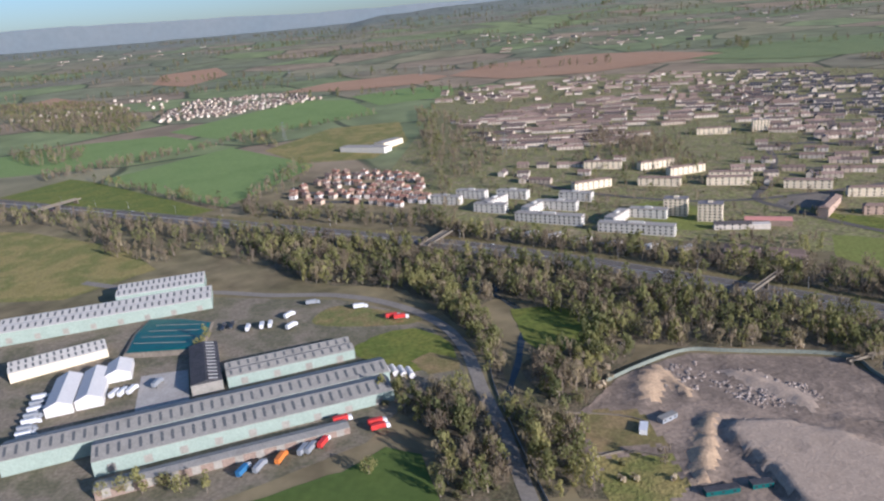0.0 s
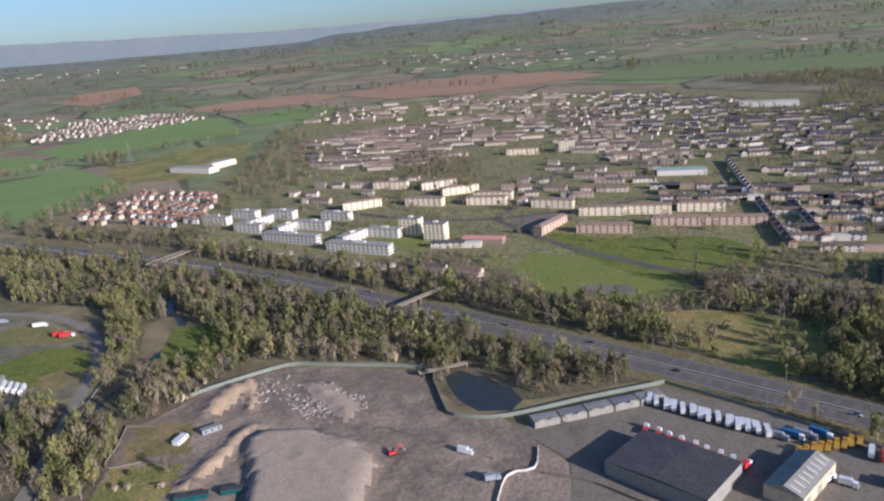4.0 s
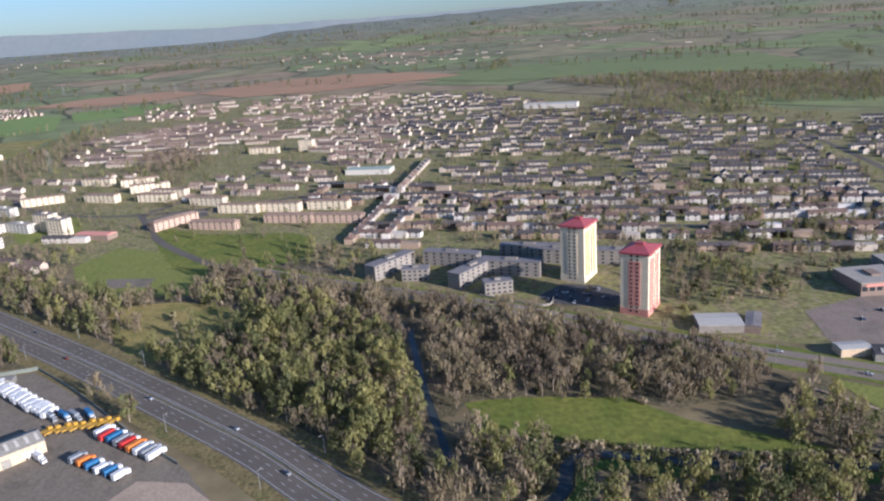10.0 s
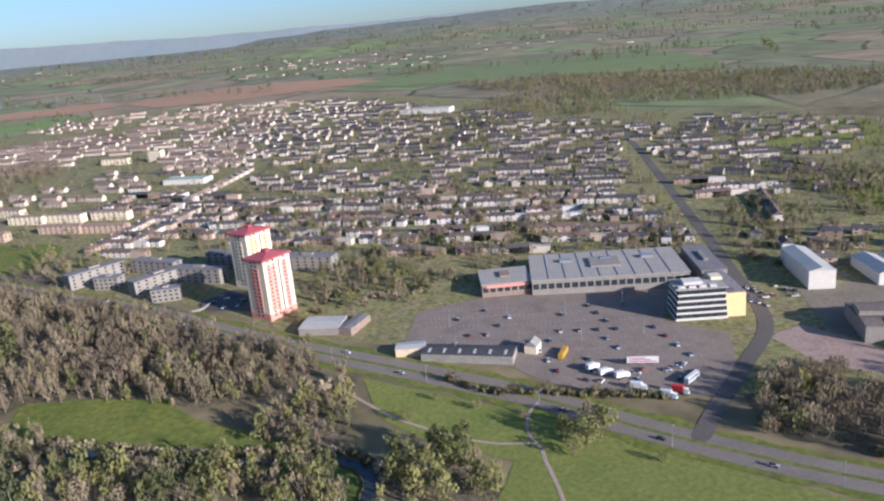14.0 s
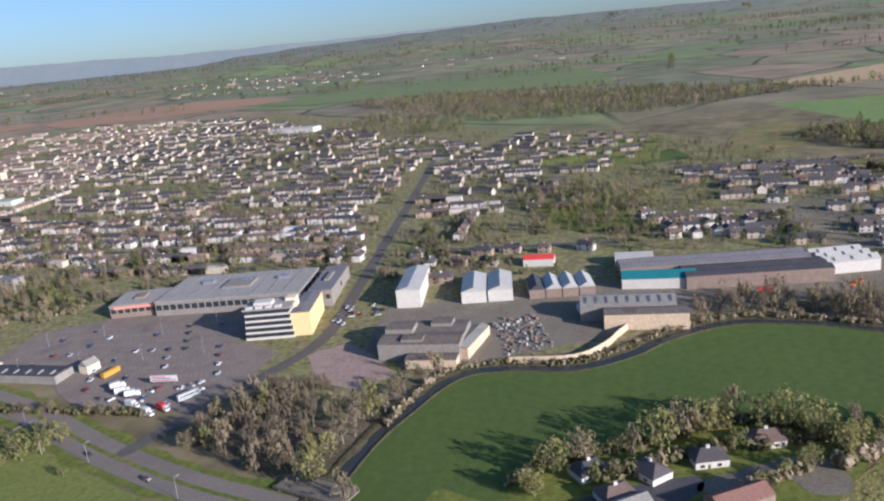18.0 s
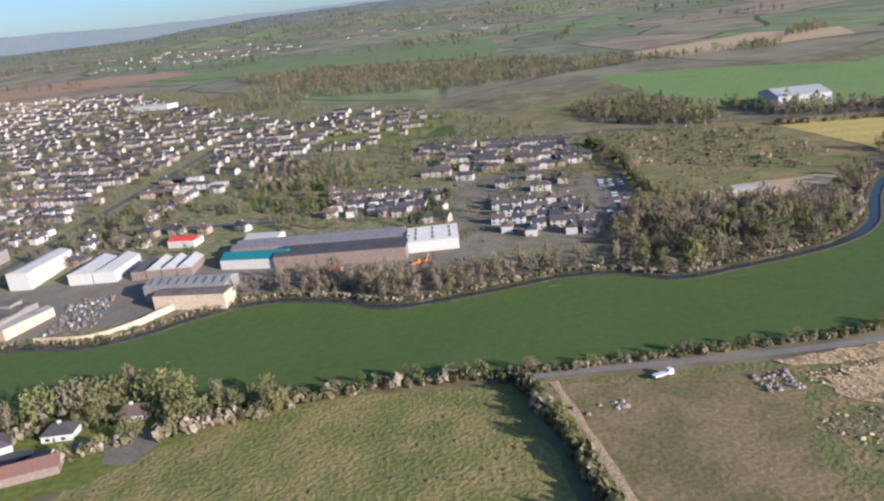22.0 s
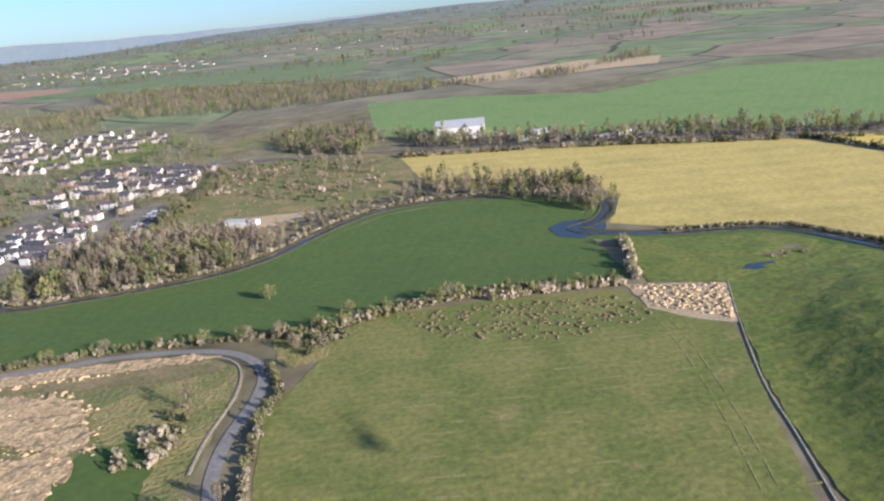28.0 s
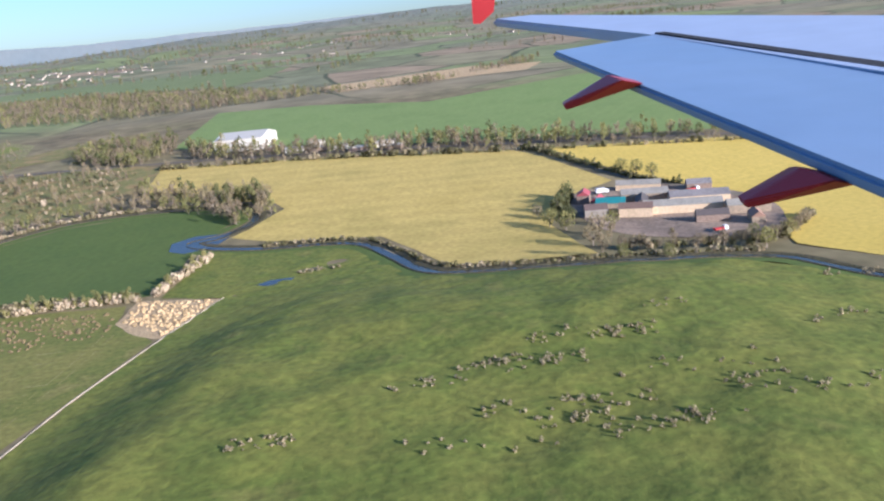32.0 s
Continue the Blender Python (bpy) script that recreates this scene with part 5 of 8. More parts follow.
def streets(pts, ang, kinds, along, apart, far=False, seed=1, fill=0.92, road=True, jitter=8, bend=34):
    """Rows of houses inside an outline: pairs of rows face a street."""
    rng = random.Random(seed)
    c, s = math.cos(radians(ang)), math.sin(radians(ang))
    us = [p[0] * c + p[1] * s for p in pts]
    vs = [-p[0] * s + p[1] * c for p in pts]
    v, k = min(vs) + apart * 0.4, 0
    while v < max(vs):
        run = []
        u = min(us) + rng.uniform(0, along)
        while u < max(us):
            x, y = u * c - v * s, u * s + v * c
            kind = rng.choice(kinds)
            wide = 1.0 if kind is not row else 2.2
            if bend:
                x, y = x + bend * noise.noise((x / 170, y / 170, seed)), y + bend * noise.noise((x / 170, y / 170, seed + 9))
            if inside_line(x, y, pts) and rng.random() < fill and noise.noise((x / 75, y / 75, 21)) < (.38 if far else .62) and all((x - a) ** 2 + (y - b) ** 2 > g * g for a, b, g in KEEP) and away(x, y) and (seed < 61 or all((x - a) ** 2 + (y - b) ** 2 > 100 for a, b in NEAR)):
                turn = ang + rng.uniform(-jitter, jitter) + bend * noise.noise((x / 170, y / 170, seed + 5)) + (90 if rng.random() < 0.18 and kind is not row else 0) + (180 if k % 2 and not far else 0) * 0
                put(kind, x, y + rng.uniform(-2, 2), turn, far)
            if inside_line(x, y, pts):
                run.append((x, y))
            u += along * wide * rng.uniform(0.85, 1.2)
        if road and k % 2 == 0 and len(run) > 2:
            w = apart * 0.5
            a, b = run[0], run[-1]
            line = rounded([(a[0] - s * w, a[1] + c * w), (b[0] - s * w, b[1] + c * w)], False, 15)
            ribbon("street", line, 7.0, M_ASPH, 0.3, label="narrow grey residential street", category="street")
        v, k = v + apart * (1.25 if k % 2 == 0 else 0.85), k + 1


def away(x, y):
    return min((x - px) ** 2 + (y - py) ** 2 for px, py in SIDE) > 160


SIDE = [(px, py) for px, py in rounded([(984, 183), (1010, 214), (1044, 260), (1062, 342), (1088, 481), (1116, 633), (1138, 755), (1160, 900)], False, 8)]
streets([(-195, 872), (-140, 1000), (-20, 960), (-8, 790), (-110, 815)], -26, [estate], 13.5, 21, seed=2, jitter=12)
streets([(640, 560), (700, 690), (860, 660), (1050, 560), (1070, 430), (1060, 400), (920, 410), (860, 430), (800, 480), (700, 520)], -17, [four, semi, row, semi], 17, 27, seed=3, jitter=3, bend=12, fill=.95)
streets([(1100, 520), (1120, 600), (1250, 545), (1260, 480), (1180, 470)], -16, [row, semi], 24, 26, seed=4)
streets([(1295, 425), (1360, 430), (1372, 386), (1330, 345), (1292, 380)], -20, [white, semi], 15, 20, seed=5, road=False)
streets([(1290, 340), (1300, 440), (1390, 400), (1392, 325)], -16, [estate, white], 22, 26, seed=33, road=False, jitter=20, fill=.8)
streets([(1090, 330), (1100, 420), (1230, 410), (1280, 380), (1270, 340), (1180, 330)], -16, [semi, small, four], 22, 30, seed=8, fill=.75)
streets([(500, 700), (520, 790), (640, 770), (700, 690), (640, 560), (580, 520), (555, 545), (590, 680)], -16, [row, semi, four], 19, 27, seed=9, fill=.93, jitter=3, bend=10)
streets([(250, 610), (235, 640), (320, 640), (360, 590), (330, 585)], -24, [semi, row], 22, 22, seed=10, fill=.8)
for k in range(23):
    if k not in (10, 11):
        put(semi, 554 + k * 4.0, 552 + k * 14.6, 75, k > 11)
    if k < 8:
        put(semi, 587 + k * 4.0, 560 + k * 14.4, 75)
for k in range(6):
    put(semi, 1145 + k * 4, 440 + k * 13, 70)
for x, y, a in ((1206, 88, -2), (1233, 96, -6), (1182, 84, -65), (1165, 72, 14), (1160, 90, 20)):
    put(bung, x, y, a)
shed(1163, 62, 17, 24, 9, 3.6, 1, "low house with a pale tiled roof", M_CREAM, M_SHEET, 0, "house", 2.8)
shed(1205, 60, 14, 22, 10, 3.6, 1, "low house with a red-brown roof", M_BRICK, M_ORANGE, 0, "house", 3.0)
for x, y, a in ((1444, 272, 74), (1470, 266, 74), (1427, 305, -16), (1441, 301, -16), (1459, 300, -16), (1477, 299, 74), (1433, 340, -16), (1445, 338, -16), (1458, 342, -16), (1474, 340, 74), (1486, 336, -16), (1452, 284, -16), (1430, 285, 74), (1486, 318, -16), (1436, 322, -16), (1462, 322, -16)):
    put(white, x, y, a)
for x, y, a in ((1403, 478, -16), (1429, 530, -16), (1447, 461, -16), (1473, 496, -16), (1494, 447, -16), (1510, 449, 74), (1523, 452, -16), (1387, 545, -16), (1437, 570, -16), (1462, 575, -16), (1491, 560, -16), (1514, 555, -16), (1410, 505, 74), (1455, 515, -16), (1500, 480, -16), (1447, 399, -16), (1476, 413, -16), (1496, 393, 74), (1474, 377, -16), (1420, 440, -16), (1528, 500, 74)):
    put(semi if (x + y) % 3 else four, x, y, a)
streets([(1424, 274), (1424, 352), (1496, 344), (1492, 258)], -16, [white], 10.5, 13, True, 61, .8, False, jitter=14, bend=4)
streets([(1388, 440), (1398, 590), (1545, 566), (1532, 440)], -16, [semi, row, white], 13, 17, True, 62, .85, False, jitter=8, bend=6)
streets([(1296, 345), (1300, 450), (1395, 420), (1395, 320)], -16, [semi, white], 14, 18, True, 63, .75, False, jitter=16, bend=8)
# the farther town
streets([(160, 610), (215, 585), (280, 578), (278, 538), (228, 548), (165, 588)], -26, [row], 14, 13, True, 41, .9, False, bend=8)
streets([(100, 1060), (30, 1326), (300, 1470), (439, 1477), (455, 1154), (351, 1095), (232, 1011)], -18, [row], 18, 22, True, 11, .85, True)
streets([(32, 1560), (20, 1752), (365, 1818), (822, 1639), (805, 1540), (439, 1500), (198, 1523)], -14, [row, four, semi], 20, 32, True, 12, .7, False)
streets([(455, 1154), (439, 1477), (805, 1540), (960, 1300), (1237, 900), (1130, 760), (918, 800), (700, 900), (560, 890), (480, 1010)], -18, [row, semi, four, semi], 18, 27, True, 13, .8, True)
streets([(360, 760), (340, 838), (480, 1010), (560, 890), (640, 830), (520, 800), (440, 740)], -18, [row, four, semi], 19, 28, True, 14, .75, True)
streets([(640, 840), (918, 800), (1105, 740), (1090, 590), (1050, 575), (860, 675), (690, 710)], -17, [row, four, semi, semi], 16, 25, True, 15, .93, True, jitter=4, bend=14)
streets([(1150, 760), (1237, 868), (1301, 957), (1451, 809), (1425, 741), (1330, 650), (1250, 560), (1130, 620)], -18, [semi, semi, row, small], 17, 26, True, 16, .75, True)
streets([(100, 820), (60, 900), (130, 1010), (240, 1000), (240, 920), (180, 850)], -22, [row, four], 26, 30, True, 17, .5, False)
streets([(-619, 1640), (-650, 1990), (-396, 2010), (-260, 1830), (-434, 1690)], -30, [small], 17, 26, True, 18, .95, False)
streets([(-1100, 1900), (-900, 2200), (-700, 2100), (-650, 1800), (-850, 1800)], -30, [small], 30, 55, True, 19, .6, False)
streets([(201, 2600), (100, 3400), (300, 3800), (1082, 3200), (1100, 2700), (800, 2500), (464, 2560)], -20, [row, small], 60, 95, True, 20, .7, False)
streets([(-2570, 4600), (-2700, 5200), (-2000, 5000), (-900, 4800), (-860, 4200), (-1500, 4100), (-1880, 4219)], -20, [row], 90, 170, True, 21, .5, False)
streets([(1200, 3000), (1300, 3900), (2300, 3700), (2600, 2900), (1900, 2700)], -20, [row, small], 90, 190, True, 22, .4, False)


def far_town():
    """Gabled houses too far to tell apart in detail: walls and roofs with real eaves and ridges."""
    rng = np.random.default_rng(4)
    quads, idx, ton = [], [], []
    for x, y, a, L, D, h, rise in FAR:
        c, s = math.cos(radians(a)), math.sin(radians(a))
        z = height(x, y)
        def q(*p):
            return [(x + u * c - v * s, y + u * s + v * c, z + w) for u, v, w in p]
        l, d, e = L / 2, D / 2, 0.4
        faces = [(0, q((-l, -d, -3), (l, -d, -3), (l, -d, h), (-l, -d, h))), (0, q((l, -d, -3), (l, d, -3), (l, d, h), (l, -d, h))),
                 (0, q((l, d, -3), (-l, d, -3), (-l, d, h), (l, d, h))), (0, q((-l, d, -3), (-l, -d, -3), (-l, -d, h), (-l, d, h))),
                 (0, q((l, -d, h), (l, d, h), (l, 0, h + rise), (l, 0, h + rise))), (0, q((-l, d, h), (-l, -d, h), (-l, 0, h + rise), (-l, 0, h + rise))),
                 (1, q((-l - e, -d - e, h - .1), (l + e, -d - e, h - .1), (l + e, 0, h + rise + .1), (-l - e, 0, h + rise + .1))),
                 (1, q((l + e, d + e, h - .1), (-l - e, d + e, h - .1), (-l - e, 0, h + rise + .1), (l + e, 0, h + rise + .1)))]
        n = max(2, int(L / 5))
        for k in range(n):
            u = -l + L * (k + .5) / n
            for w in (1.4, 4.0)[:1 if h < 4 else 2]:
                faces.append((2, q((u - .7, -d - .06, w - .6), (u + .7, -d - .06, w - .6), (u + .7, -d - .06, w + .6), (u - .7, -d - .06, w + .6))))
        tone = rng.random()
        # roof tone carries light too: shaded dark slate east, sunlit warm tan west
        for m, f in faces:
            quads.append(f), idx.append(m), ton.append(tone if m == 0 else (.45 * tone if x > 610 + 60 * noise.noise((x / 90, y / 90, 3)) else .5 + .5 * tone))
    me = quads_mesh("far_houses", np.array(quads), [M_RENDER_F, M_TILE_F, M_GLASS], np.array(idx), np.array(ton))
    tagged(new("far_houses", me), "hundreds of pale terraced and semi-detached houses", "houses", kind="stuff")

# ---- woods: kind, trees per 100 square metres, outline ----
WOODS = [
    ('mix', 1.1, [(-232, 770), (-127, 718), (-2, 648), (101, 580), (169, 526), (234, 469), (270, 417), (177, 417), (120, 430), (98, 442), (82, 481), (47, 525), (12, 511), (-41, 560), (-120, 593), (-159, 644)]),
    ('mix', 0.7, [(-580, 957), (-390, 859), (-236, 783), (-164, 646), (-203, 655), (-259, 718), (-351, 760), (-433, 833), (-537, 878)]),
    ('brown', 0.8, [(-427, 821), (-321, 762), (-254, 700), (-261, 670), (-328, 702)]),
    ('mix', 1.0, [(-238, 875), (-189, 835), (-112, 798), (1, 750), (11, 699), (-108, 755), (-224, 816)]),
    ('mix', 1.0, [(6, 719), (65, 680), (113, 644), (199, 590), (271, 538), (327, 512), (298, 465), (253, 501), (186, 549), (107, 614), (4, 674)]),
    ('green', 1.2, [(-32, 554), (5, 550), (32, 464), (32, 394), (45, 345), (49, 287), (36, 288), (29, 337), (25, 389), (16, 458), (-6, 510)]),
    ('mix', 1.1, [(-56, 396), (-15, 396), (12, 391), (20, 338), (27, 289), (-16, 295), (-7, 342), (-28, 367)]),
    ('mix', 0.9, [(46, 420), (98, 442), (120, 428), (97, 397), (76, 362), (59, 356), (50, 379)]),
    ('green', 1.0, [(40, 356), (59, 356), (67, 321), (66, 284), (54, 286)]),
    ('scrub', 0.25, [(75, 320), (109, 320), (101, 280), (66, 284)]),
    ('mix', 0.8, [(-26, 1488), (9, 1543), (14, 969), (23, 714), (6, 719), (-1, 974), (-20, 1237)]),
    ('brown', 0.3, [(14, 1248), (67, 1338), (106, 1042), (68, 982), (38, 868), (19, 903)]),
    ('brown', 0.9, [(-620, 1150), (-380, 1322), (-365, 1300), (-500, 1180), (-600, 1118)]),
    ('mix', 1.0, [(-262, 858), (-520, 1088), (-508, 1098), (-250, 872)]),
    ('mix', 0.9, [(-385, 1345), (-250, 1425), (-110, 1520), (-105, 1508), (-245, 1408), (-372, 1330)]),
    ('mix', 0.6, [(-375, 1378), (-306, 1403), (-254, 1233), (-337, 1305)]),
    ('mix', 0.6, [(-1315, 2306), (-933, 2139), (-667, 1755), (-619, 1550), (-735, 1572), (-898, 1682), (-1118, 1946)]),
    ('mix', 0.5, [(-804, 1388), (-779, 1445), (-649, 1375), (-609, 1261), (-679, 1244)]),
    ('mix', 0.5, [(-203, 1090), (-162, 1074), (-195, 906), (-229, 865), (-247, 883)]),
    ('mix', 1.1, [(212, 577), (263, 522), (345, 466), (424, 431), (461, 417), (499, 413), (500, 380), (471, 383), (439, 386), (409, 384), (380, 390), (320, 440), (248, 501)]),
    ('green', 1.25, [(445, 381), (478, 382), (508, 398), (546, 394), (580, 351), (604, 307), (604, 263), (604, 227), (584, 196), (565, 196), (547, 215), (511, 254), (466, 302), (441, 342)]),
    ('brown', 1.2, [(507, 424), (556, 423), (628, 375), (666, 348), (719, 328), (755, 296), (790, 268), (771, 241), (729, 250), (675, 260), (633, 263), (607, 241), (605, 281), (598, 331), (574, 360), (531, 403)]),
    ('mix', 1.0, [(196, 551), (242, 552), (319, 518), (373, 468), (429, 465), (489, 462), (507, 424), (478, 382), (437, 366), (395, 379), (333, 424), (256, 497)]),
    ('mix', 1.0, [(595, 224), (623, 228), (670, 215), (679, 200), (665, 176), (597, 188), (588, 200)]),
    ('green', 1.2, [(668, 173), (690, 186), (721, 178), (766, 167), (805, 160), (810, 133), (660, 161)]),
    ('brown', 1.0, [(574, 217), (590, 219), (605, 237), (623, 218), (664, 207), (651, 189), (635, 171), (597, 172)]),
    ('brown', 1.1, [(435, 500), (520, 463), (647, 393), (684, 363), (739, 322), (768, 291), (786, 258), (773, 236), (744, 236), (726, 234), (683, 249), (625, 261), (619, 245), (582, 264), (548, 311), (508, 352)]),
    ('mix', 1.0, [(761, 196), (779, 229), (804, 254), (810, 228), (809, 196), (792, 175), (772, 184)]),
    ('green', 0.9, [(823, 169), (842, 174), (864, 161), (873, 134), (873, 122), (823, 131)]),
    ('green', 0.5, [(908, 185), (931, 183), (922, 158), (901, 156)]),
    ('scrub', 0.5, [(769, 393), (848, 371), (868, 354), (806, 351), (776, 339)]),
    ('brown', 0.9, [(994, 174), (1019, 203), (1039, 185), (1056, 159), (1080, 150), (1068, 126), (1047, 118), (1032, 135), (1003, 147)]),
    ('brown', 0.8, [(1057, 164), (1074, 149), (1117, 196), (1111, 204), (1088, 178)]),
    ('brown', 0.9, [(991, 160), (1000, 185), (1023, 185), (1048, 164), (1067, 165), (1092, 185), (1099, 174), (1081, 147), (1068, 126), (1048, 135), (1051, 104), (1030, 117)]),
    ('brown', 1.0, [(1260, 245), (1303, 240), (1350, 229), (1379, 219), (1427, 211), (1414, 191), (1349, 186), (1322, 202), (1289, 218), (1259, 217)]),
    ('mix', 1.0, [(1246, 243), (1314, 238), (1343, 227), (1413, 212), (1467, 211), (1503, 217), (1524, 241), (1596, 235), (1627, 222), (1641, 228), (1618, 203), (1575, 183), (1507, 174), (1472, 198), (1432, 200), (1348, 189), (1319, 208), (1287, 218)]),
    ('brown', 1.1, [(1489, 256), (1521, 294), (1575, 284), (1619, 263), (1654, 261), (1643, 233), (1596, 235), (1515, 182), (1489, 183)]),
    ('mix', 0.45, [(1547, 347), (1587, 297), (1645, 258), (1689, 316), (1744, 346), (1827, 324), (1817, 305), (1726, 308), (1676, 271), (1635, 213), (1575, 193), (1541, 185)]),
    ('scrub', 0.35, [(1567, 573), (1673, 541), (1723, 479), (1721, 379), (1681, 338), (1598, 398), (1558, 397)]),
    ('mix', 1.2, [(1579, 706), (1635, 737), (1694, 745), (1729, 609), (1698, 539), (1647, 569), (1605, 612)]),
    ('mix', 0.8, [(1199, 1666), (1388, 1547), (1633, 1424), (1754, 1290), (1770, 1104), (1609, 1073), (1532, 1059), (1430, 1189), (1276, 1373)]),
    ('mix', 0.6, [(1731, 643), (1807, 563), (1936, 521), (2045, 500), (2122, 456), (2282, 368), (2273, 349), (2141, 393), (2038, 429), (1866, 491), (1762, 540)]),
    ('mix', 1.0, [(1751, 372), (1846, 340), (1882, 312), (1886, 250), (1865, 230), (1845, 268), (1799, 301), (1767, 321)]),
    ('mix', 0.7, [(994, 1733), (1293, 1697), (1777, 1256), (2065, 1093), (2270, 1414), (2360, 1467), (2302, 1319), (2120, 1216), (1897, 1122), (1694, 1091), (1503, 1062), (1274, 1137)]),
    ('mix', 0.5, [(1087, 1437), (1238, 1311), (1215, 1066), (1058, 1105), (964, 1247)]),
    ('mix', 0.4, [(844, 1333), (954, 1175), (1051, 1075), (1038, 1020), (777, 1220)]),
    ('mix', 0.5, [(1117, 1649), (1305, 1579), (1508, 1409), (1482, 1196), (1370, 1164), (1169, 1417)]),
    ('mix', 0.45, [(1236, 613), (1298, 579), (1344, 552), (1341, 479), (1278, 427), (1215, 465), (1212, 544)]),
    ('mix', 0.4, [(371, 631), (462, 586), (515, 508), (533, 476), (471, 479), (432, 502)]),
    ('brown', 0.9, [(218, 1066), (251, 1120), (319, 1063), (330, 990), (304, 946), (243, 944)]),
    ('mix', 0.35, [(146, 1005), (247, 895), (205, 1022), (339, 1009), (326, 866), (295, 817)]),
    ('brown', 0.22, [(-13, 991), (-41, 1121), (64, 1172), (-38, 1529), (30, 1424), (130, 1052), (96, 951)]),
    ('mix', 1.0, [(150, 420), (190, 412), (234, 398), (246, 352), (262, 340), (290, 342), (330, 348), (368, 352), (330, 392), (262, 450), (200, 500), (150, 480), (122, 440)]),
    ('brown', 0.8, [(372, 350), (402, 322), (430, 292), (456, 264), (462, 276), (430, 308), (384, 346)]),
    ('mix', 0.45, [(415, 560), (430, 600), (520, 548), (600, 500), (630, 475), (560, 460), (480, 500), (425, 520)]),
    ('mix', 0.4, [(215, 600), (250, 620), (320, 592), (312, 560), (262, 560), (225, 580)]),
    ('mix', 0.4, [(770, 330), (800, 345), (838, 338), (872, 366), (880, 392), (820, 420), (770, 425), (772, 380)]),
    ('scrub', 1.6, [(1636, 16), (1647, 14), (1648, -11), (1640, -26), (1622, -26), (1632, -6)]),
    ('scrub', 1.3, [(1668, 80), (1690, 90), (1712, 92), (1702, 72), (1690, 48), (1678, 46)]),
]


def leaf_quads(rng, c, n, r, size, up=0.3):
    """n small leaf clumps on an uneven ball round c."""
    d = rng.normal(size=(n, 3))
    d /= np.linalg.norm(d, axis=1)[:, None]
    at = c + d * r * rng.uniform(0.68, 1.05, (n, 1))
    nrm = d + rng.normal(scale=0.32, size=(n, 3)) + np.array([0, 0, up * .5])
    nrm /= np.linalg.norm(nrm, axis=1)[:, None]
    a = np.cross(nrm, rng.normal(size=(n, 3)))
    a /= np.linalg.norm(a, axis=1)[:, None]
    b = np.cross(nrm, a)
    s = size * rng.uniform(0.6, 1.3, (n, 1))
    k = rng.uniform(0.55, 1.0, (n, 1))
    return np.stack([at - a * s - b * s * k, at + a * s * k - b * s, at + a * s + b * s * k, at - a * s * 0.7 + b * s], 1)


def stick(p, q, r0, r1):
    """A tapered three-sided limb from p to q."""
    p, q = np.array(p, float), np.array(q, float)
    d = (q - p) / np.linalg.norm(q - p)
    u = np.cross(d, [0.3, 0.9, 0.2])
    u /= np.linalg.norm(u)
    v = np.cross(d, u)
    ring = [u * math.cos(t) + v * math.sin(t) for t in (0, 2.1, 4.2)]
    return [np.array([p + ring[i] * r0, p + ring[(i + 1) % 3] * r0, q + ring[(i + 1) % 3] * r1, q + ring[i] * r1]) for i in range(3)]


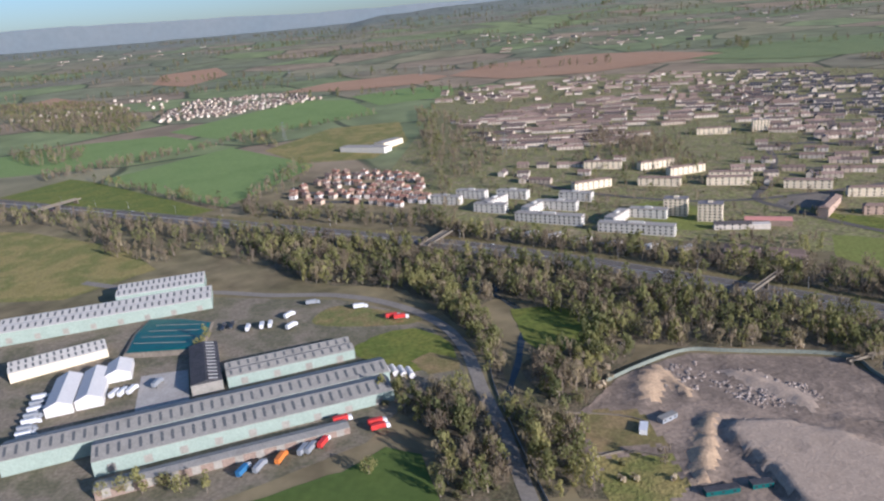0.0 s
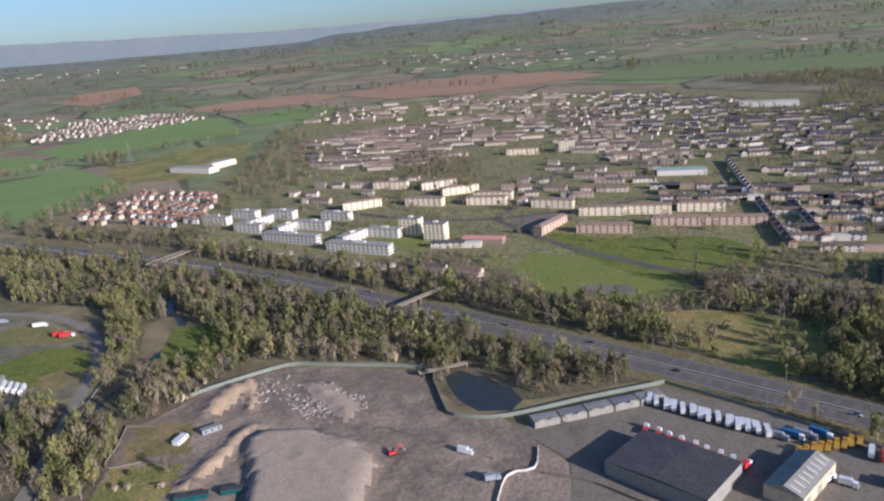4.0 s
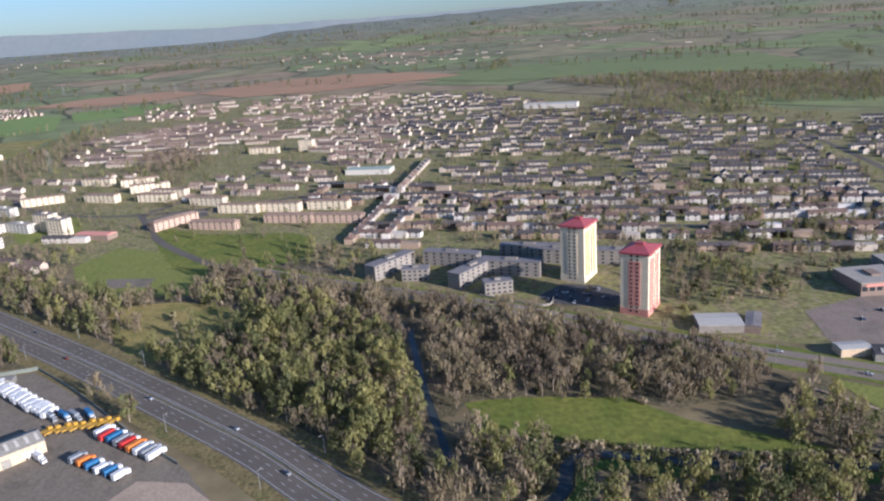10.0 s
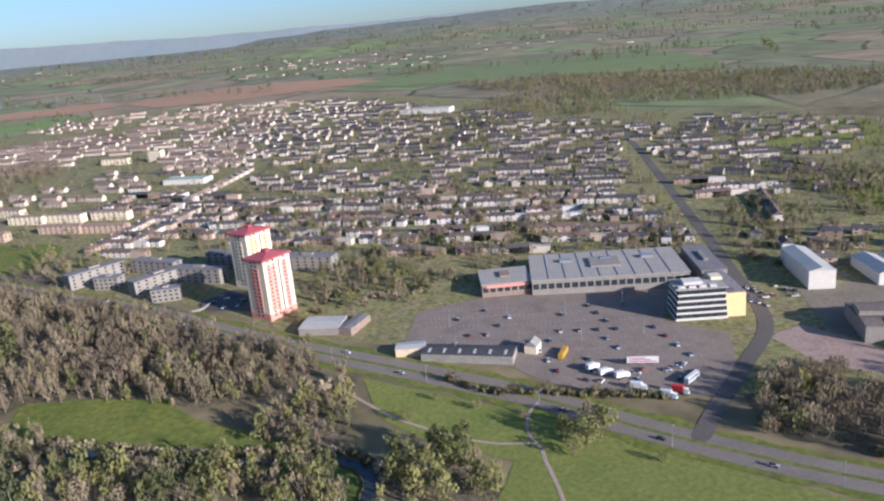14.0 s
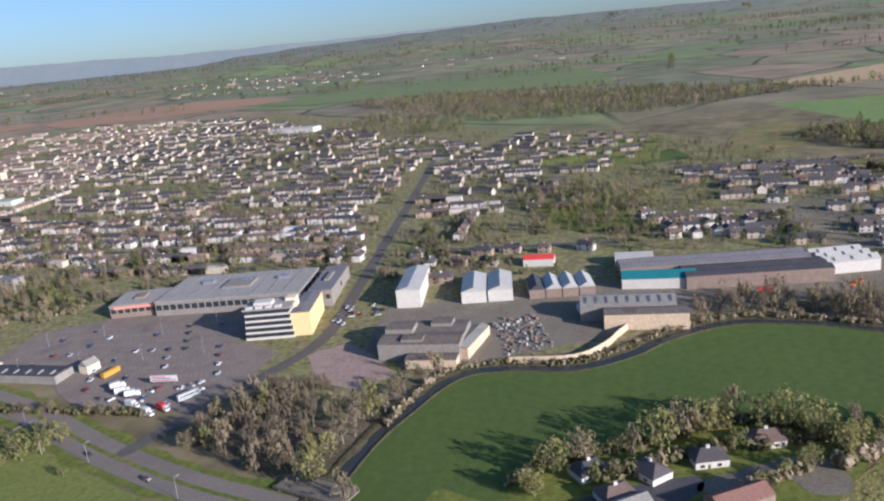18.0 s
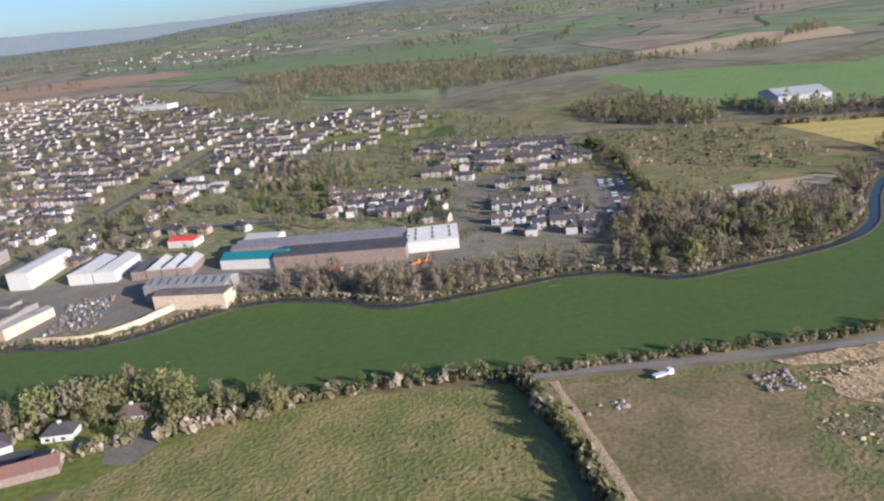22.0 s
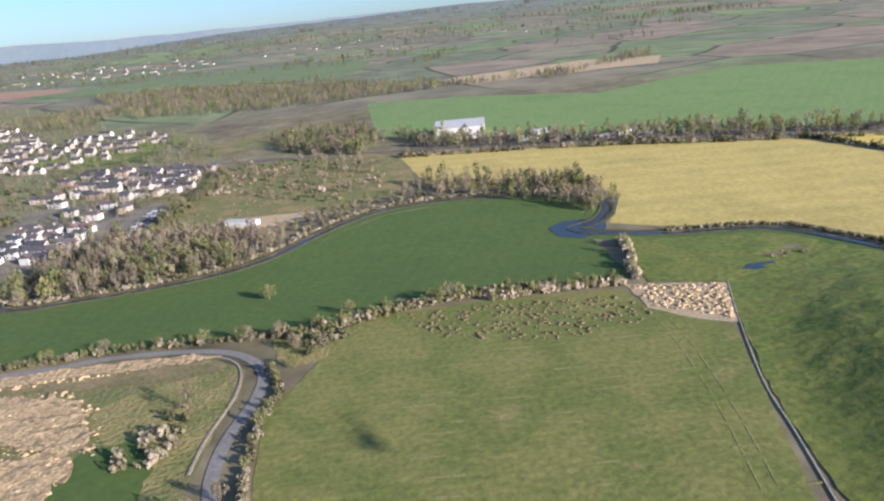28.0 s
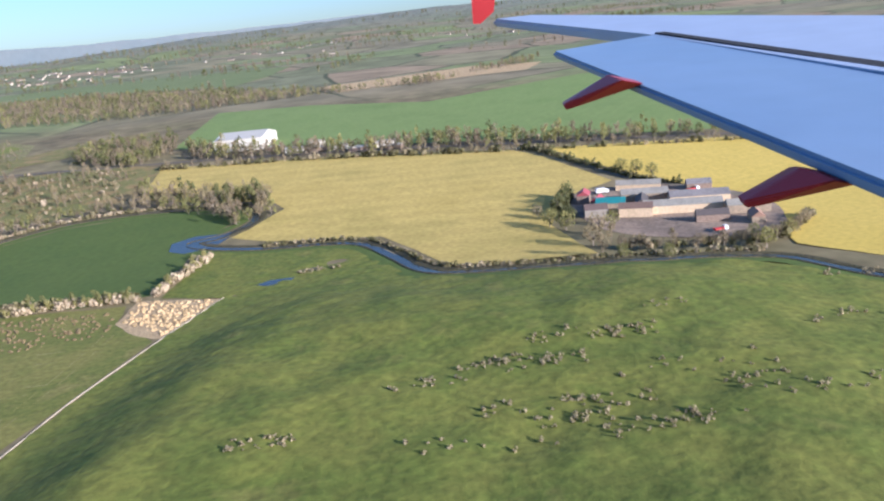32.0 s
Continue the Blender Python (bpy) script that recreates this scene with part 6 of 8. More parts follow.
def tree_shape(kind, seed, fine=1.0):
    """Quads of one tree about 11 m high: (wood, leaves), each (n, 4, 3)."""
    rng = np.random.default_rng(seed)
    wood, leaf = [], []
    if kind == "bush":
        for k in range(3):
            c = np.array([rng.uniform(-1.2, 1.2), rng.uniform(-1.2, 1.2), rng.uniform(0.8, 1.6)])
            leaf.append(leaf_quads(rng, c, int(13 * fine), 1.3, 0.55))
        wood += stick((0, 0, -0.4), (0.1, 0, 1.2), 0.12, 0.05)
        return np.array(wood), np.concatenate(leaf)
    if kind in ("broad", "dome"):
        wood += stick((0, 0, -1.0), (rng.normal(0, .3), rng.normal(0, .3), 4.5), 0.38, 0.2)
        for k in range(8):
            a = 0.8 * k + rng.uniform(0, .5)
            wood += stick((0, 0, 2.2 + .2 * k), (math.cos(a) * 3.0, math.sin(a) * 3.0, 5.0 + .4 * k), 0.15, 0.04)
        for k in range(15):
            a, u = k * 2.4 + rng.uniform(-.3, .3), (k + .5) / 15
            r = 3.5 * math.sqrt(max(.05, 1 - (2 * u - 1) ** 2)) * rng.uniform(.75, 1.1)
            c = np.array([math.cos(a) * r, math.sin(a) * r, 2.6 + 6.2 * u])
            q = leaf_quads(rng, c, int(17 * fine), rng.uniform(1.3, 2.0), 0.36 * fine ** -.3)
            mid = q.mean(1, keepdims=True)
            leaf.append(mid + (q - mid) * (np.array([0.85, 0.85, 1.15]) if kind == "broad" else np.array([0.6, 0.6, 1.5])))
        return np.array(wood), np.concatenate(leaf)
    wood += stick((0, 0, -1.0), (rng.normal(0, .2), rng.normal(0, .2), 6.5), 0.30, 0.12)
    if kind == "bare":
        for k in range(7):
            a, h = rng.uniform(0, 6.28), rng.uniform(2.5, 6)
            tip = (math.cos(a) * rng.uniform(1, 2.6), math.sin(a) * rng.uniform(1, 2.6), h + rng.uniform(2.5, 5))
            wood += stick((0, 0, h), tip, 0.11, 0.03)
        for k in range(6):
            z = 2.6 + 6.6 * (k + rng.random()) / 6
            c = np.array([rng.normal(0, 1.3), rng.normal(0, 1.3), z])
            q = leaf_quads(rng, c, int(20 * fine), 1.8, 0.42 * fine ** -.3)
            mid = q.mean(1, keepdims=True)
            leaf.append(mid + (q - mid) * np.array([0.5, 0.5, 1.8]))
        return np.array(wood), np.concatenate(leaf)
    tall = 1.35 if kind == "poplar" else 1.0
    for k in range(5):
        a, h = rng.uniform(0, 6.28), rng.uniform(2.5, 5)
        wood += stick((0, 0, h), (math.cos(a) * 2.2, math.sin(a) * 2.2, h + 2.6), 0.12, 0.04)
    for k in range(8):
        a, z = rng.uniform(0, 6.28), 2.0 + 7.2 * (k + rng.random()) / 8
        r = rng.uniform(1.2, 3.3) * max(0.15, 1.0 - ((z - 4.4) / 5.6) ** 2)
        c = np.array([math.cos(a) * r, math.sin(a) * r, z * tall])
        q = leaf_quads(rng, c, int(23 * fine), rng.uniform(1.4, 2.1), 0.46 * fine ** -.3)
        mid = q.mean(1, keepdims=True)
        leaf.append(mid + (q - mid) * np.array([0.75, 0.75, 1.25]))
    return np.array(wood), np.concatenate(leaf)


def quads_mesh(name, quads, mats, index, tone):
    """One mesh from an (n, 4, 3) array of quads."""
    n = len(quads)
    me = bpy.data.meshes.new(name)
    me.vertices.add(n * 4), me.loops.add(n * 4), me.polygons.add(n)
    me.vertices.foreach_set("co", quads.astype(np.float32).ravel())
    me.loops.foreach_set("vertex_index", np.arange(n * 4, dtype=np.int32))
    me.polygons.foreach_set("loop_start", np.arange(0, n * 4, 4, dtype=np.int32))
    me.polygons.foreach_set("material_index", index.astype(np.int32))
    for k in mats:
        me.materials.append(k)
    me.attributes.new("tone", "FLOAT", "FACE").data.foreach_set("value", tone.astype(np.float32))
    me.update(calc_edges=True)
    return me


M_BARK = surf("grey_brown_bark", [(.18, .145, .105), (.27, .225, .17)], 0.5, 2.0, gain=0.25)
M_LEAF = pick("spring_leaves", [(.108, .118, .042), (.188, .19, .062), (.262, .25, .08), (.35, .32, .105)], 0.85, 0.9, 0.16, by="tone", thin=0.48)
M_TWIG = pick("budding_twigs", [(.15, .118, .072), (.225, .178, .108), (.26, .215, .108), (.33, .265, .16)], 0.9, 0.9, 0.16, by="tone", thin=0.35)
M_OLIVE = pick("olive_scrub_leaves", [(.095, .098, .036), (.19, .17, .065), (.54, .44, .29)], 0.85, 0.9, 0.3, by="tone", thin=0.4)
SHAPES = {(k, f): [tree_shape(k, 10 * i + len(k), f) for i in range(6)] for k in ("round", "bare", "poplar", "bush", "broad", "dome") for f in (1.0, 0.5, 0.25)}
LEAF_OF = {"round": M_LEAF, "poplar": M_LEAF, "bare": M_TWIG, "bush": M_OLIVE, "broad": M_LEAF, "dome": M_TWIG}
MIX = {"green": [("round", .32), ("poplar", .30), ("broad", .10), ("bare", .20), ("dome", .08)], "brown": [("bare", .74), ("dome", .12), ("round", .08), ("bush", .06)],
       "mix": [("bare", .36), ("dome", .1), ("round", .3), ("broad", .08), ("poplar", .04), ("bush", .12)], "scrub": [("bush", .8), ("bare", .2)]}



AV_PTS = {}
for line, gap in ((MOTORWAY, 18), (LANE_W, 6), (TOWN_ROAD, 10), (river, 7.5), (stream, 6), (LANE_E, 5), (BURN, 7)):
    for px, py in rounded(line, False, 4):
        AV_PTS.setdefault((int(px // 25), int(py // 25)), []).append((px, py, gap))


for px, py in ((258, 372), (268, 352), (280, 343), (276, 362), (252, 360), (262, 380)):
    AV_PTS.setdefault((int(px // 25), int(py // 25)), []).append((px, py, 13))


CLEARINGS = [[(390, 432), (429, 437), (476, 411), (497, 378), (461, 345), (419, 366)], [(306, 548), (336, 600), (394, 570), (446, 508), (440, 450), (375, 460), (334, 488)],
             [(352, 657), (417, 618), (504, 592), (515, 535), (460, 500), (406, 523)]]


def clear(x, y):
    if any(inside_line(x, y, line) for line in CLEARINGS) and noise.noise((x / 9, y / 9, 31)) < .38:
        return False
    cx, cy = int(x // 25), int(y // 25)
    return not any((x - a) ** 2 + (y - b) ** 2 < g * g for i in (-1, 0, 1) for j in (-1, 0, 1) for a, b, g in AV_PTS.get((cx + i, cy + j), ()))


SLIM = np.array([[0.92], [0.92], [1.12]])  # crowns crowd and draw each other up


def join_trees(name, spots, label, category):
    """spots: (x, y, kind, size, tone, fine). One object of kind stuff."""
    rng = np.random.default_rng(len(spots))
    out, idx, ton = [], [], []
    mats = [M_BARK, M_LEAF, M_TWIG, M_OLIVE]
    for x, y, kind, size, tone, fine in spots:
        w, l = SHAPES[kind, fine][rng.integers(6)]
        a = rng.uniform(0, 6.28)
        rot = np.array([[math.cos(a), -math.sin(a), 0], [math.sin(a), math.cos(a), 0], [0, 0, 1]]) * size * SLIM
        at = np.array([x, y, height(x, y)])
        leaf = mats.index(LEAF_OF[kind])
        for q, m in ((w, 0), (l, leaf)):
            out.append(q @ rot.T + at)
            idx.append(np.full(len(q), m))
            ton.append(np.clip(tone + rng.normal(0, .045, len(q)), 0, 1))
    ob = new(name, quads_mesh(name, np.concatenate(out), mats, np.concatenate(idx), np.concatenate(ton)))
    return tagged(ob, label, category, kind="stuff")


LABEL = {"green": "wood of fresh green spring trees", "brown": "wood of bare brown trees with budding twigs", "mix": "mixed wood of bare and budding trees", "scrub": "low olive scrub and brambles"}


FLOORS = []


def grow_woods():
    rng = random.Random(5)
    boxes = [(min(p[0] for p in w[2]), max(p[0] for p in w[2]), min(p[1] for p in w[2]), max(p[1] for p in w[2])) for w in WOODS]

    def taken(i, x, y):
        """Another wood that comes before this one holds the spot."""
        return any((j < i if (WOODS[j][0] == 'green') == (WOODS[i][0] == 'green') else WOODS[j][0] == 'green') and b[0] < x < b[1] and b[2] < y < b[3] and inside_line(x, y, WOODS[j][2]) for j, b in enumerate(boxes))

    for number, (kind, dens, pts) in enumerate(WOODS):
        x0, x1, y0, y1 = min(p[0] for p in pts), max(p[0] for p in pts), min(p[1] for p in pts), max(p[1] for p in pts)
        mid = (y0 + y1) / 2
        far = mid > 430
        big = 1.0 if kind == 'scrub' or dens < .5 else 1.32
        gap = (7.6 if far else 7.2) / math.sqrt(dens) * (1.45 if mid > 620 else 1.15 if big > 1 else 1.0)
        spots, row = [], 0
        y = y0
        while y < y1:
            x = x0 + (row % 2) * gap / 2
            while x < x1:
                px, py = x + rng.uniform(-.45, .45) * gap, y + rng.uniform(-.45, .45) * gap
                if inside_line(px, py, pts) and clear(px, py) and not taken(number, px, py):
                    r, k = rng.random(), None
                    blend = noise.noise((px / 45, py / 45, 9)) * 0.7
                    for k, share in MIX[kind]:
                        r -= share * (1 + blend if k in ("bare",) else 1 - blend)
                        if r < 0:
                            break
                    size = (rng.uniform(.65, 1.15) + .3 * noise.noise((px / 38, py / 38, 4))) * (1.25 if mid > 620 else big) * (rng.uniform(.8, 1.6) if k == "bush" else 1.0)
                    tone = min(1, max(0, (0.6 if kind == "green" else 0.32 if mid > 620 else 0.5) + 0.75 * noise.noise((px / 34, py / 34, 2)) + rng.uniform(-.3, .3)))
                    spots.append((px, py, k, size, tone, (0.25 if mid > 800 else 0.5) if far else 1.0))
                x += gap
            y, row = y + gap * 0.87, row + 1
        if mid < 620:
            patch("wood_floor", pts, M_LITTER, 0.05 + 0.003 * (len(FLOORS) % 20), 30, "brown leaf litter under the trees", "woodland floor", curved=True, wobble=4)
            FLOORS.append(kind)
        if spots:
            join_trees("woodland", spots, LABEL[kind], "woodland")


def hedge(line, size, step, label, kinds=("bush", "bush", "round"), tone=0.5, name="hedge"):
    """A ragged row of bushes and low trees along a line."""
    rng = random.Random(int(line[0][0]) + 7)
    spots = []
    for x, y in rounded(line, False, step):
        k = rng.choice(kinds)
        s = size * rng.uniform(.65, 1.3) * (1.0 if k == "bush" else 0.42)
        spots.append((x + rng.uniform(-1, 1), y + rng.uniform(-1, 1), k, s, min(1, max(0, tone + rng.uniform(-.3, .3))), 1.0))
    join_trees(name, spots, label, "hedge")



# ---- vehicles, posts, walls and loose things ----
M_CAR = pick("car_paint", [(.05, .05, .055), (.55, .55, .55), (.30, .30, .31), (.04, .06, .12), (.60, .60, .58), (.16, .02, .02), (.10, .10, .11), (.45, .46, .48)], 0.3, 0.5, 0.05)
M_STEEL = surf("painted_steel", [(.20, .20, .19), (.26, .26, .25)], 0.4, 1.5, rough=0.5, gain=0.1)
PAINT = {"white": (.70, .69, .66), "red": (.50, .045, .035), "blue": (.06, .16, .32), "yellow": (.50, .30, .03), "orange": (.60, .20, .03), "grey": (.28, .29, .30), "dark": (.06, .06, .065)}
PAINTS = {k: surf(k + "_vehicle_paint", [c, tuple(v * .86 for v in c)], 0.3, 1.5, rough=0.4, gain=0.1) for k, c in PAINT.items()}


def wheel_mesh(r=0.42, w=0.25):
    bm = bmesh.new()
    bmesh.ops.create_cone(bm, cap_ends=True, segments=10, radius1=r, radius2=r, depth=w, matrix=Matrix.Rotation(math.pi / 2, 4, "X"))
    me = bpy.data.meshes.new("wheel")
    bm.to_mesh(me)
    bm.free()
    me.materials.append(M_RUBBER)
    return me


WHEEL, BIGWHEEL = wheel_mesh(), wheel_mesh(0.52, 0.35)


def side_profile(bm, pts, half):
    """A body from its side outline (x, z), that wide on each side, drawn in a little at the top."""
    top = max(z for x, z in pts)
    rows = [[bm.verts.new((x, s * half * (1 - 0.12 * (z / top) ** 2), z)) for x, z in pts] for s in (-1, 1)]
    bm.faces.new(rows[0]), bm.faces.new(rows[1][::-1])
    for i in range(len(pts)):
        j = (i + 1) % len(pts)
        bm.faces.new((rows[0][j], rows[0][i], rows[1][i], rows[1][j]))


def make_car():
    t = thing("car", "parked saloon car with dark windows", "car", "parked and passing cars")
    part("body", shape(side_profile, [(-2.1, .3), (2.1, .3), (2.15, .7), (1.9, .85), (.9, .95), (-1.7, .95), (-2.1, .8)], .88), M_CAR, t)
    part("window_glass", shape(side_profile, [(1.0, .94), (.35, 1.42), (-1.0, 1.44), (-1.75, .94)], .80), M_GLASS, t)
    part("roof", shape(slab, -.95, .3, -.66, .66, 1.42, 1.48), M_CAR, t)
    for x in (-1.3, 1.35):
        for y in (-.8, .8):
            w = new("wheel", WHEEL)
            w.parent, w.location = t, (x, y, .4)
    return t


def make_lorry(colour, L=11.0, flat=False):
    t = thing("lorry", f"{colour} lorry with a {'low flat' if flat else 'tall box'} trailer parked in a yard", "lorry", "parked lorries")
    p = PAINTS[colour]
    part("cargo_box", shape(slab, -L / 2, L / 2 - 2.6, -1.25, 1.25, 1.2, 1.9 if flat else 4.0), p, t)
    part("chassis", shape(slab, -L / 2, L / 2 - .2, -.5, .5, .75, 1.15), M_STEEL, t)
    cab = part("cab", shape(side_profile, [(L / 2 - 2.3, .6), (L / 2, .6), (L / 2, 1.9), (L / 2 - .25, 2.9), (L / 2 - 2.3, 3.1)], 1.2), PAINTS["white"] if colour in ("red", "blue") else p, t)
    part("windscreen", shape(slab, L / 2 - .12, L / 2 - .02 + .06, -1.0, 1.0, 1.8, 2.6), M_GLASS, cab)
    for x in (-L / 2 + 1.6, L / 2 - 1.2):
        for y in (-1.0, 1.0):
            w = new("wheel", BIGWHEEL)
            w.parent, w.location = t, (x, y, .52)
    return t


CAR = make_car()
place(CAR, 1.0, 1.0, 0)
CARS = []


def car(x, y, a, lift=0.28):
    m = pose(x, y, height(x, y) + lift, 0, 0, a)
    if not CARS:
        CAR.matrix_basis = m
    else:
        copy_thing(CAR, m)
    CARS.append((x, y))


def make_far_car():
    t = thing("car", "parked car on a far car park", "car", "parked and passing cars")
    part("body", shape(side_profile, [(-2.1, .12), (2.1, .12), (2.15, .7), (1.9, .85), (.9, .95), (-1.7, .95), (-2.1, .8)], .88), M_CAR, t)
    part("window_glass", shape(side_profile, [(1.0, .94), (.35, 1.42), (-1.0, 1.44), (-1.75, .94)], .80), M_GLASS, t)
    part("roof", shape(slab, -.95, .3, -.66, .66, 1.42, 1.48), M_CAR, t)
    return t


FAR_CAR = make_far_car()
FAR_CARS = []


def far_car(x, y, a, lift=0.3):
    m = pose(x, y, height(x, y) + lift, 0, 0, a)
    if FAR_CARS:
        copy_thing(FAR_CAR, m)
    else:
        FAR_CAR.matrix_basis = m
    FAR_CARS.append((x, y))


LORRIES = {}


def lorry(colour, x, y, a, flat=False, L=11.0, lift=0.22):
    m = pose(x, y, height(x, y) + lift, 0, 0, a)
    if (colour, flat, L) in LORRIES:
        copy_thing(LORRIES[colour, flat, L], m)
    else:
        LORRIES[colour, flat, L] = make_lorry(colour, L, flat)
        LORRIES[colour, flat, L].matrix_basis = m


def file_of(a, b, n, colours, turn, flat=False, L=11.0, seed=1):
    rng = random.Random(seed)
    for k in range(n):
        u = k / max(1, n - 1)
        lorry(colours[k % len(colours)], a[0] + (b[0] - a[0]) * u + rng.uniform(-.6, .6), a[1] + (b[1] - a[1]) * u + rng.uniform(-.6, .6), turn + rng.uniform(-5, 5), flat, L)


file_of((356, 328), (402, 287), 14, ["white"], 70, False, 11.0, 2)
file_of((345, 300), (376, 266), 8, ["red"], 60, True, 8.0, 3)
file_of((408, 268), (440, 272), 9, ["yellow"], 55, True, 9.0, 4)
file_of((405, 282), (426, 280), 4, ["grey", "blue"], -48, False, 11.0, 5)
file_of((440, 262), (474, 236), 9, ["white", "red", "blue", "grey", "red", "orange", "white", "grey", "white"], 55, False, 11.0, 6)
file_of((436, 240), (462, 222), 6, ["grey", "orange", "blue", "white", "blue", "white"], 52, False, 9.0, 7)
file_of((366, 320), (398, 292), 8, ["white"], 70, False, 9.0, 18)
for x, y, a, c in ((411, 247, 30, "white"), (417, 242, -40, "white"), (380, 262, 40, "red"), (251, 296, -30, "white"), (262, 272, 10, "grey")):
    lorry(c, x, y, a, False, 8.0)
for x, y, a, c in ((-111, 328, 70, "blue"), (-103, 330, 72, "grey"), (-93, 336, 75, "orange"), (-82, 342, 70, "grey"), (-78, 343, 70, "grey"), (-72, 347, 70, "red"), (-64, 368, 20, "red"), (-44, 362, 20, "red"),
                    (-42, 357, 20, "red"), (-132, 341, 14, "red"), (-120, 344, 14, "yellow"), (-148, 504, 96, "white"), (-138, 506, 96, "white"), (-132, 507, 96, "white"), (-66, 526, 8, "white"), (-40, 503, 8, "red"),
                    (-34, 500, 8, "red"), (-105, 542, 10, "grey"), (-168, 510, 96, "dark"), (-162, 512, 96, "dark"), (-120, 521, 60, "white"), (-115, 501, 60, "white"), (-214, 421, 80, "white"), (-209, 422, 80, "white"), (-204, 424, 80, "white"), (-190, 430, 80, "grey")):
    lorry(c, x, y, a, c in ("dark",))
file_of((-262, 424), (-250, 380), 7, ["white", "grey"], 18, False, 11.0, 9)
lorry("red", 1313, 249, -8)
lorry("white", 1454, 65, 17, True, 9.0)
lorry("orange", 1363, 243, 40, True, 8.0)
lorry("red", 2150, 88, 10, True, 8.0)
lorry("red", 2176, 184, 10, True, 8.0)
lorry("white", 2120, 205, 10, False, 9.0)
for k in range(4):
    t = thing("silo", "pale horizontal storage tank beside the shed", "silo", "row of storage tanks")
    bm = bmesh.new()
    bmesh.ops.create_cone(bm, cap_ends=True, segments=14, radius1=2, radius2=2, depth=11, matrix=Matrix.Translation((0, 0, 2.5)) @ Matrix.Rotation(math.pi / 2, 4, "Y"))
    part("tank", bm, M_TENT, t)
    part("cradle", shape(slab, -4, 4, -1, 1, -.2, 1.0), M_STEEL, t)
    place(t, -42 + k * 5.2, 421 - k * 2.4, 108)

# car parks and streets
rng = random.Random(12)
for r in range(9):
    for k in range(15):
        if rng.random() < .38:
            u, v = 858 + k * 10.6 + r * 2.2, 322 - r * 12.5 - k * 1.6
            if inside_line(u, v, [(842, 285), (852, 325), (985, 318), (985, 270), (996, 225), (920, 222), (892, 245)]):
                far_car(u, v, 82 + rng.choice((0, 180)))
for k in range(16):
    far_car(695 + rng.uniform(0, 45), 372 + rng.uniform(0, 28), rng.choice((-24, 66)))
for k in range(18):
    far_car(1046 + rng.uniform(0, 36), 290 + rng.uniform(-12, 20), rng.choice((-10, 80)))
for k in range(16):
    far_car(925 + rng.uniform(0, 60), 205 + rng.uniform(-14, 16), rng.choice((-40, 50)))
def along(line, spot):
    i = int(spot * (len(line) - 2))
    a, b = line[i], line[i + 1]
    return a[0], a[1], math.degrees(math.atan2(b[1] - a[1], b[0] - a[0]))
for k in range(26):
    x, y, a = along(MOTORWAY, 0.18 + 0.62 * k / 26 + rng.uniform(-.008, .008))
    side = rng.choice((-10.6, -7, -3.6, 3.6, 7, 10.6))
    car(x + side * math.sin(radians(a)), y - side * math.cos(radians(a)), a, 0.34)
for k in range(12):
    x, y, a = along(TOWN_ROAD, 0.15 + 0.6 * k / 12)
    side = rng.choice((-5, 5))
    car(x + side * math.sin(radians(a)), y - side * math.cos(radians(a)), a, 0.34)
patch("storage_lot", [(1494, 262), (1514, 262), (1546, 379), (1520, 392)], M_CONC, 0.24, 10, "pale hardstanding of a car storage lot", "yard")
for r in range(3):
    for k in range(16):
        u = (k + .5) / 16
        if rng.random() < .85:
            far_car(1499 + 26 * u + 7.2 * r, 266 + 118 * u - 2.0 * r, -16 + rng.choice((0, 180)), 0.4)
# the sales lot between the car park and the road
for x, y, a, c in ((939, 219, 20, "white"), (946, 214, 15, "white"), (950, 201, -30, "white"), (961, 190, -38, "white"), (968, 193, -38, "red"), (934, 226, 30, "white")):
    lorry(c, x, y, a, False, 8.0)
shed(908, 255, 62, 9, 7, 4.6, 1, "narrow pale gabled kiosk beside the car park", M_CREAM, M_SHEET, 0, "kiosk", 3.0)
t = thing("storage_container", "bright yellow steel container in the car park", "container")
part("box", shape(slab, -6, 6, -1.3, 1.3, 0, 2.9), PAINTS["yellow"], t)
for k in range(11):
    part("rib", shape(slab, -5.6 + k * 1.1, -5.4 + k * 1.1, -1.36, 1.36, .1, 2.8), PAINTS["yellow"], t)
place(t, 923, 246, 62, height(923, 246) + .2)
t = thing("sales_banner", "wide white sign panel on posts beside the lot", "sign")
part("panel", shape(slab, -8, 8, -.12, .12, 2.0, 5.6), M_TENT, t)
for k in range(3):
    part("post", shape(slab, -6 + 6 * k - .12, -6 + 6 * k + .12, .1, .3, -.5, 5.6), M_STEEL, t)
for k in range(3):
    part("stripe", shape(slab, -7, 7 - 3 * k, -.17, -.12, 2.5 + k, 3.0 + k), PAINTS["blue" if k % 2 else "red"], t)
place(t, 960, 224, -12)
t = thing("coach", "white and pale teal coach parked by the junction", "coach")
body = part("body", shape(side_profile, [(-6, .5), (6, .5), (6.1, 1.6), (5.8, 3.3), (-6, 3.4)], 1.25), M_TENT, t)
part("side_stripe", shape(slab, -5.6, 5.4, -1.3, 1.3, 1.0, 1.5), M_TEAL, t)
part("window_band", shape(slab, -5.4, 5.2, -1.24, 1.24, 2.0, 2.8), M_GLASS, t)
for x in (-3.8, 3.8):
    for y in (-1.0, 1.0):
        w = new("wheel", BIGWHEEL)
        w.parent, w.location = t, (x, y, .52)
place(t, 978, 204, 42, height(978, 204) + .25)


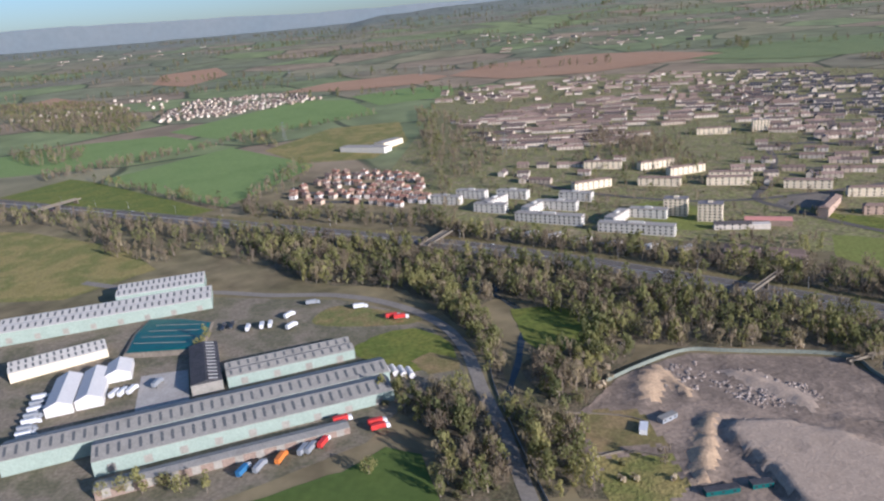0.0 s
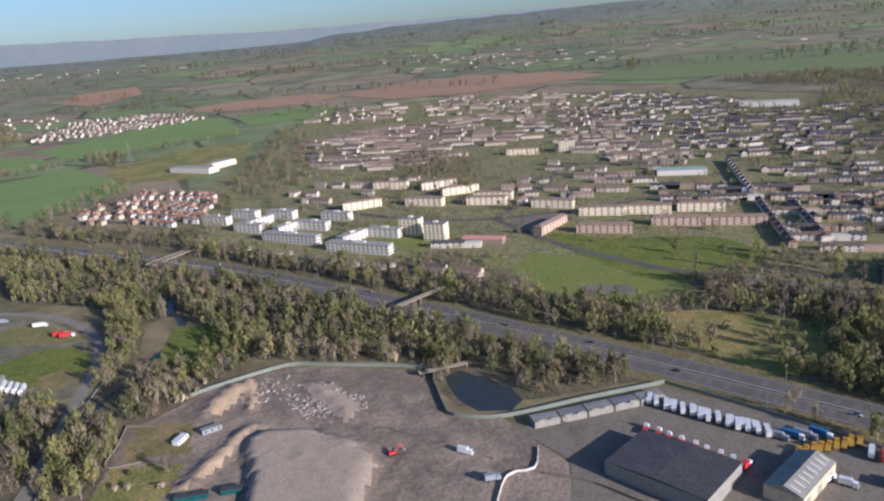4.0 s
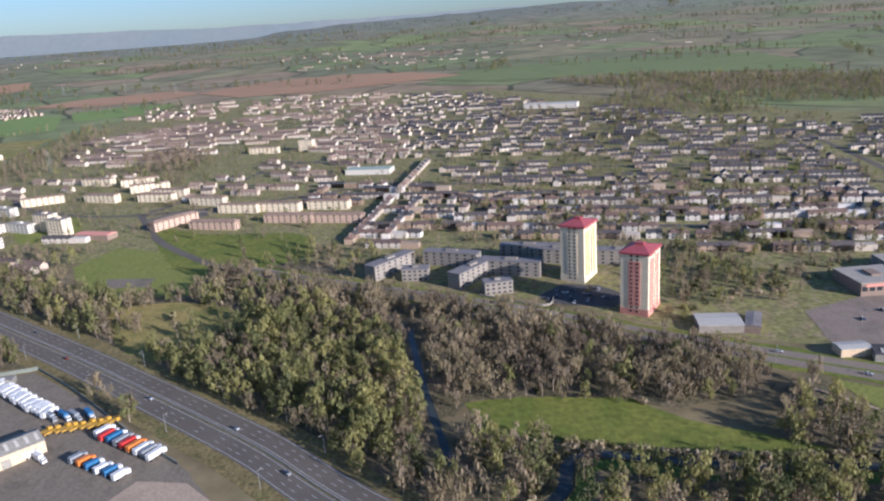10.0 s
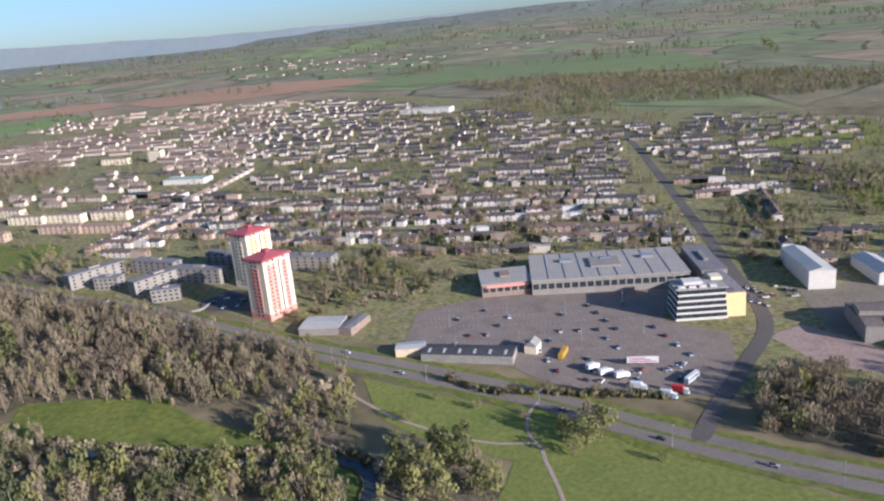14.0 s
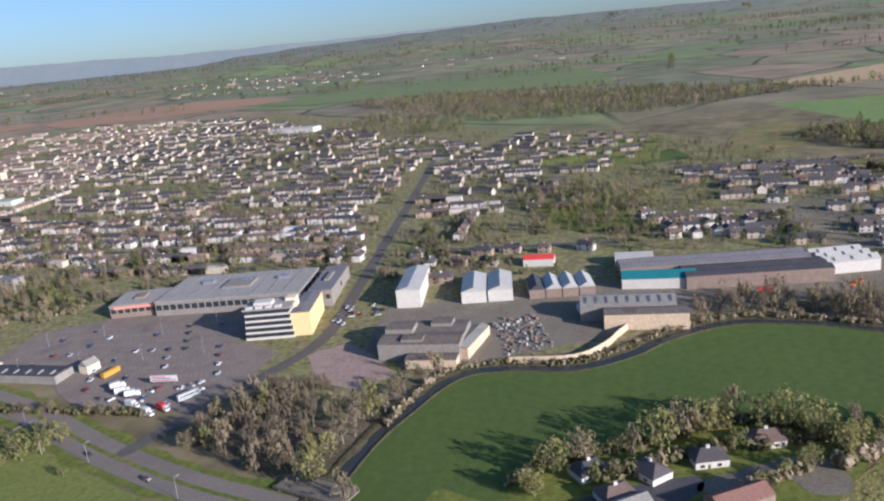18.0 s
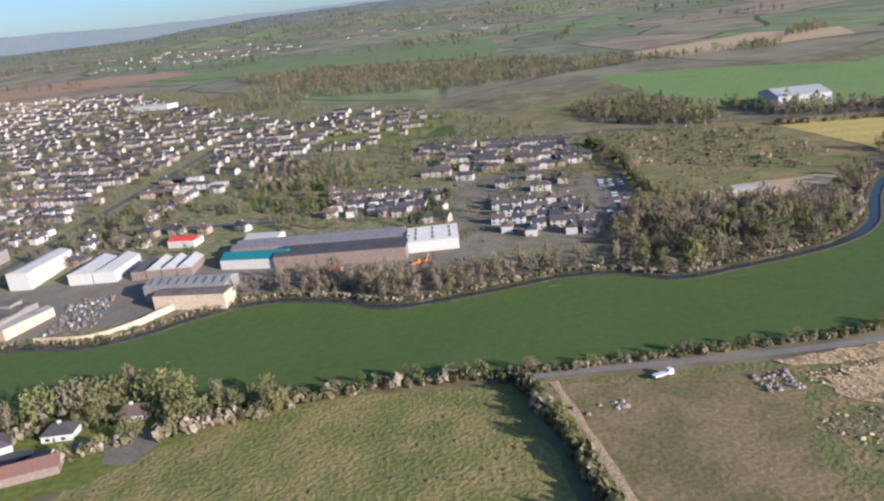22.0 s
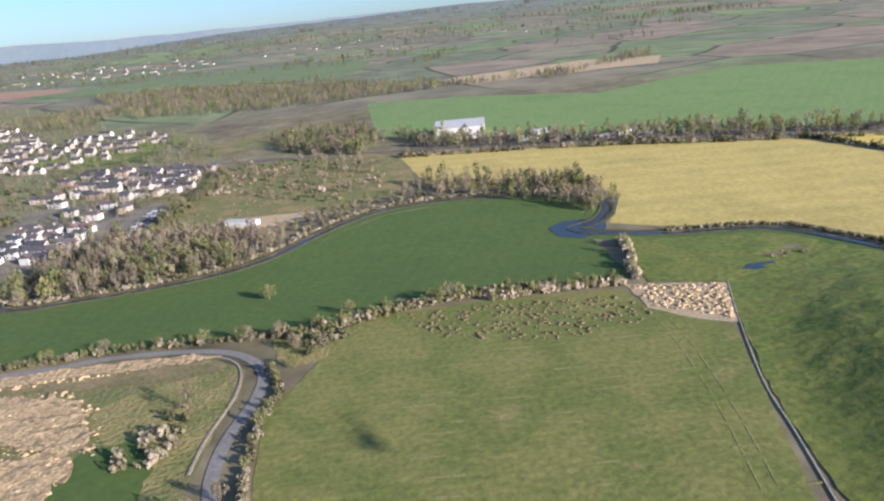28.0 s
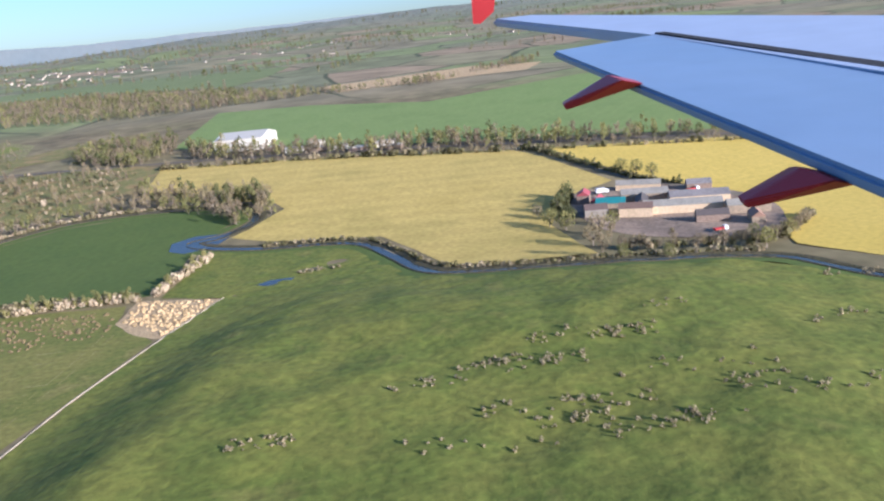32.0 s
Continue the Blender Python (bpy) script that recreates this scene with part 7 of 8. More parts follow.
# lamp posts
def lamp_post():
    t = thing("street_lamp", "tall galvanised street lamp beside the road", "street lamp", "street lamps")
    bm = bmesh.new()
    bmesh.ops.create_cone(bm, cap_ends=True, segments=8, radius1=.16, radius2=.09, depth=10.5, matrix=Matrix.Translation((0, 0, 4.75)))
    part("post", bm, M_METAL, t)
    arm = part("arm", shape(slab, 0, 1.8, -.06, .06, 9.85, 9.98), M_METAL, t)
    part("lamp_head", shape(slab, 1.3, 2.3, -.2, .2, 9.7, 9.95), M_PALEROOF, arm)
    return t


LAMP = lamp_post()
n_lamp = 0
for line, span, count, side in ((MOTORWAY, (.27, .78), 18, 17.5), (MOTORWAY, (.27, .78), 18, -17.5), (TOWN_ROAD, (.1, .8), 10, 8.5)):
    for k in range(count):
        x, y, a = along(line, span[0] + (span[1] - span[0]) * k / count)
        px, py = x + side * math.sin(radians(a)), y - side * math.cos(radians(a))
        m = pose(px, py, height(px, py), 0, 0, a + (90 if side > 0 else -90))
        if n_lamp:
            copy_thing(LAMP, m)
        else:
            LAMP.matrix_basis = m
        n_lamp += 1
for k in range(8):
    x, y = 865 + (k % 4) * 36, 300 - (k // 4) * 40
    copy_thing(LAMP, pose(x, y, height(x, y), 0, 0, 80))


# walls, fences, bridges
def barrier(line, h, mat, label, name="boundary_wall", thick=0.35, closed=False):
    w = ribbon(name, rounded(line, False, 4) if not closed else line, thick, mat, 0.0, label=label, category="wall", profile=[(-1, -.5), (-1, h), (1, h), (1, -.5)])
    return w


M_WALLSTONE = surf("bleached_field_stone", [(.33, .28, .19), (.40, .34, .24), (.26, .22, .15)], 0.3, 1.2, gain=0.25, bump=0.2)
M_FENCE = surf("pale_green_fence_sheet", [(.17, .185, .15), (.22, .235, .19)], 0.3, 1.0, gain=0.15)
barrier([(88, 384), (97, 391), (124, 406), (148, 415), (173, 409), (232, 393), (239, 370), (243, 345), (248, 333), (275, 327), (323, 337), (371, 346)], 2.4, M_FENCE, "pale sheet fence round the demolition yard", "fence")
barrier([(371, 346), (400, 318), (428, 288), (455, 258), (485, 228)], 2.0, M_FENCE, "sheet fence between the depot and the motorway", "fence")
barrier([(213, 325), (240, 306), (264, 289)], 1.2, M_CONC, "low concrete block barrier")
barrier([(259, 246), (269, 274), (283, 278), (288, 295)], 1.5, M_WHITE, "pale concrete block wall")
barrier([(287, 273), (308, 262), (326, 245), (345, 230)], 1.5, M_CONC, "pale concrete block wall along the access road")
barrier([(60, 357), (88, 350), (100, 342)], 1.2, M_CONC, "low wall round a compound")
barrier([(60, 357), (62, 336), (63, 316), (84, 318), (101, 310)], 1.2, M_CONC, "low wall round a compound")
barrier([(1147, 198), (1180, 192), (1200, 203), (1210, 214), (1218, 222)], 4.0, M_SAND, "tall sandy retaining wall curving beside the river", "retaining_wall", 0.6)
barrier([(1885, 80), (1867, 30), (1850, -22), (1842, -58), (1829, -110), (1809, -180)], 0.42, M_WALLSTONE, "pale dry-stone wall between fields", "stone_wall", 0.42)
barrier([(26, 470), (24, 400), (30, 346), (36, 303), (44, 250)], 1.2, M_METAL, "grey crash barrier beside the lane", "crash_barrier", 0.2)
barrier([(1634, 66), (1648, 58), (1656, 44), (1658, 20), (1654, -10), (1653, -34)], 0.5, M_STONE, "low bleached bank inside the lane bend", "verge_bank", 1.0)
barrier([(700, 385), (690, 372), (650, 400)], 1.6, M_GREYC, "grey garden wall")


def bridge(a, b, label, width=4.0, high=6.0, group="bridges over the motorway"):
    t = thing("bridge", label, "bridge", group)
    L = math.dist(a, b)
    part("deck", shape(slab, -L / 2, L / 2, -width / 2, width / 2, high, high + .6), M_CONC, t)
    for s in (-1, 1):
        part("parapet", shape(slab, -L / 2, L / 2, s * width / 2 - .12, s * width / 2 + .12, high + .6, high + 1.7), M_CONC, t)
    for x in (-.42, 0, .42):
        part("pier", shape(slab, x * L - .5, x * L + .5, -width / 2, width / 2, -2, high), M_CONC, t)
    x, y = (a[0] + b[0]) / 2, (a[1] + b[1]) / 2
    place(t, x, y, math.degrees(math.atan2(b[1] - a[1], b[0] - a[0])))


bridge((214, 478), (254, 516), "slim concrete footbridge over the motorway", 3.0)
bridge((-16, 640), (12, 690), "concrete road bridge over the motorway", 9.0)
bridge((-505, 900), (-475, 960), "concrete road bridge over the motorway", 9.0)
bridge((1040, 112), (1068, 92), "low stone road bridge over the river", 12.0, 1.0, "")
bridge((230, 382), (263, 391), "narrow pale footbridge over the water beside the yard", 2.2, 2.0, "")


# heaps, rubble and tussocks
def lumps(name, spots, mat, label, category="rubble"):
    """Low uneven mounds with broken outlines, joined."""
    rng = np.random.default_rng(len(spots) + 3)
    quads, tone = [], []
    for x, y, r, h in spots:
        n, rings = 8, [(1.0, -.25), (.86, .35), (.5, .85), (.0, 1.0)]
        jag = rng.uniform(.7, 1.3, (4, n))
        z = height(x, y)
        g = [[(x + rr * r * jag[i, k] * math.cos(k * 2 * math.pi / n), y + rr * r * jag[i, k] * math.sin(k * 2 * math.pi / n), z + hh * h * jag[min(3, i + 1), k] ** .5) for k in range(n)] for i, (rr, hh) in enumerate(rings)]
        v = rng.random()
        for i in range(3):
            for k in range(n):
                j = (k + 1) % n
                quads.append((g[i][k], g[i][j], g[i + 1][j], g[i + 1][k]))
                tone.append(v)
    me = quads_mesh(name, np.array(quads), [mat], np.zeros(len(quads)), np.array(tone))
    return tagged(new(name, me), label, category, kind="stuff")


def scatter(pts, n, r, h, seed, power=1.0):
    rng = random.Random(seed)
    xs, ys = [p[0] for p in pts], [p[1] for p in pts]
    out = []
    while len(out) < n:
        x, y = rng.uniform(min(xs), max(xs)), rng.uniform(min(ys), max(ys))
        if inside_line(x, y, pts):
            s = rng.random() ** power
            out.append((x, y, r[0] + (r[1] - r[0]) * s, h[0] + (h[1] - h[0]) * s))
    return out


def lay_heaps():
    tan = pick("tan_spoil", [(.26, .19, .085), (.45, .32, .145), (.55, .40, .20), (.33, .235, .105)], 0.95, 0.8, 0.25, by="tone")
    grey = pick("grey_rubble", [(.17, .14, .11), (.30, .25, .20), (.24, .185, .14), (.40, .34, .28)], 0.95, 0.8, 0.25, by="tone")
    scrap = pick("mixed_scrap", [(.05, .045, .04), (.16, .13, .10), (.24, .12, .06), (.10, .085, .07), (.40, .38, .34), (.07, .10, .14), (.20, .17, .13), (.09, .07, .05)], 0.7, 0.9, 0.25, by="tone")
    brown = pick("dry_tussocks", [(.115, .08, .032), (.16, .115, .05), (.11, .09, .03)], 0.95, 1.0, 0.3, by="tone")
    for k, line in enumerate(SPOIL):
        wide = [(x + (x - sum(p[0] for p in line) / len(line)) * .12, y + (y - sum(p[1] for p in line) / len(line)) * .16) for x, y in line]
        lumps("spoil_heaps", scatter(wide, (700, 460, 160, 220)[k], (.3, 1.5), (.2, .9), 3 + k, 3.0), tan, "tan heaps of tipped sandy spoil")
    lumps("spoil_heaps", scatter([(1510, 52), (1550, 57), (1606, 60), (1606, 56), (1550, 53), (1512, 47)], 130, (.4, 1.2), (.3, .9), 21, 1.5), tan, "low tan bank of stones beside the lane")
    lumps("rubble_heap", scatter([(108, 372), (130, 392), (176, 386), (200, 345), (180, 338), (150, 366)], 260, (.4, 1.8), (.3, 1.2), 22, 2.0), grey, "grey demolition rubble")
    lumps("rubble_heap", scatter([(112, 300), (128, 326), (150, 338), (190, 325), (186, 318), (150, 328), (132, 312)], 150, (.4, 1.6), (.3, 1.1), 23, 2.0), grey, "grey demolition rubble along the ledge")
    lumps("rubble_heap", scatter([(1484, 58), (1500, 56), (1500, 42), (1486, 42)], 60, (.6, 1.6), (.4, 1.2), 5), grey, "dark broken rubble heap")
    lumps("rubble_heap", scatter([(1410, 52), (1438, 52), (1438, 45), (1412, 45)], 9, (1.0, 1.8), (.6, 1.2), 6), grey, "grey boulders in a row")
    lumps("rubble_heap", scatter([(150, 362), (195, 372), (200, 350), (165, 345)], 420, (.3, 1.7), (.25, 1.2), 7, 2.8), grey, "grey demolition rubble")
    lumps("rubble_heap", scatter([(104, 385), (130, 400), (150, 400), (130, 380)], 60, (.6, 2.0), (.3, 1.0), 8), grey, "grey demolition rubble")
    lumps("scrap_pile", scatter([(1146, 258), (1172, 258), (1174, 212), (1148, 208)], 420, (.3, 1.5), (.3, 1.8), 9, 2.6), scrap, "jumbled grey and rusty scrap in the yard")
    lumps("tussocks", scatter([(1720, 86), (1764, 89), (1832, 78), (1838, 45), (1790, 36), (1745, 52)], 330, (.5, 1.3), (.4, 1.0), 10), brown, "brown rush tussocks in the pasture", "tussocks")
    lumps("reeds", scatter([(1840, 90), (1882, 78), (1868, 34), (1840, 60)], 300, (.5, 1.4), (.5, 1.1), 11), tan, "bleached reed clumps", "reeds")
    lumps("tussocks", scatter([(1165, -100), (1225, 44), (1255, 62), (1392, 74), (1396, -100)], 500, (.4, 1.2), (.2, .6), 12), brown, "pale rough tussocks in the meadow", "tussocks")
    lumps("scrub_debris", scatter([(1510, 340), (1560, 540), (1700, 480), (1720, 380), (1600, 320)], 260, (.8, 2.5), (.3, 1.2), 13), brown, "brown brushwood and debris", "debris")
    # the knoll lifts these clumps towards the flight line
    for cx, cy, n, r in ((2005, -36, 26, 7), (2024, -42, 22, 9), (2057, -26, 30, 9), (2039, -20, 18, 10), (1981, -48, 16, 8), (2012, -73, 14, 10), (2037, -77, 16, 9), (2044, -96, 22, 9), (2023, -86, 20, 7), (2088, -74, 14, 8), (2091, -85, 10, 8), (2058, -94, 12, 9), (1925, -73, 26, 7), (2083, -4, 10, 6), (1930, 109, 22, 8), (2140, -40, 12, 14), (2120, -90, 14, 14), (2070, -60, 14, 16), (1995, -90, 10, 14), (2167, 5, 12, 10)):
        lift = height(cx, cy) / 114
        cx, cy = cx + (1977 - cx) * lift, cy + (-280 - cy) * lift
        TUFTS.extend((x, y, "bush", s, .7, .5) for x, y, s, q in scatter([(cx - r * 1.6, cy - r * .5), (cx + r * 1.6, cy - r * .5), (cx + r * 1.6, cy + r * .5), (cx - r * 1.6, cy + r * .5)], n, (.28, .62), (0, 1), int(cx)))


TUFTS = []


def pylon(x, y, z=34):
    t = thing("pylon", "grey lattice electricity pylon in the fields", "pylon", "pylons")
    for sx in (-1, 1):
        for sy in (-1, 1):
            q = np.array(stick((sx * 3.4, sy * 3.4, -1), (sx * .5, sy * .5, z), .22, .12))
            ob = new("leg", quads_mesh("leg", q, [M_STEEL], np.zeros(len(q)), np.zeros(len(q))))
            ob.parent = t
    for h, w in ((z * .66, 7), (z * .8, 6), (z * .93, 4.5)):
        part("crossarm", shape(slab, -w, w, -.2, .2, h, h + .4), M_STEEL, t)
    for k in range(5):
        w = 3.2 - .5 * k
        for s in (-1, 1):
            q = np.array(stick((-w, s * w, k * z / 7), (w - .4, s * (w - .4), (k + 1) * z / 7), .1, .1))
            ob = new("brace", quads_mesh("brace", q, [M_STEEL], np.zeros(len(q)), np.zeros(len(q))))
            ob.parent = t
    place(t, x, y, -20)


def bay_lines():
    """White bay markings of the car park, joined."""
    verts, faces = [], []
    for r in range(8):
        for k in range(48):
            u, v = 852 + k * 2.9 + r * 2.2, 326 - r * 13 - k * .43
            if inside_line(u, v, [(842, 285), (852, 325), (985, 318), (985, 270), (996, 225), (920, 222), (892, 245)]):
                n = len(verts)
                for du, dv in ((-.09, -2.4), (.09, -2.4), (.09 - .6, 2.4), (-.09 - .6, 2.4)):
                    verts.append((u + du, v + dv, height(u, v) + .32))
                faces.append((n, n + 1, n + 2, n + 3))
    tagged(mesh_ob("bay_markings", verts, faces, M_LINE), "faded white parking bay lines", "road marking", kind="structure")


bay_lines()


def excavator(x, y, a, paint, label):
    t = thing("excavator", label, "excavator", "excavators")
    for s in (-1, 1):
        part("track", shape(side_profile, [(-2.2, 0), (2.2, 0), (2.5, .45), (2.2, .9), (-2.2, .9), (-2.5, .45)], .3), M_RUBBER, t).location = (0, s * 1.2, 0)
    part("body", shape(side_profile, [(-2.2, 1.0), (1.6, 1.0), (1.6, 2.0), (-1.8, 2.3), (-2.2, 1.9)], 1.3), paint, t)
    part("cab", shape(side_profile, [(.2, 1.9), (1.6, 1.9), (1.4, 3.2), (.3, 3.2)], .6), M_GLASS, t).location = (0, .6, 0)
    for nm, p, q, r in (("boom", (1.2, 0, 1.8), (4.6, 0, 4.6), .3), ("dipper", (4.6, 0, 4.6), (6.6, 0, 2.0), .22)):
        k = np.array(stick(p, q, r, r * .8))
        ob = new(nm, quads_mesh(nm, k, [paint], np.zeros(len(k)), np.zeros(len(k))))
        ob.parent = t
    part("bucket", shape(side_profile, [(6.0, .9), (7.0, 1.1), (6.9, 2.1), (6.3, 2.1)], .6), M_STEEL, t)
    place(t, x, y, a)


for x, y, a, L, c, lab in ((97, 335, 70, 9, "white", "white site cabin inside the walled compound"), (112, 343, 30, 11, "grey", "grey low store beside the compound"), (117, 282, 5, 16, "dark", "dark green settling tank at the foot of the bank"), (136, 284, 5, 10, "dark", "dark green settling tank at the foot of the bank")):
    t = thing("site_cabin" if c != "dark" else "settling_tank", lab, "cabin" if c != "dark" else "tank")
    part("body", shape(slab, -L / 2, L / 2, -2, 2, -1, 2.7), PAINTS[c] if c != "dark" else M_TARP, t)
    part("roof", shape(slab, -L / 2 - .15, L / 2 + .15, -2.15, 2.15, 2.7, 2.9), PAINTS["white"] if c == "white" else M_SHEET if c == "grey" else M_DARKROOF, t)
    for k in range(3):
        pane(t, -L / 3 + k * L / 3, -2.03, 1.6, 1.2, 0.9)
    place(t, x, y, a)
excavator(214, 302, 20, PAINTS["red"], "red tracked excavator on the bare yard")
excavator(305, 318, 140, PAINTS["yellow"], "yellow tracked excavator in the depot yard")
excavator(1370, 246, 60, PAINTS["orange"], "orange tracked excavator by the river works")


far_town()

grow_woods()
hedge([(1160, 84), (1200, 92), (1250, 92), (1300, 89), (1349, 90), (1384, 84), (1398, 80)], 1.7, 2.4, "ragged green hedge along the field edge")
hedge([(1406, 84), (1460, 82), (1510, 79), (1553, 79), (1590, 83), (1615, 82), (1645, 80), (1668, 80)], 1.1, 2.6, "low hedge beside the lane")
hedge([(1668, 78), (1680, 72), (1700, 82), (1725, 93), (1760, 100), (1790, 99), (1836, 96)], 1.5, 1.8, "thick bushy hedge at the field end", tone=0.6)
hedge([(1398, 79), (1405, 40), (1407, 17), (1408, -10), (1409, -60), (1408, -120)], 1.9, 1.5, "tall dark hedge between the meadow and the waste ground", tone=0.45)
hedge([(1669, 40), (1675, 20), (1672, -10), (1672, -40), (1680, -80)], 1.0, 2.2, "scrubby hedge along the lane", tone=0.6)
hedge([(1846, 98), (1850, 120), (1856, 140), (1860, 165)], 1.5, 2.0, "bleached hawthorn hedge down to the river", tone=0.95)
hedge([(1770, 92), (1800, 95), (1838, 92)], 1.2, 1.8, "pale bleached bramble hedge", tone=0.98)
hedge([(2105, 400), (2120, 345), (2140, 280), (2156, 232), (2176, 206)], 1.3, 2.4, "clipped hedge along the farm track", tone=0.3)
hedge([(1740, 500), (1800, 486), (1926, 452), (2090, 388), (2290, 320)], 1.8, 6, "hedge with bare trees behind the yellow field", kinds=("bush", "bush", "bare"))
hedge([(1213, 66), (1225, 71), (1237, 75)], 1.5, 1.6, "bright green garden hedge beside the drive", tone=0.75)
hedge([(1249, 74), (1266, 79), (1280, 80), (1301, 83)], 1.8, 1.5, "bright green garden hedge along the meadow", tone=0.7)
hedge([(1130, 90), (1150, 100), (1176, 104), (1200, 108), (1236, 112), (1258, 98)], 1.3, 1.8, "garden hedge behind the bungalows", tone=0.5)
hedge([(2084, 150), (2080, 170), (2088, 186), (2096, 206)], 2.2, 2.4, "dark trees round the farm", kinds=("bush", "broad"), tone=0.1)
hedge([(2092, 76), (2120, 66), (2150, 60), (2180, 70), (2204, 96)], 1.5, 2.4, "scrubby trees in front of the farm", kinds=("bush", "dome"), tone=0.5)
hedge([(858, 232), (880, 214), (905, 207), (940, 196), (962, 190)], 1.3, 2.2, "scrubby trees along the car park front", kinds=("bush", "bush", "dome"), tone=0.4)
hedge([(990, 150), (1006, 172), (1030, 192), (1050, 196)], 2.0, 2.6, "brown scrub beside the junction", kinds=("bush", "dome"), tone=0.4)
hedge([(1372, 330), (1390, 350), (1380, 372), (1400, 392)], 2.0, 3.0, "dark garden trees between the houses", kinds=("broad", "bush"), tone=0.15)
hedge([(1545, 330), (1552, 390), (1560, 440), (1556, 520)], 2.2, 4.0, "belt of dark trees beside the estate", kinds=("broad", "dome", "bush"), tone=0.2)
hedge([(1890, 176), (1930, 170), (1960, 158), (1980, 122), (1996, 88), (2020, 74), (2060, 62), (2110, 52), (2150, 44)], .85, 2.0, "rough vegetation on the river bank", kinds=("bush",), tone=0.55)
hedge([(640, 170), (668, 209), (728, 191), (806, 175), (826, 150)], 1.0, 2.2, "brown scrub on the river bank", kinds=("bush",), tone=0.7)
hedge([(1082, 150), (1112, 195), (1145, 199), (1179, 190), (1208, 198), (1231, 210), (1262, 220), (1288, 219), (1320, 206), (1347, 190), (1380, 190), (1412, 195), (1445, 200), (1477, 194)], 1.0, 2.0, "brown scrub along the far river bank", kinds=("bush",), tone=0.65)
hedge([(1477, 194), (1505, 176), (1538, 180), (1573, 186), (1606, 197), (1638, 220), (1674, 270), (1712, 305), (1765, 316), (1818, 309), (1862, 292)], 1.0, 2.2, "brown scrub along the far river bank", kinds=("bush",), tone=0.7)


def far_woods():
    """Belts and copses of trees over the far country."""
    rng = random.Random(77)
    spots = []
    for k in range(100):
        y = 1500 + 4800 * rng.random() ** 1.2
        x = rng.uniform(-1900 - .25 * y, 2300 + .35 * y)
        if -50 < x < 950 and y < 2000:
            continue
        a, n = rng.choice((-.2, -.3, 1.2, .15)), rng.randint(12, 36)
        step = 14 + y / 400
        wide = rng.choice((6, 14, 40))
        for i in range(n):
            u = (i - n / 2) * step
            px, py = x + u * math.cos(a) + rng.uniform(-wide, wide), y + u * math.sin(a) + rng.uniform(-wide, wide)
            if py > 1420:
                spots.append((px, py, rng.choice(("bare", "round", "round", "bush")), rng.uniform(1.2, 2.0) * (1 + y / 12000), rng.uniform(0, .3), .25))
    join_trees("far_woods", spots, "dark belts and copses of trees on the far slopes", "woodland")


far_woods()
lay_heaps()
join_trees("rushes", TUFTS, "brown rush clumps dotted over the pasture", "rushes")
for x, y in ((-436, 2402), (-211, 2307), (100, 1017), (-260, 1297), (-16, 2150)):
    pylon(x, y)


# single trees
def single_tree(kind, seed, label):
    t = thing("tree", label, "tree", "single trees")
    w, l = tree_shape(kind, seed, 1.6)
    for nm, q, m, v in (("trunk", w, M_BARK, .5), ("crown", l, LEAF_OF[kind], None)):
        r = np.random.default_rng(seed)
        ob = new(nm, quads_mesh(nm, q, [m], np.zeros(len(q)), np.clip(r.normal(.55 + .12 * (seed % 3), .14, len(q)), 0, 1)))
        ob.parent = t
    return t


SINGLE = [single_tree("broad", 71, "round tree in fresh olive-green spring leaf"), single_tree("broad", 72, "broad tree in pale yellow-green leaf"), single_tree("dome", 73, "rounded brown tree with fine budding twigs"),
          single_tree("bare", 75, "bare grey-brown tree with upright limbs"), single_tree("poplar", 74, "tall narrow tree with fresh leaves")]
FIRST = set()


def tree(k, x, y, size=1.0):
    m = pose(x, y, height(x, y), 0, 0, (x * 37 + y * 11) % 360) @ Matrix.Scale(size, 4)
    if k in FIRST:
        o = copy_thing(SINGLE[k], m)
        o.matrix_basis = m
    else:
        FIRST.add(k)
        SINGLE[k].matrix_basis = m


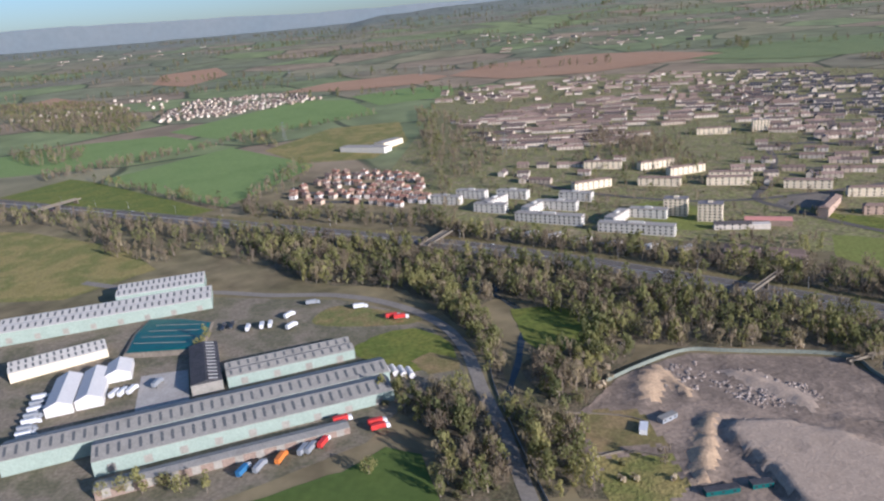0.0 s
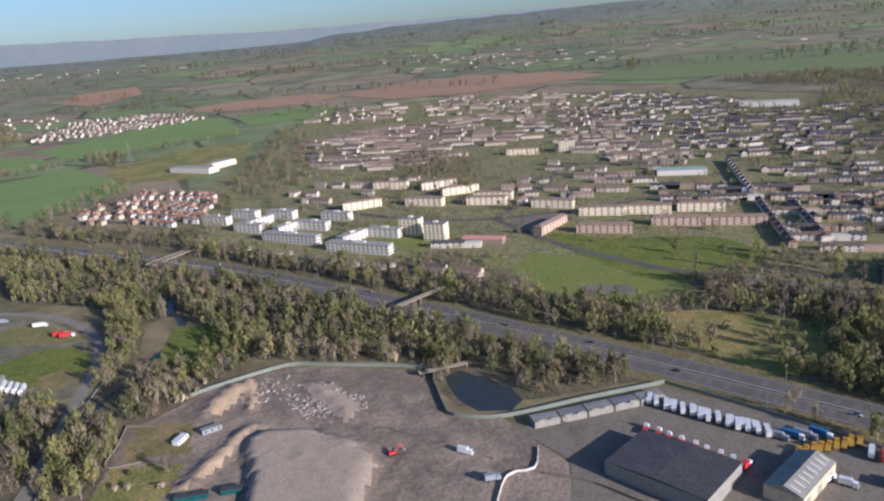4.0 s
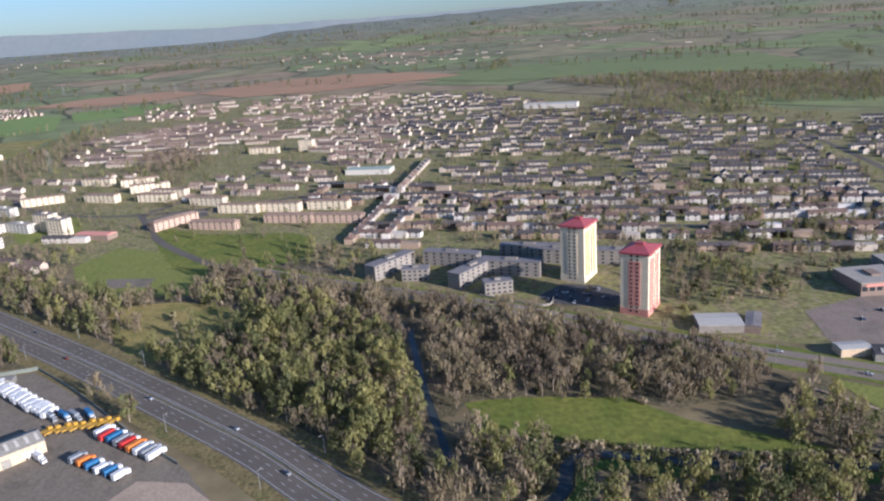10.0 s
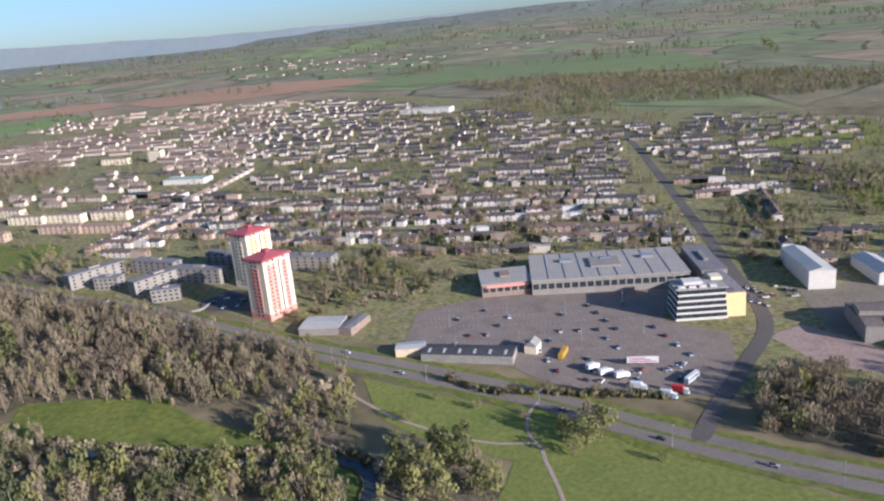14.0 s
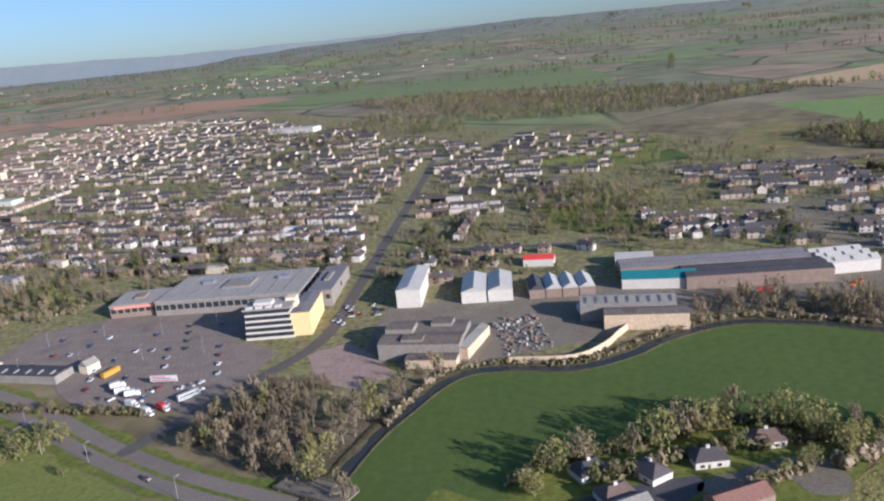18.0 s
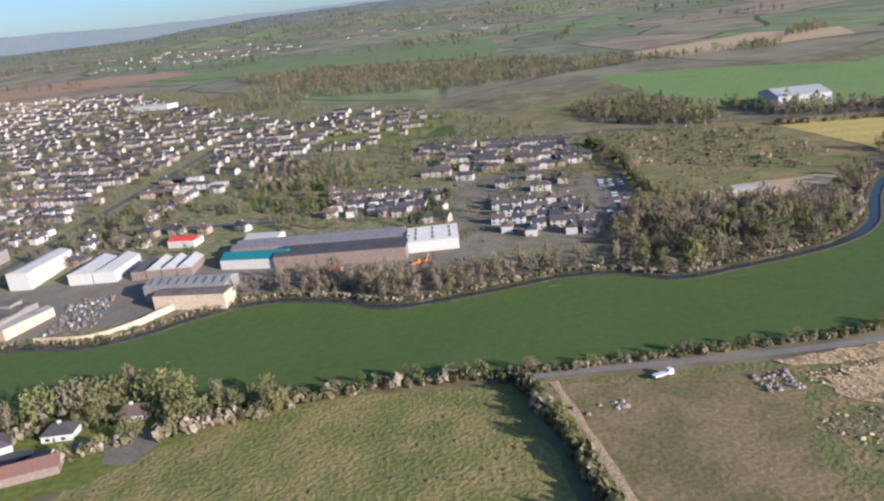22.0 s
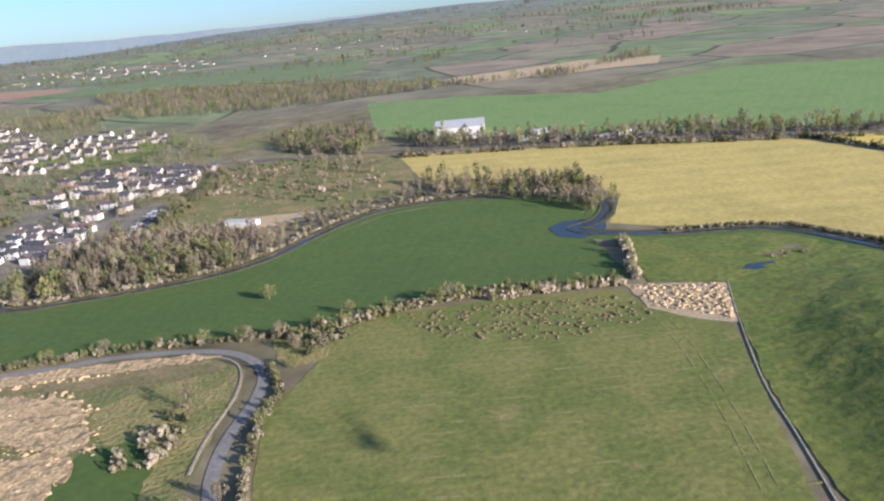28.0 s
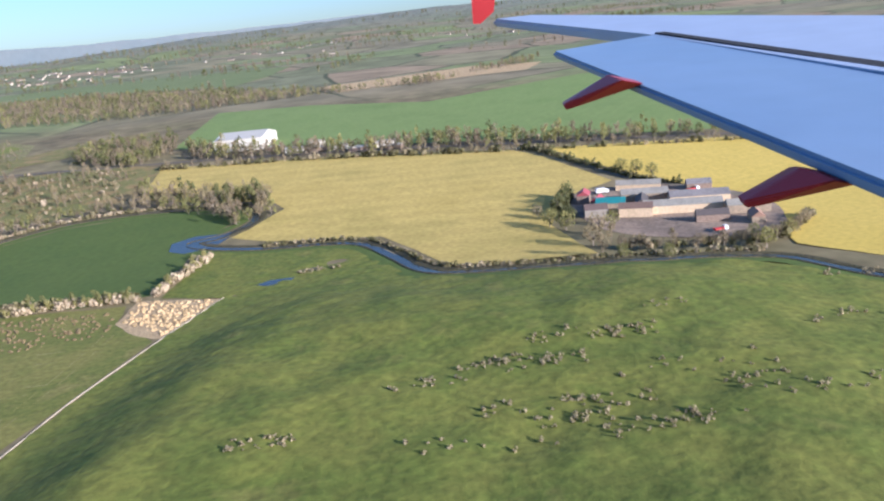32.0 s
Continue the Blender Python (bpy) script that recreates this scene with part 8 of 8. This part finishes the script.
SPOTS = [(1147, 93, 1.15), (1160, 99, 1.05), (1192, 102, 1.3), (1204, 108, 1.2), (1213, 109, 1.1), (1228, 115, 1.25), (1246, 104, 1.3), (1254, 96, 1.2), (1262, 84, .9), (1290, 90, .9), (1136, 82, .8), (1066, 92, 1.0), (1052, 108, 1.1), (1240, 76, .7),
         (1270, 96, .9), (1222, 112, 1.0), (1180, 97, 1.0), (1238, 106, 1.1), (1256, 81, .9), (1293, 88, .8), (1320, 91, .7), (1351, 93, .9), (1370, 90, .8), (1382, 87, .9), (1404, 86, .8), (1430, 84, .6), (1470, 84, .6), (1495, 83, .5), (1520, 82, .6), (1560, 84, .6), (1585, 86, .7), (1610, 84, .6), (1632, 82, .8), (1650, 80, .8),
         (1653, 137, .75), (1751, 100, 1.1), (1742, 100, .9), (1669, 76, .9), (1679, 40, .7), (1700, 98, .8), (1655, 76, .9), (1686, 82, .8), (1690, 60, .7), (1678, 60, .8), (1667, -52, .9), (1660, -62, 1.0), (1650, -70, .9),
         (2102, 126, 1.0), (2156, 51, 1.1), (2073, 155, .9), (2159, 247, 1.3), (2152, 260, 1.2), (2166, 234, 1.2), (1877, 258, 1.1), (1862, 240, 1.0), (1870, 250, 1.0), (2078, 66, 1.3), (2088, 110, 1.4), (2080, 90, 1.3), (2092, 96, 1.2), (2068, 140, 1.2), (2075, 128, 1.3), (2066, 165, .9), (2120, 80, .8), (2160, 72, .8), (2176, 66, .9),
         (905, 170, 1.0), (918, 178, 1.2), (926, 172, 1.2), (890, 186, .6), (870, 200, .6), (850, 214, .5), (940, 140, .6), (778, 300, .7), (770, 330, .7), (765, 342, .7), (690, 400, .9), (725, 385, .7)]
rng = random.Random(31)
for x, y, s in SPOTS:
    tree(rng.choice((0, 0, 1, 2, 2, 3)), x, y, s * (1.4 if y < 130 and x < 1275 else .95))
for x, y, s in ((2085, 54, .8), (2105, 46, .8), (1138, 84, .6)):
    tree(1, x, y, s)
for x, y, s in ((913, 159, 1.5), (920, 166, 1.2), (906, 152, 1.0), (836, 196, .8), (1137, 80, .9), (1290, 98, 1.1), (1655, 136, .9)):
    tree(rng.choice((0, 1)), x, y, s)
M_BLOSSOM = pick("pink_blossom", [(.34, .13, .14), (.50, .22, .23), (.62, .34, .34)], 0.8, 0.9, 0.2, by="tone", thin=0.35)
pink = single_tree("broad", 79, "cherry tree in full pink blossom beside the bungalows")
pink.children[1].data.materials[0] = M_BLOSSOM
pink.matrix_basis = pose(1136, 83, height(1136, 83)) @ Matrix.Scale(.75, 4)
for x, y in ((-178, 480), (-174, 486), (-170, 320), (-160, 318), (-150, 322), (-140, 316), (-126, 314), (-46, 318), (-180, 318)):
    tree(rng.choice((0, 4)), x, y, rng.uniform(.8, 1.2))


def garden_trees():
    """Garden trees, hedges and street trees, clumped between the houses."""
    rng = random.Random(8)
    town = [(90, 700), (-10, 1000), (20, 1500), (40, 1760), (365, 1830), (830, 1650), (1290, 1000), (1460, 820), (1540, 600), (1560, 430), (1480, 300), (1300, 320), (1090, 330), (1060, 380), (900, 395), (780, 430), (640, 500), (540, 520), (430, 600), (250, 640)]
    core = [(690, 455), (760, 420), (775, 345), (830, 335), (875, 372), (1000, 392), (1060, 385), (1090, 330), (1180, 330), (1290, 345), (1300, 420), (1180, 470), (1100, 520), (1050, 570), (860, 660), (700, 690), (640, 560)]
    spots = []
    for outline, count, fine in ((town, 3400, .25), (core, 620, .5)):
        xs, ys = [p[0] for p in outline], [p[1] for p in outline]
        n = 0
        while n < count:
            x, y = rng.uniform(min(xs), max(xs)), rng.uniform(min(ys), max(ys))
            if inside_line(x, y, outline) and noise.noise((x / 60, y / 60, 5)) > -.25 and (fine > .3 or rng.random() < 1.3 - y / 1500) and all((x - a) ** 2 + (y - b) ** 2 > (g * .8) ** 2 for a, b, g in KEEP) and away(x, y):
                k = rng.choice(("bare", "bare", "round", "bush", "bush"))
                near = [(x + rng.uniform(-7, 7), y + rng.uniform(-7, 7)) for i in range(rng.choice((0, 0, 1, 2)))] if fine > .3 else []
                for px, py in [(x, y)] + near:
                    spots.append((px, py, k, rng.uniform(.55, 1.0) * (1.5 if k == "bush" else 1), rng.uniform(0, .7), fine))
                n += 1
    east = [(640, 700), (700, 1050), (1000, 1150), (1240, 900), (1440, 800), (1540, 580), (1540, 400), (1480, 270), (1400, 262), (1290, 340), (1240, 420), (1100, 520), (1050, 590)]
    n = 0
    while n < 1300:
        x, y = rng.uniform(640, 1540), rng.uniform(262, 1150)
        if inside_line(x, y, east) and away(x, y) and not inside_line(x, y, [(1490, 255), (1518, 255), (1550, 385), (1518, 398)]):
            spots.append((x, y, rng.choice(("round", "bush", "broad", "bare")), rng.uniform(.5, .95), rng.uniform(0, .3), .25))
            n += 1
    join_trees("garden_trees", spots, "garden trees and hedges among the houses", "trees")


garden_trees()


# ---- the aircraft's wing beside the window, where the flight ends ----
def aircraft_wing():
    metal = surf("pale_blue_grey_wing_skin", [(.19, .26, .39), (.22, .29, .42)], 0.4, 1.5, rough=0.35, gain=0.05)
    upper = surf("light_grey_wing_skin", [(.33, .38, .50), (.37, .42, .54)], 0.4, 1.5, rough=0.4, gain=0.05)
    red = surf("dark_red_fairing_paint", [(.27, .02, .02), (.32, .03, .03)], 0.4, 1.5, rough=0.35, gain=0.06)
    dark = surf("black_gap_shade", [(.03, .03, .032)], 0.4, 1.5, gain=0.1)
    t = thing("aircraft_wing", "grey airliner wing with extended flaps and dark red fairings", "aircraft wing")

    def plate(name, mat, outline, drop, thick, label=""):
        bm = bmesh.new()
        low = [bm.verts.new((x, y, .09 * y - 1.6 + d - thick)) for (x, y), d in zip(outline, drop)]
        top = [bm.verts.new((x, y, .09 * y - 1.6 + d)) for (x, y), d in zip(outline, drop)]
        bm.faces.new(top), bm.faces.new(low[::-1])
        n = len(top)
        for i in range(n):
            bm.faces.new((low[i], low[(i + 1) % n], top[(i + 1) % n], top[i]))
        bmesh.ops.bevel(bm, geom=bm.edges[:], offset=thick * .3, segments=2, affect="EDGES")
        return part(name, bm, mat, t, label)

    plate("wing_skin", upper, [(5.3, 3.0), (12.9, 3.0), (1.5, 23.1), (.3, 23.1), (3.05, 14.9)], [.05, .05, 0, 0, 0], .22)
    plate("flap", metal, [(2.75, 3.0), (5.7, 3.0), (3.3, 14.6), (1.2, 13.6)], [0, 0, 0, 0], .12, "pale blue extended flap")
    # near-black plate painted in for the shade between wing skin and flap
    plate("flap_gap", dark, [(5.6, 3.0), (5.95, 3.0), (3.4, 14.6), (3.2, 14.6)], [.03, .03, .03, .03], .04)
    for x, y, z, k in ((.96, 9.82, -.98, 1.0), (1.87, 5.6, -1.43, .72)):
        bm = bmesh.new()
        for u, v, w in ((0, 0, .02), (.03, -.02, -.06), (.58, -.06, .35), (.95, -.5, .22), (.66, -.6, .3), (0, .25, .02), (.6, .3, .3), (.95, -.1, .24)):
            bm.verts.new((x + u * k, y + v * k, z + w * k))
        bmesh.ops.convex_hull(bm, input=bm.verts[:])
        bmesh.ops.bevel(bm, geom=bm.edges[:], offset=.012, segments=2, affect="EDGES")
        part("fairing", bm, red, t, "dark red flap fairing")
    bm = bmesh.new()
    for d in (-.05, .05):
        for u, w in ((-.28, 1.5), (.5, 1.5), (.35, .69), (-.08, .38), (-.3, .4)):
            bm.verts.new((u, 23.1 + d, w))
    bmesh.ops.convex_hull(bm, input=bm.verts[:])
    part("wingtip_fence", bm, red, t, "red wingtip fence")
    t.matrix_basis = pose(METRES * ROWS[-1][1] / SCALE, METRES * ROWS[-1][2] / SCALE, (EYE + METRES * ROWS[-1][3]) / SCALE, 0, 0, -8.2)


aircraft_wing()

# ---- set the plan to the scale of the walk ----
def to_scale():
    small = Matrix.Scale(SCALE, 4)
    for me in bpy.data.meshes:
        me.transform(small)
    for cu in bpy.data.curves:
        cu.transform(small)
    for ob in scene.objects:
        if ob.type in {"MESH", "EMPTY", "FONT", "CURVE"}:
            ob.location = ob.location * SCALE


to_scale()
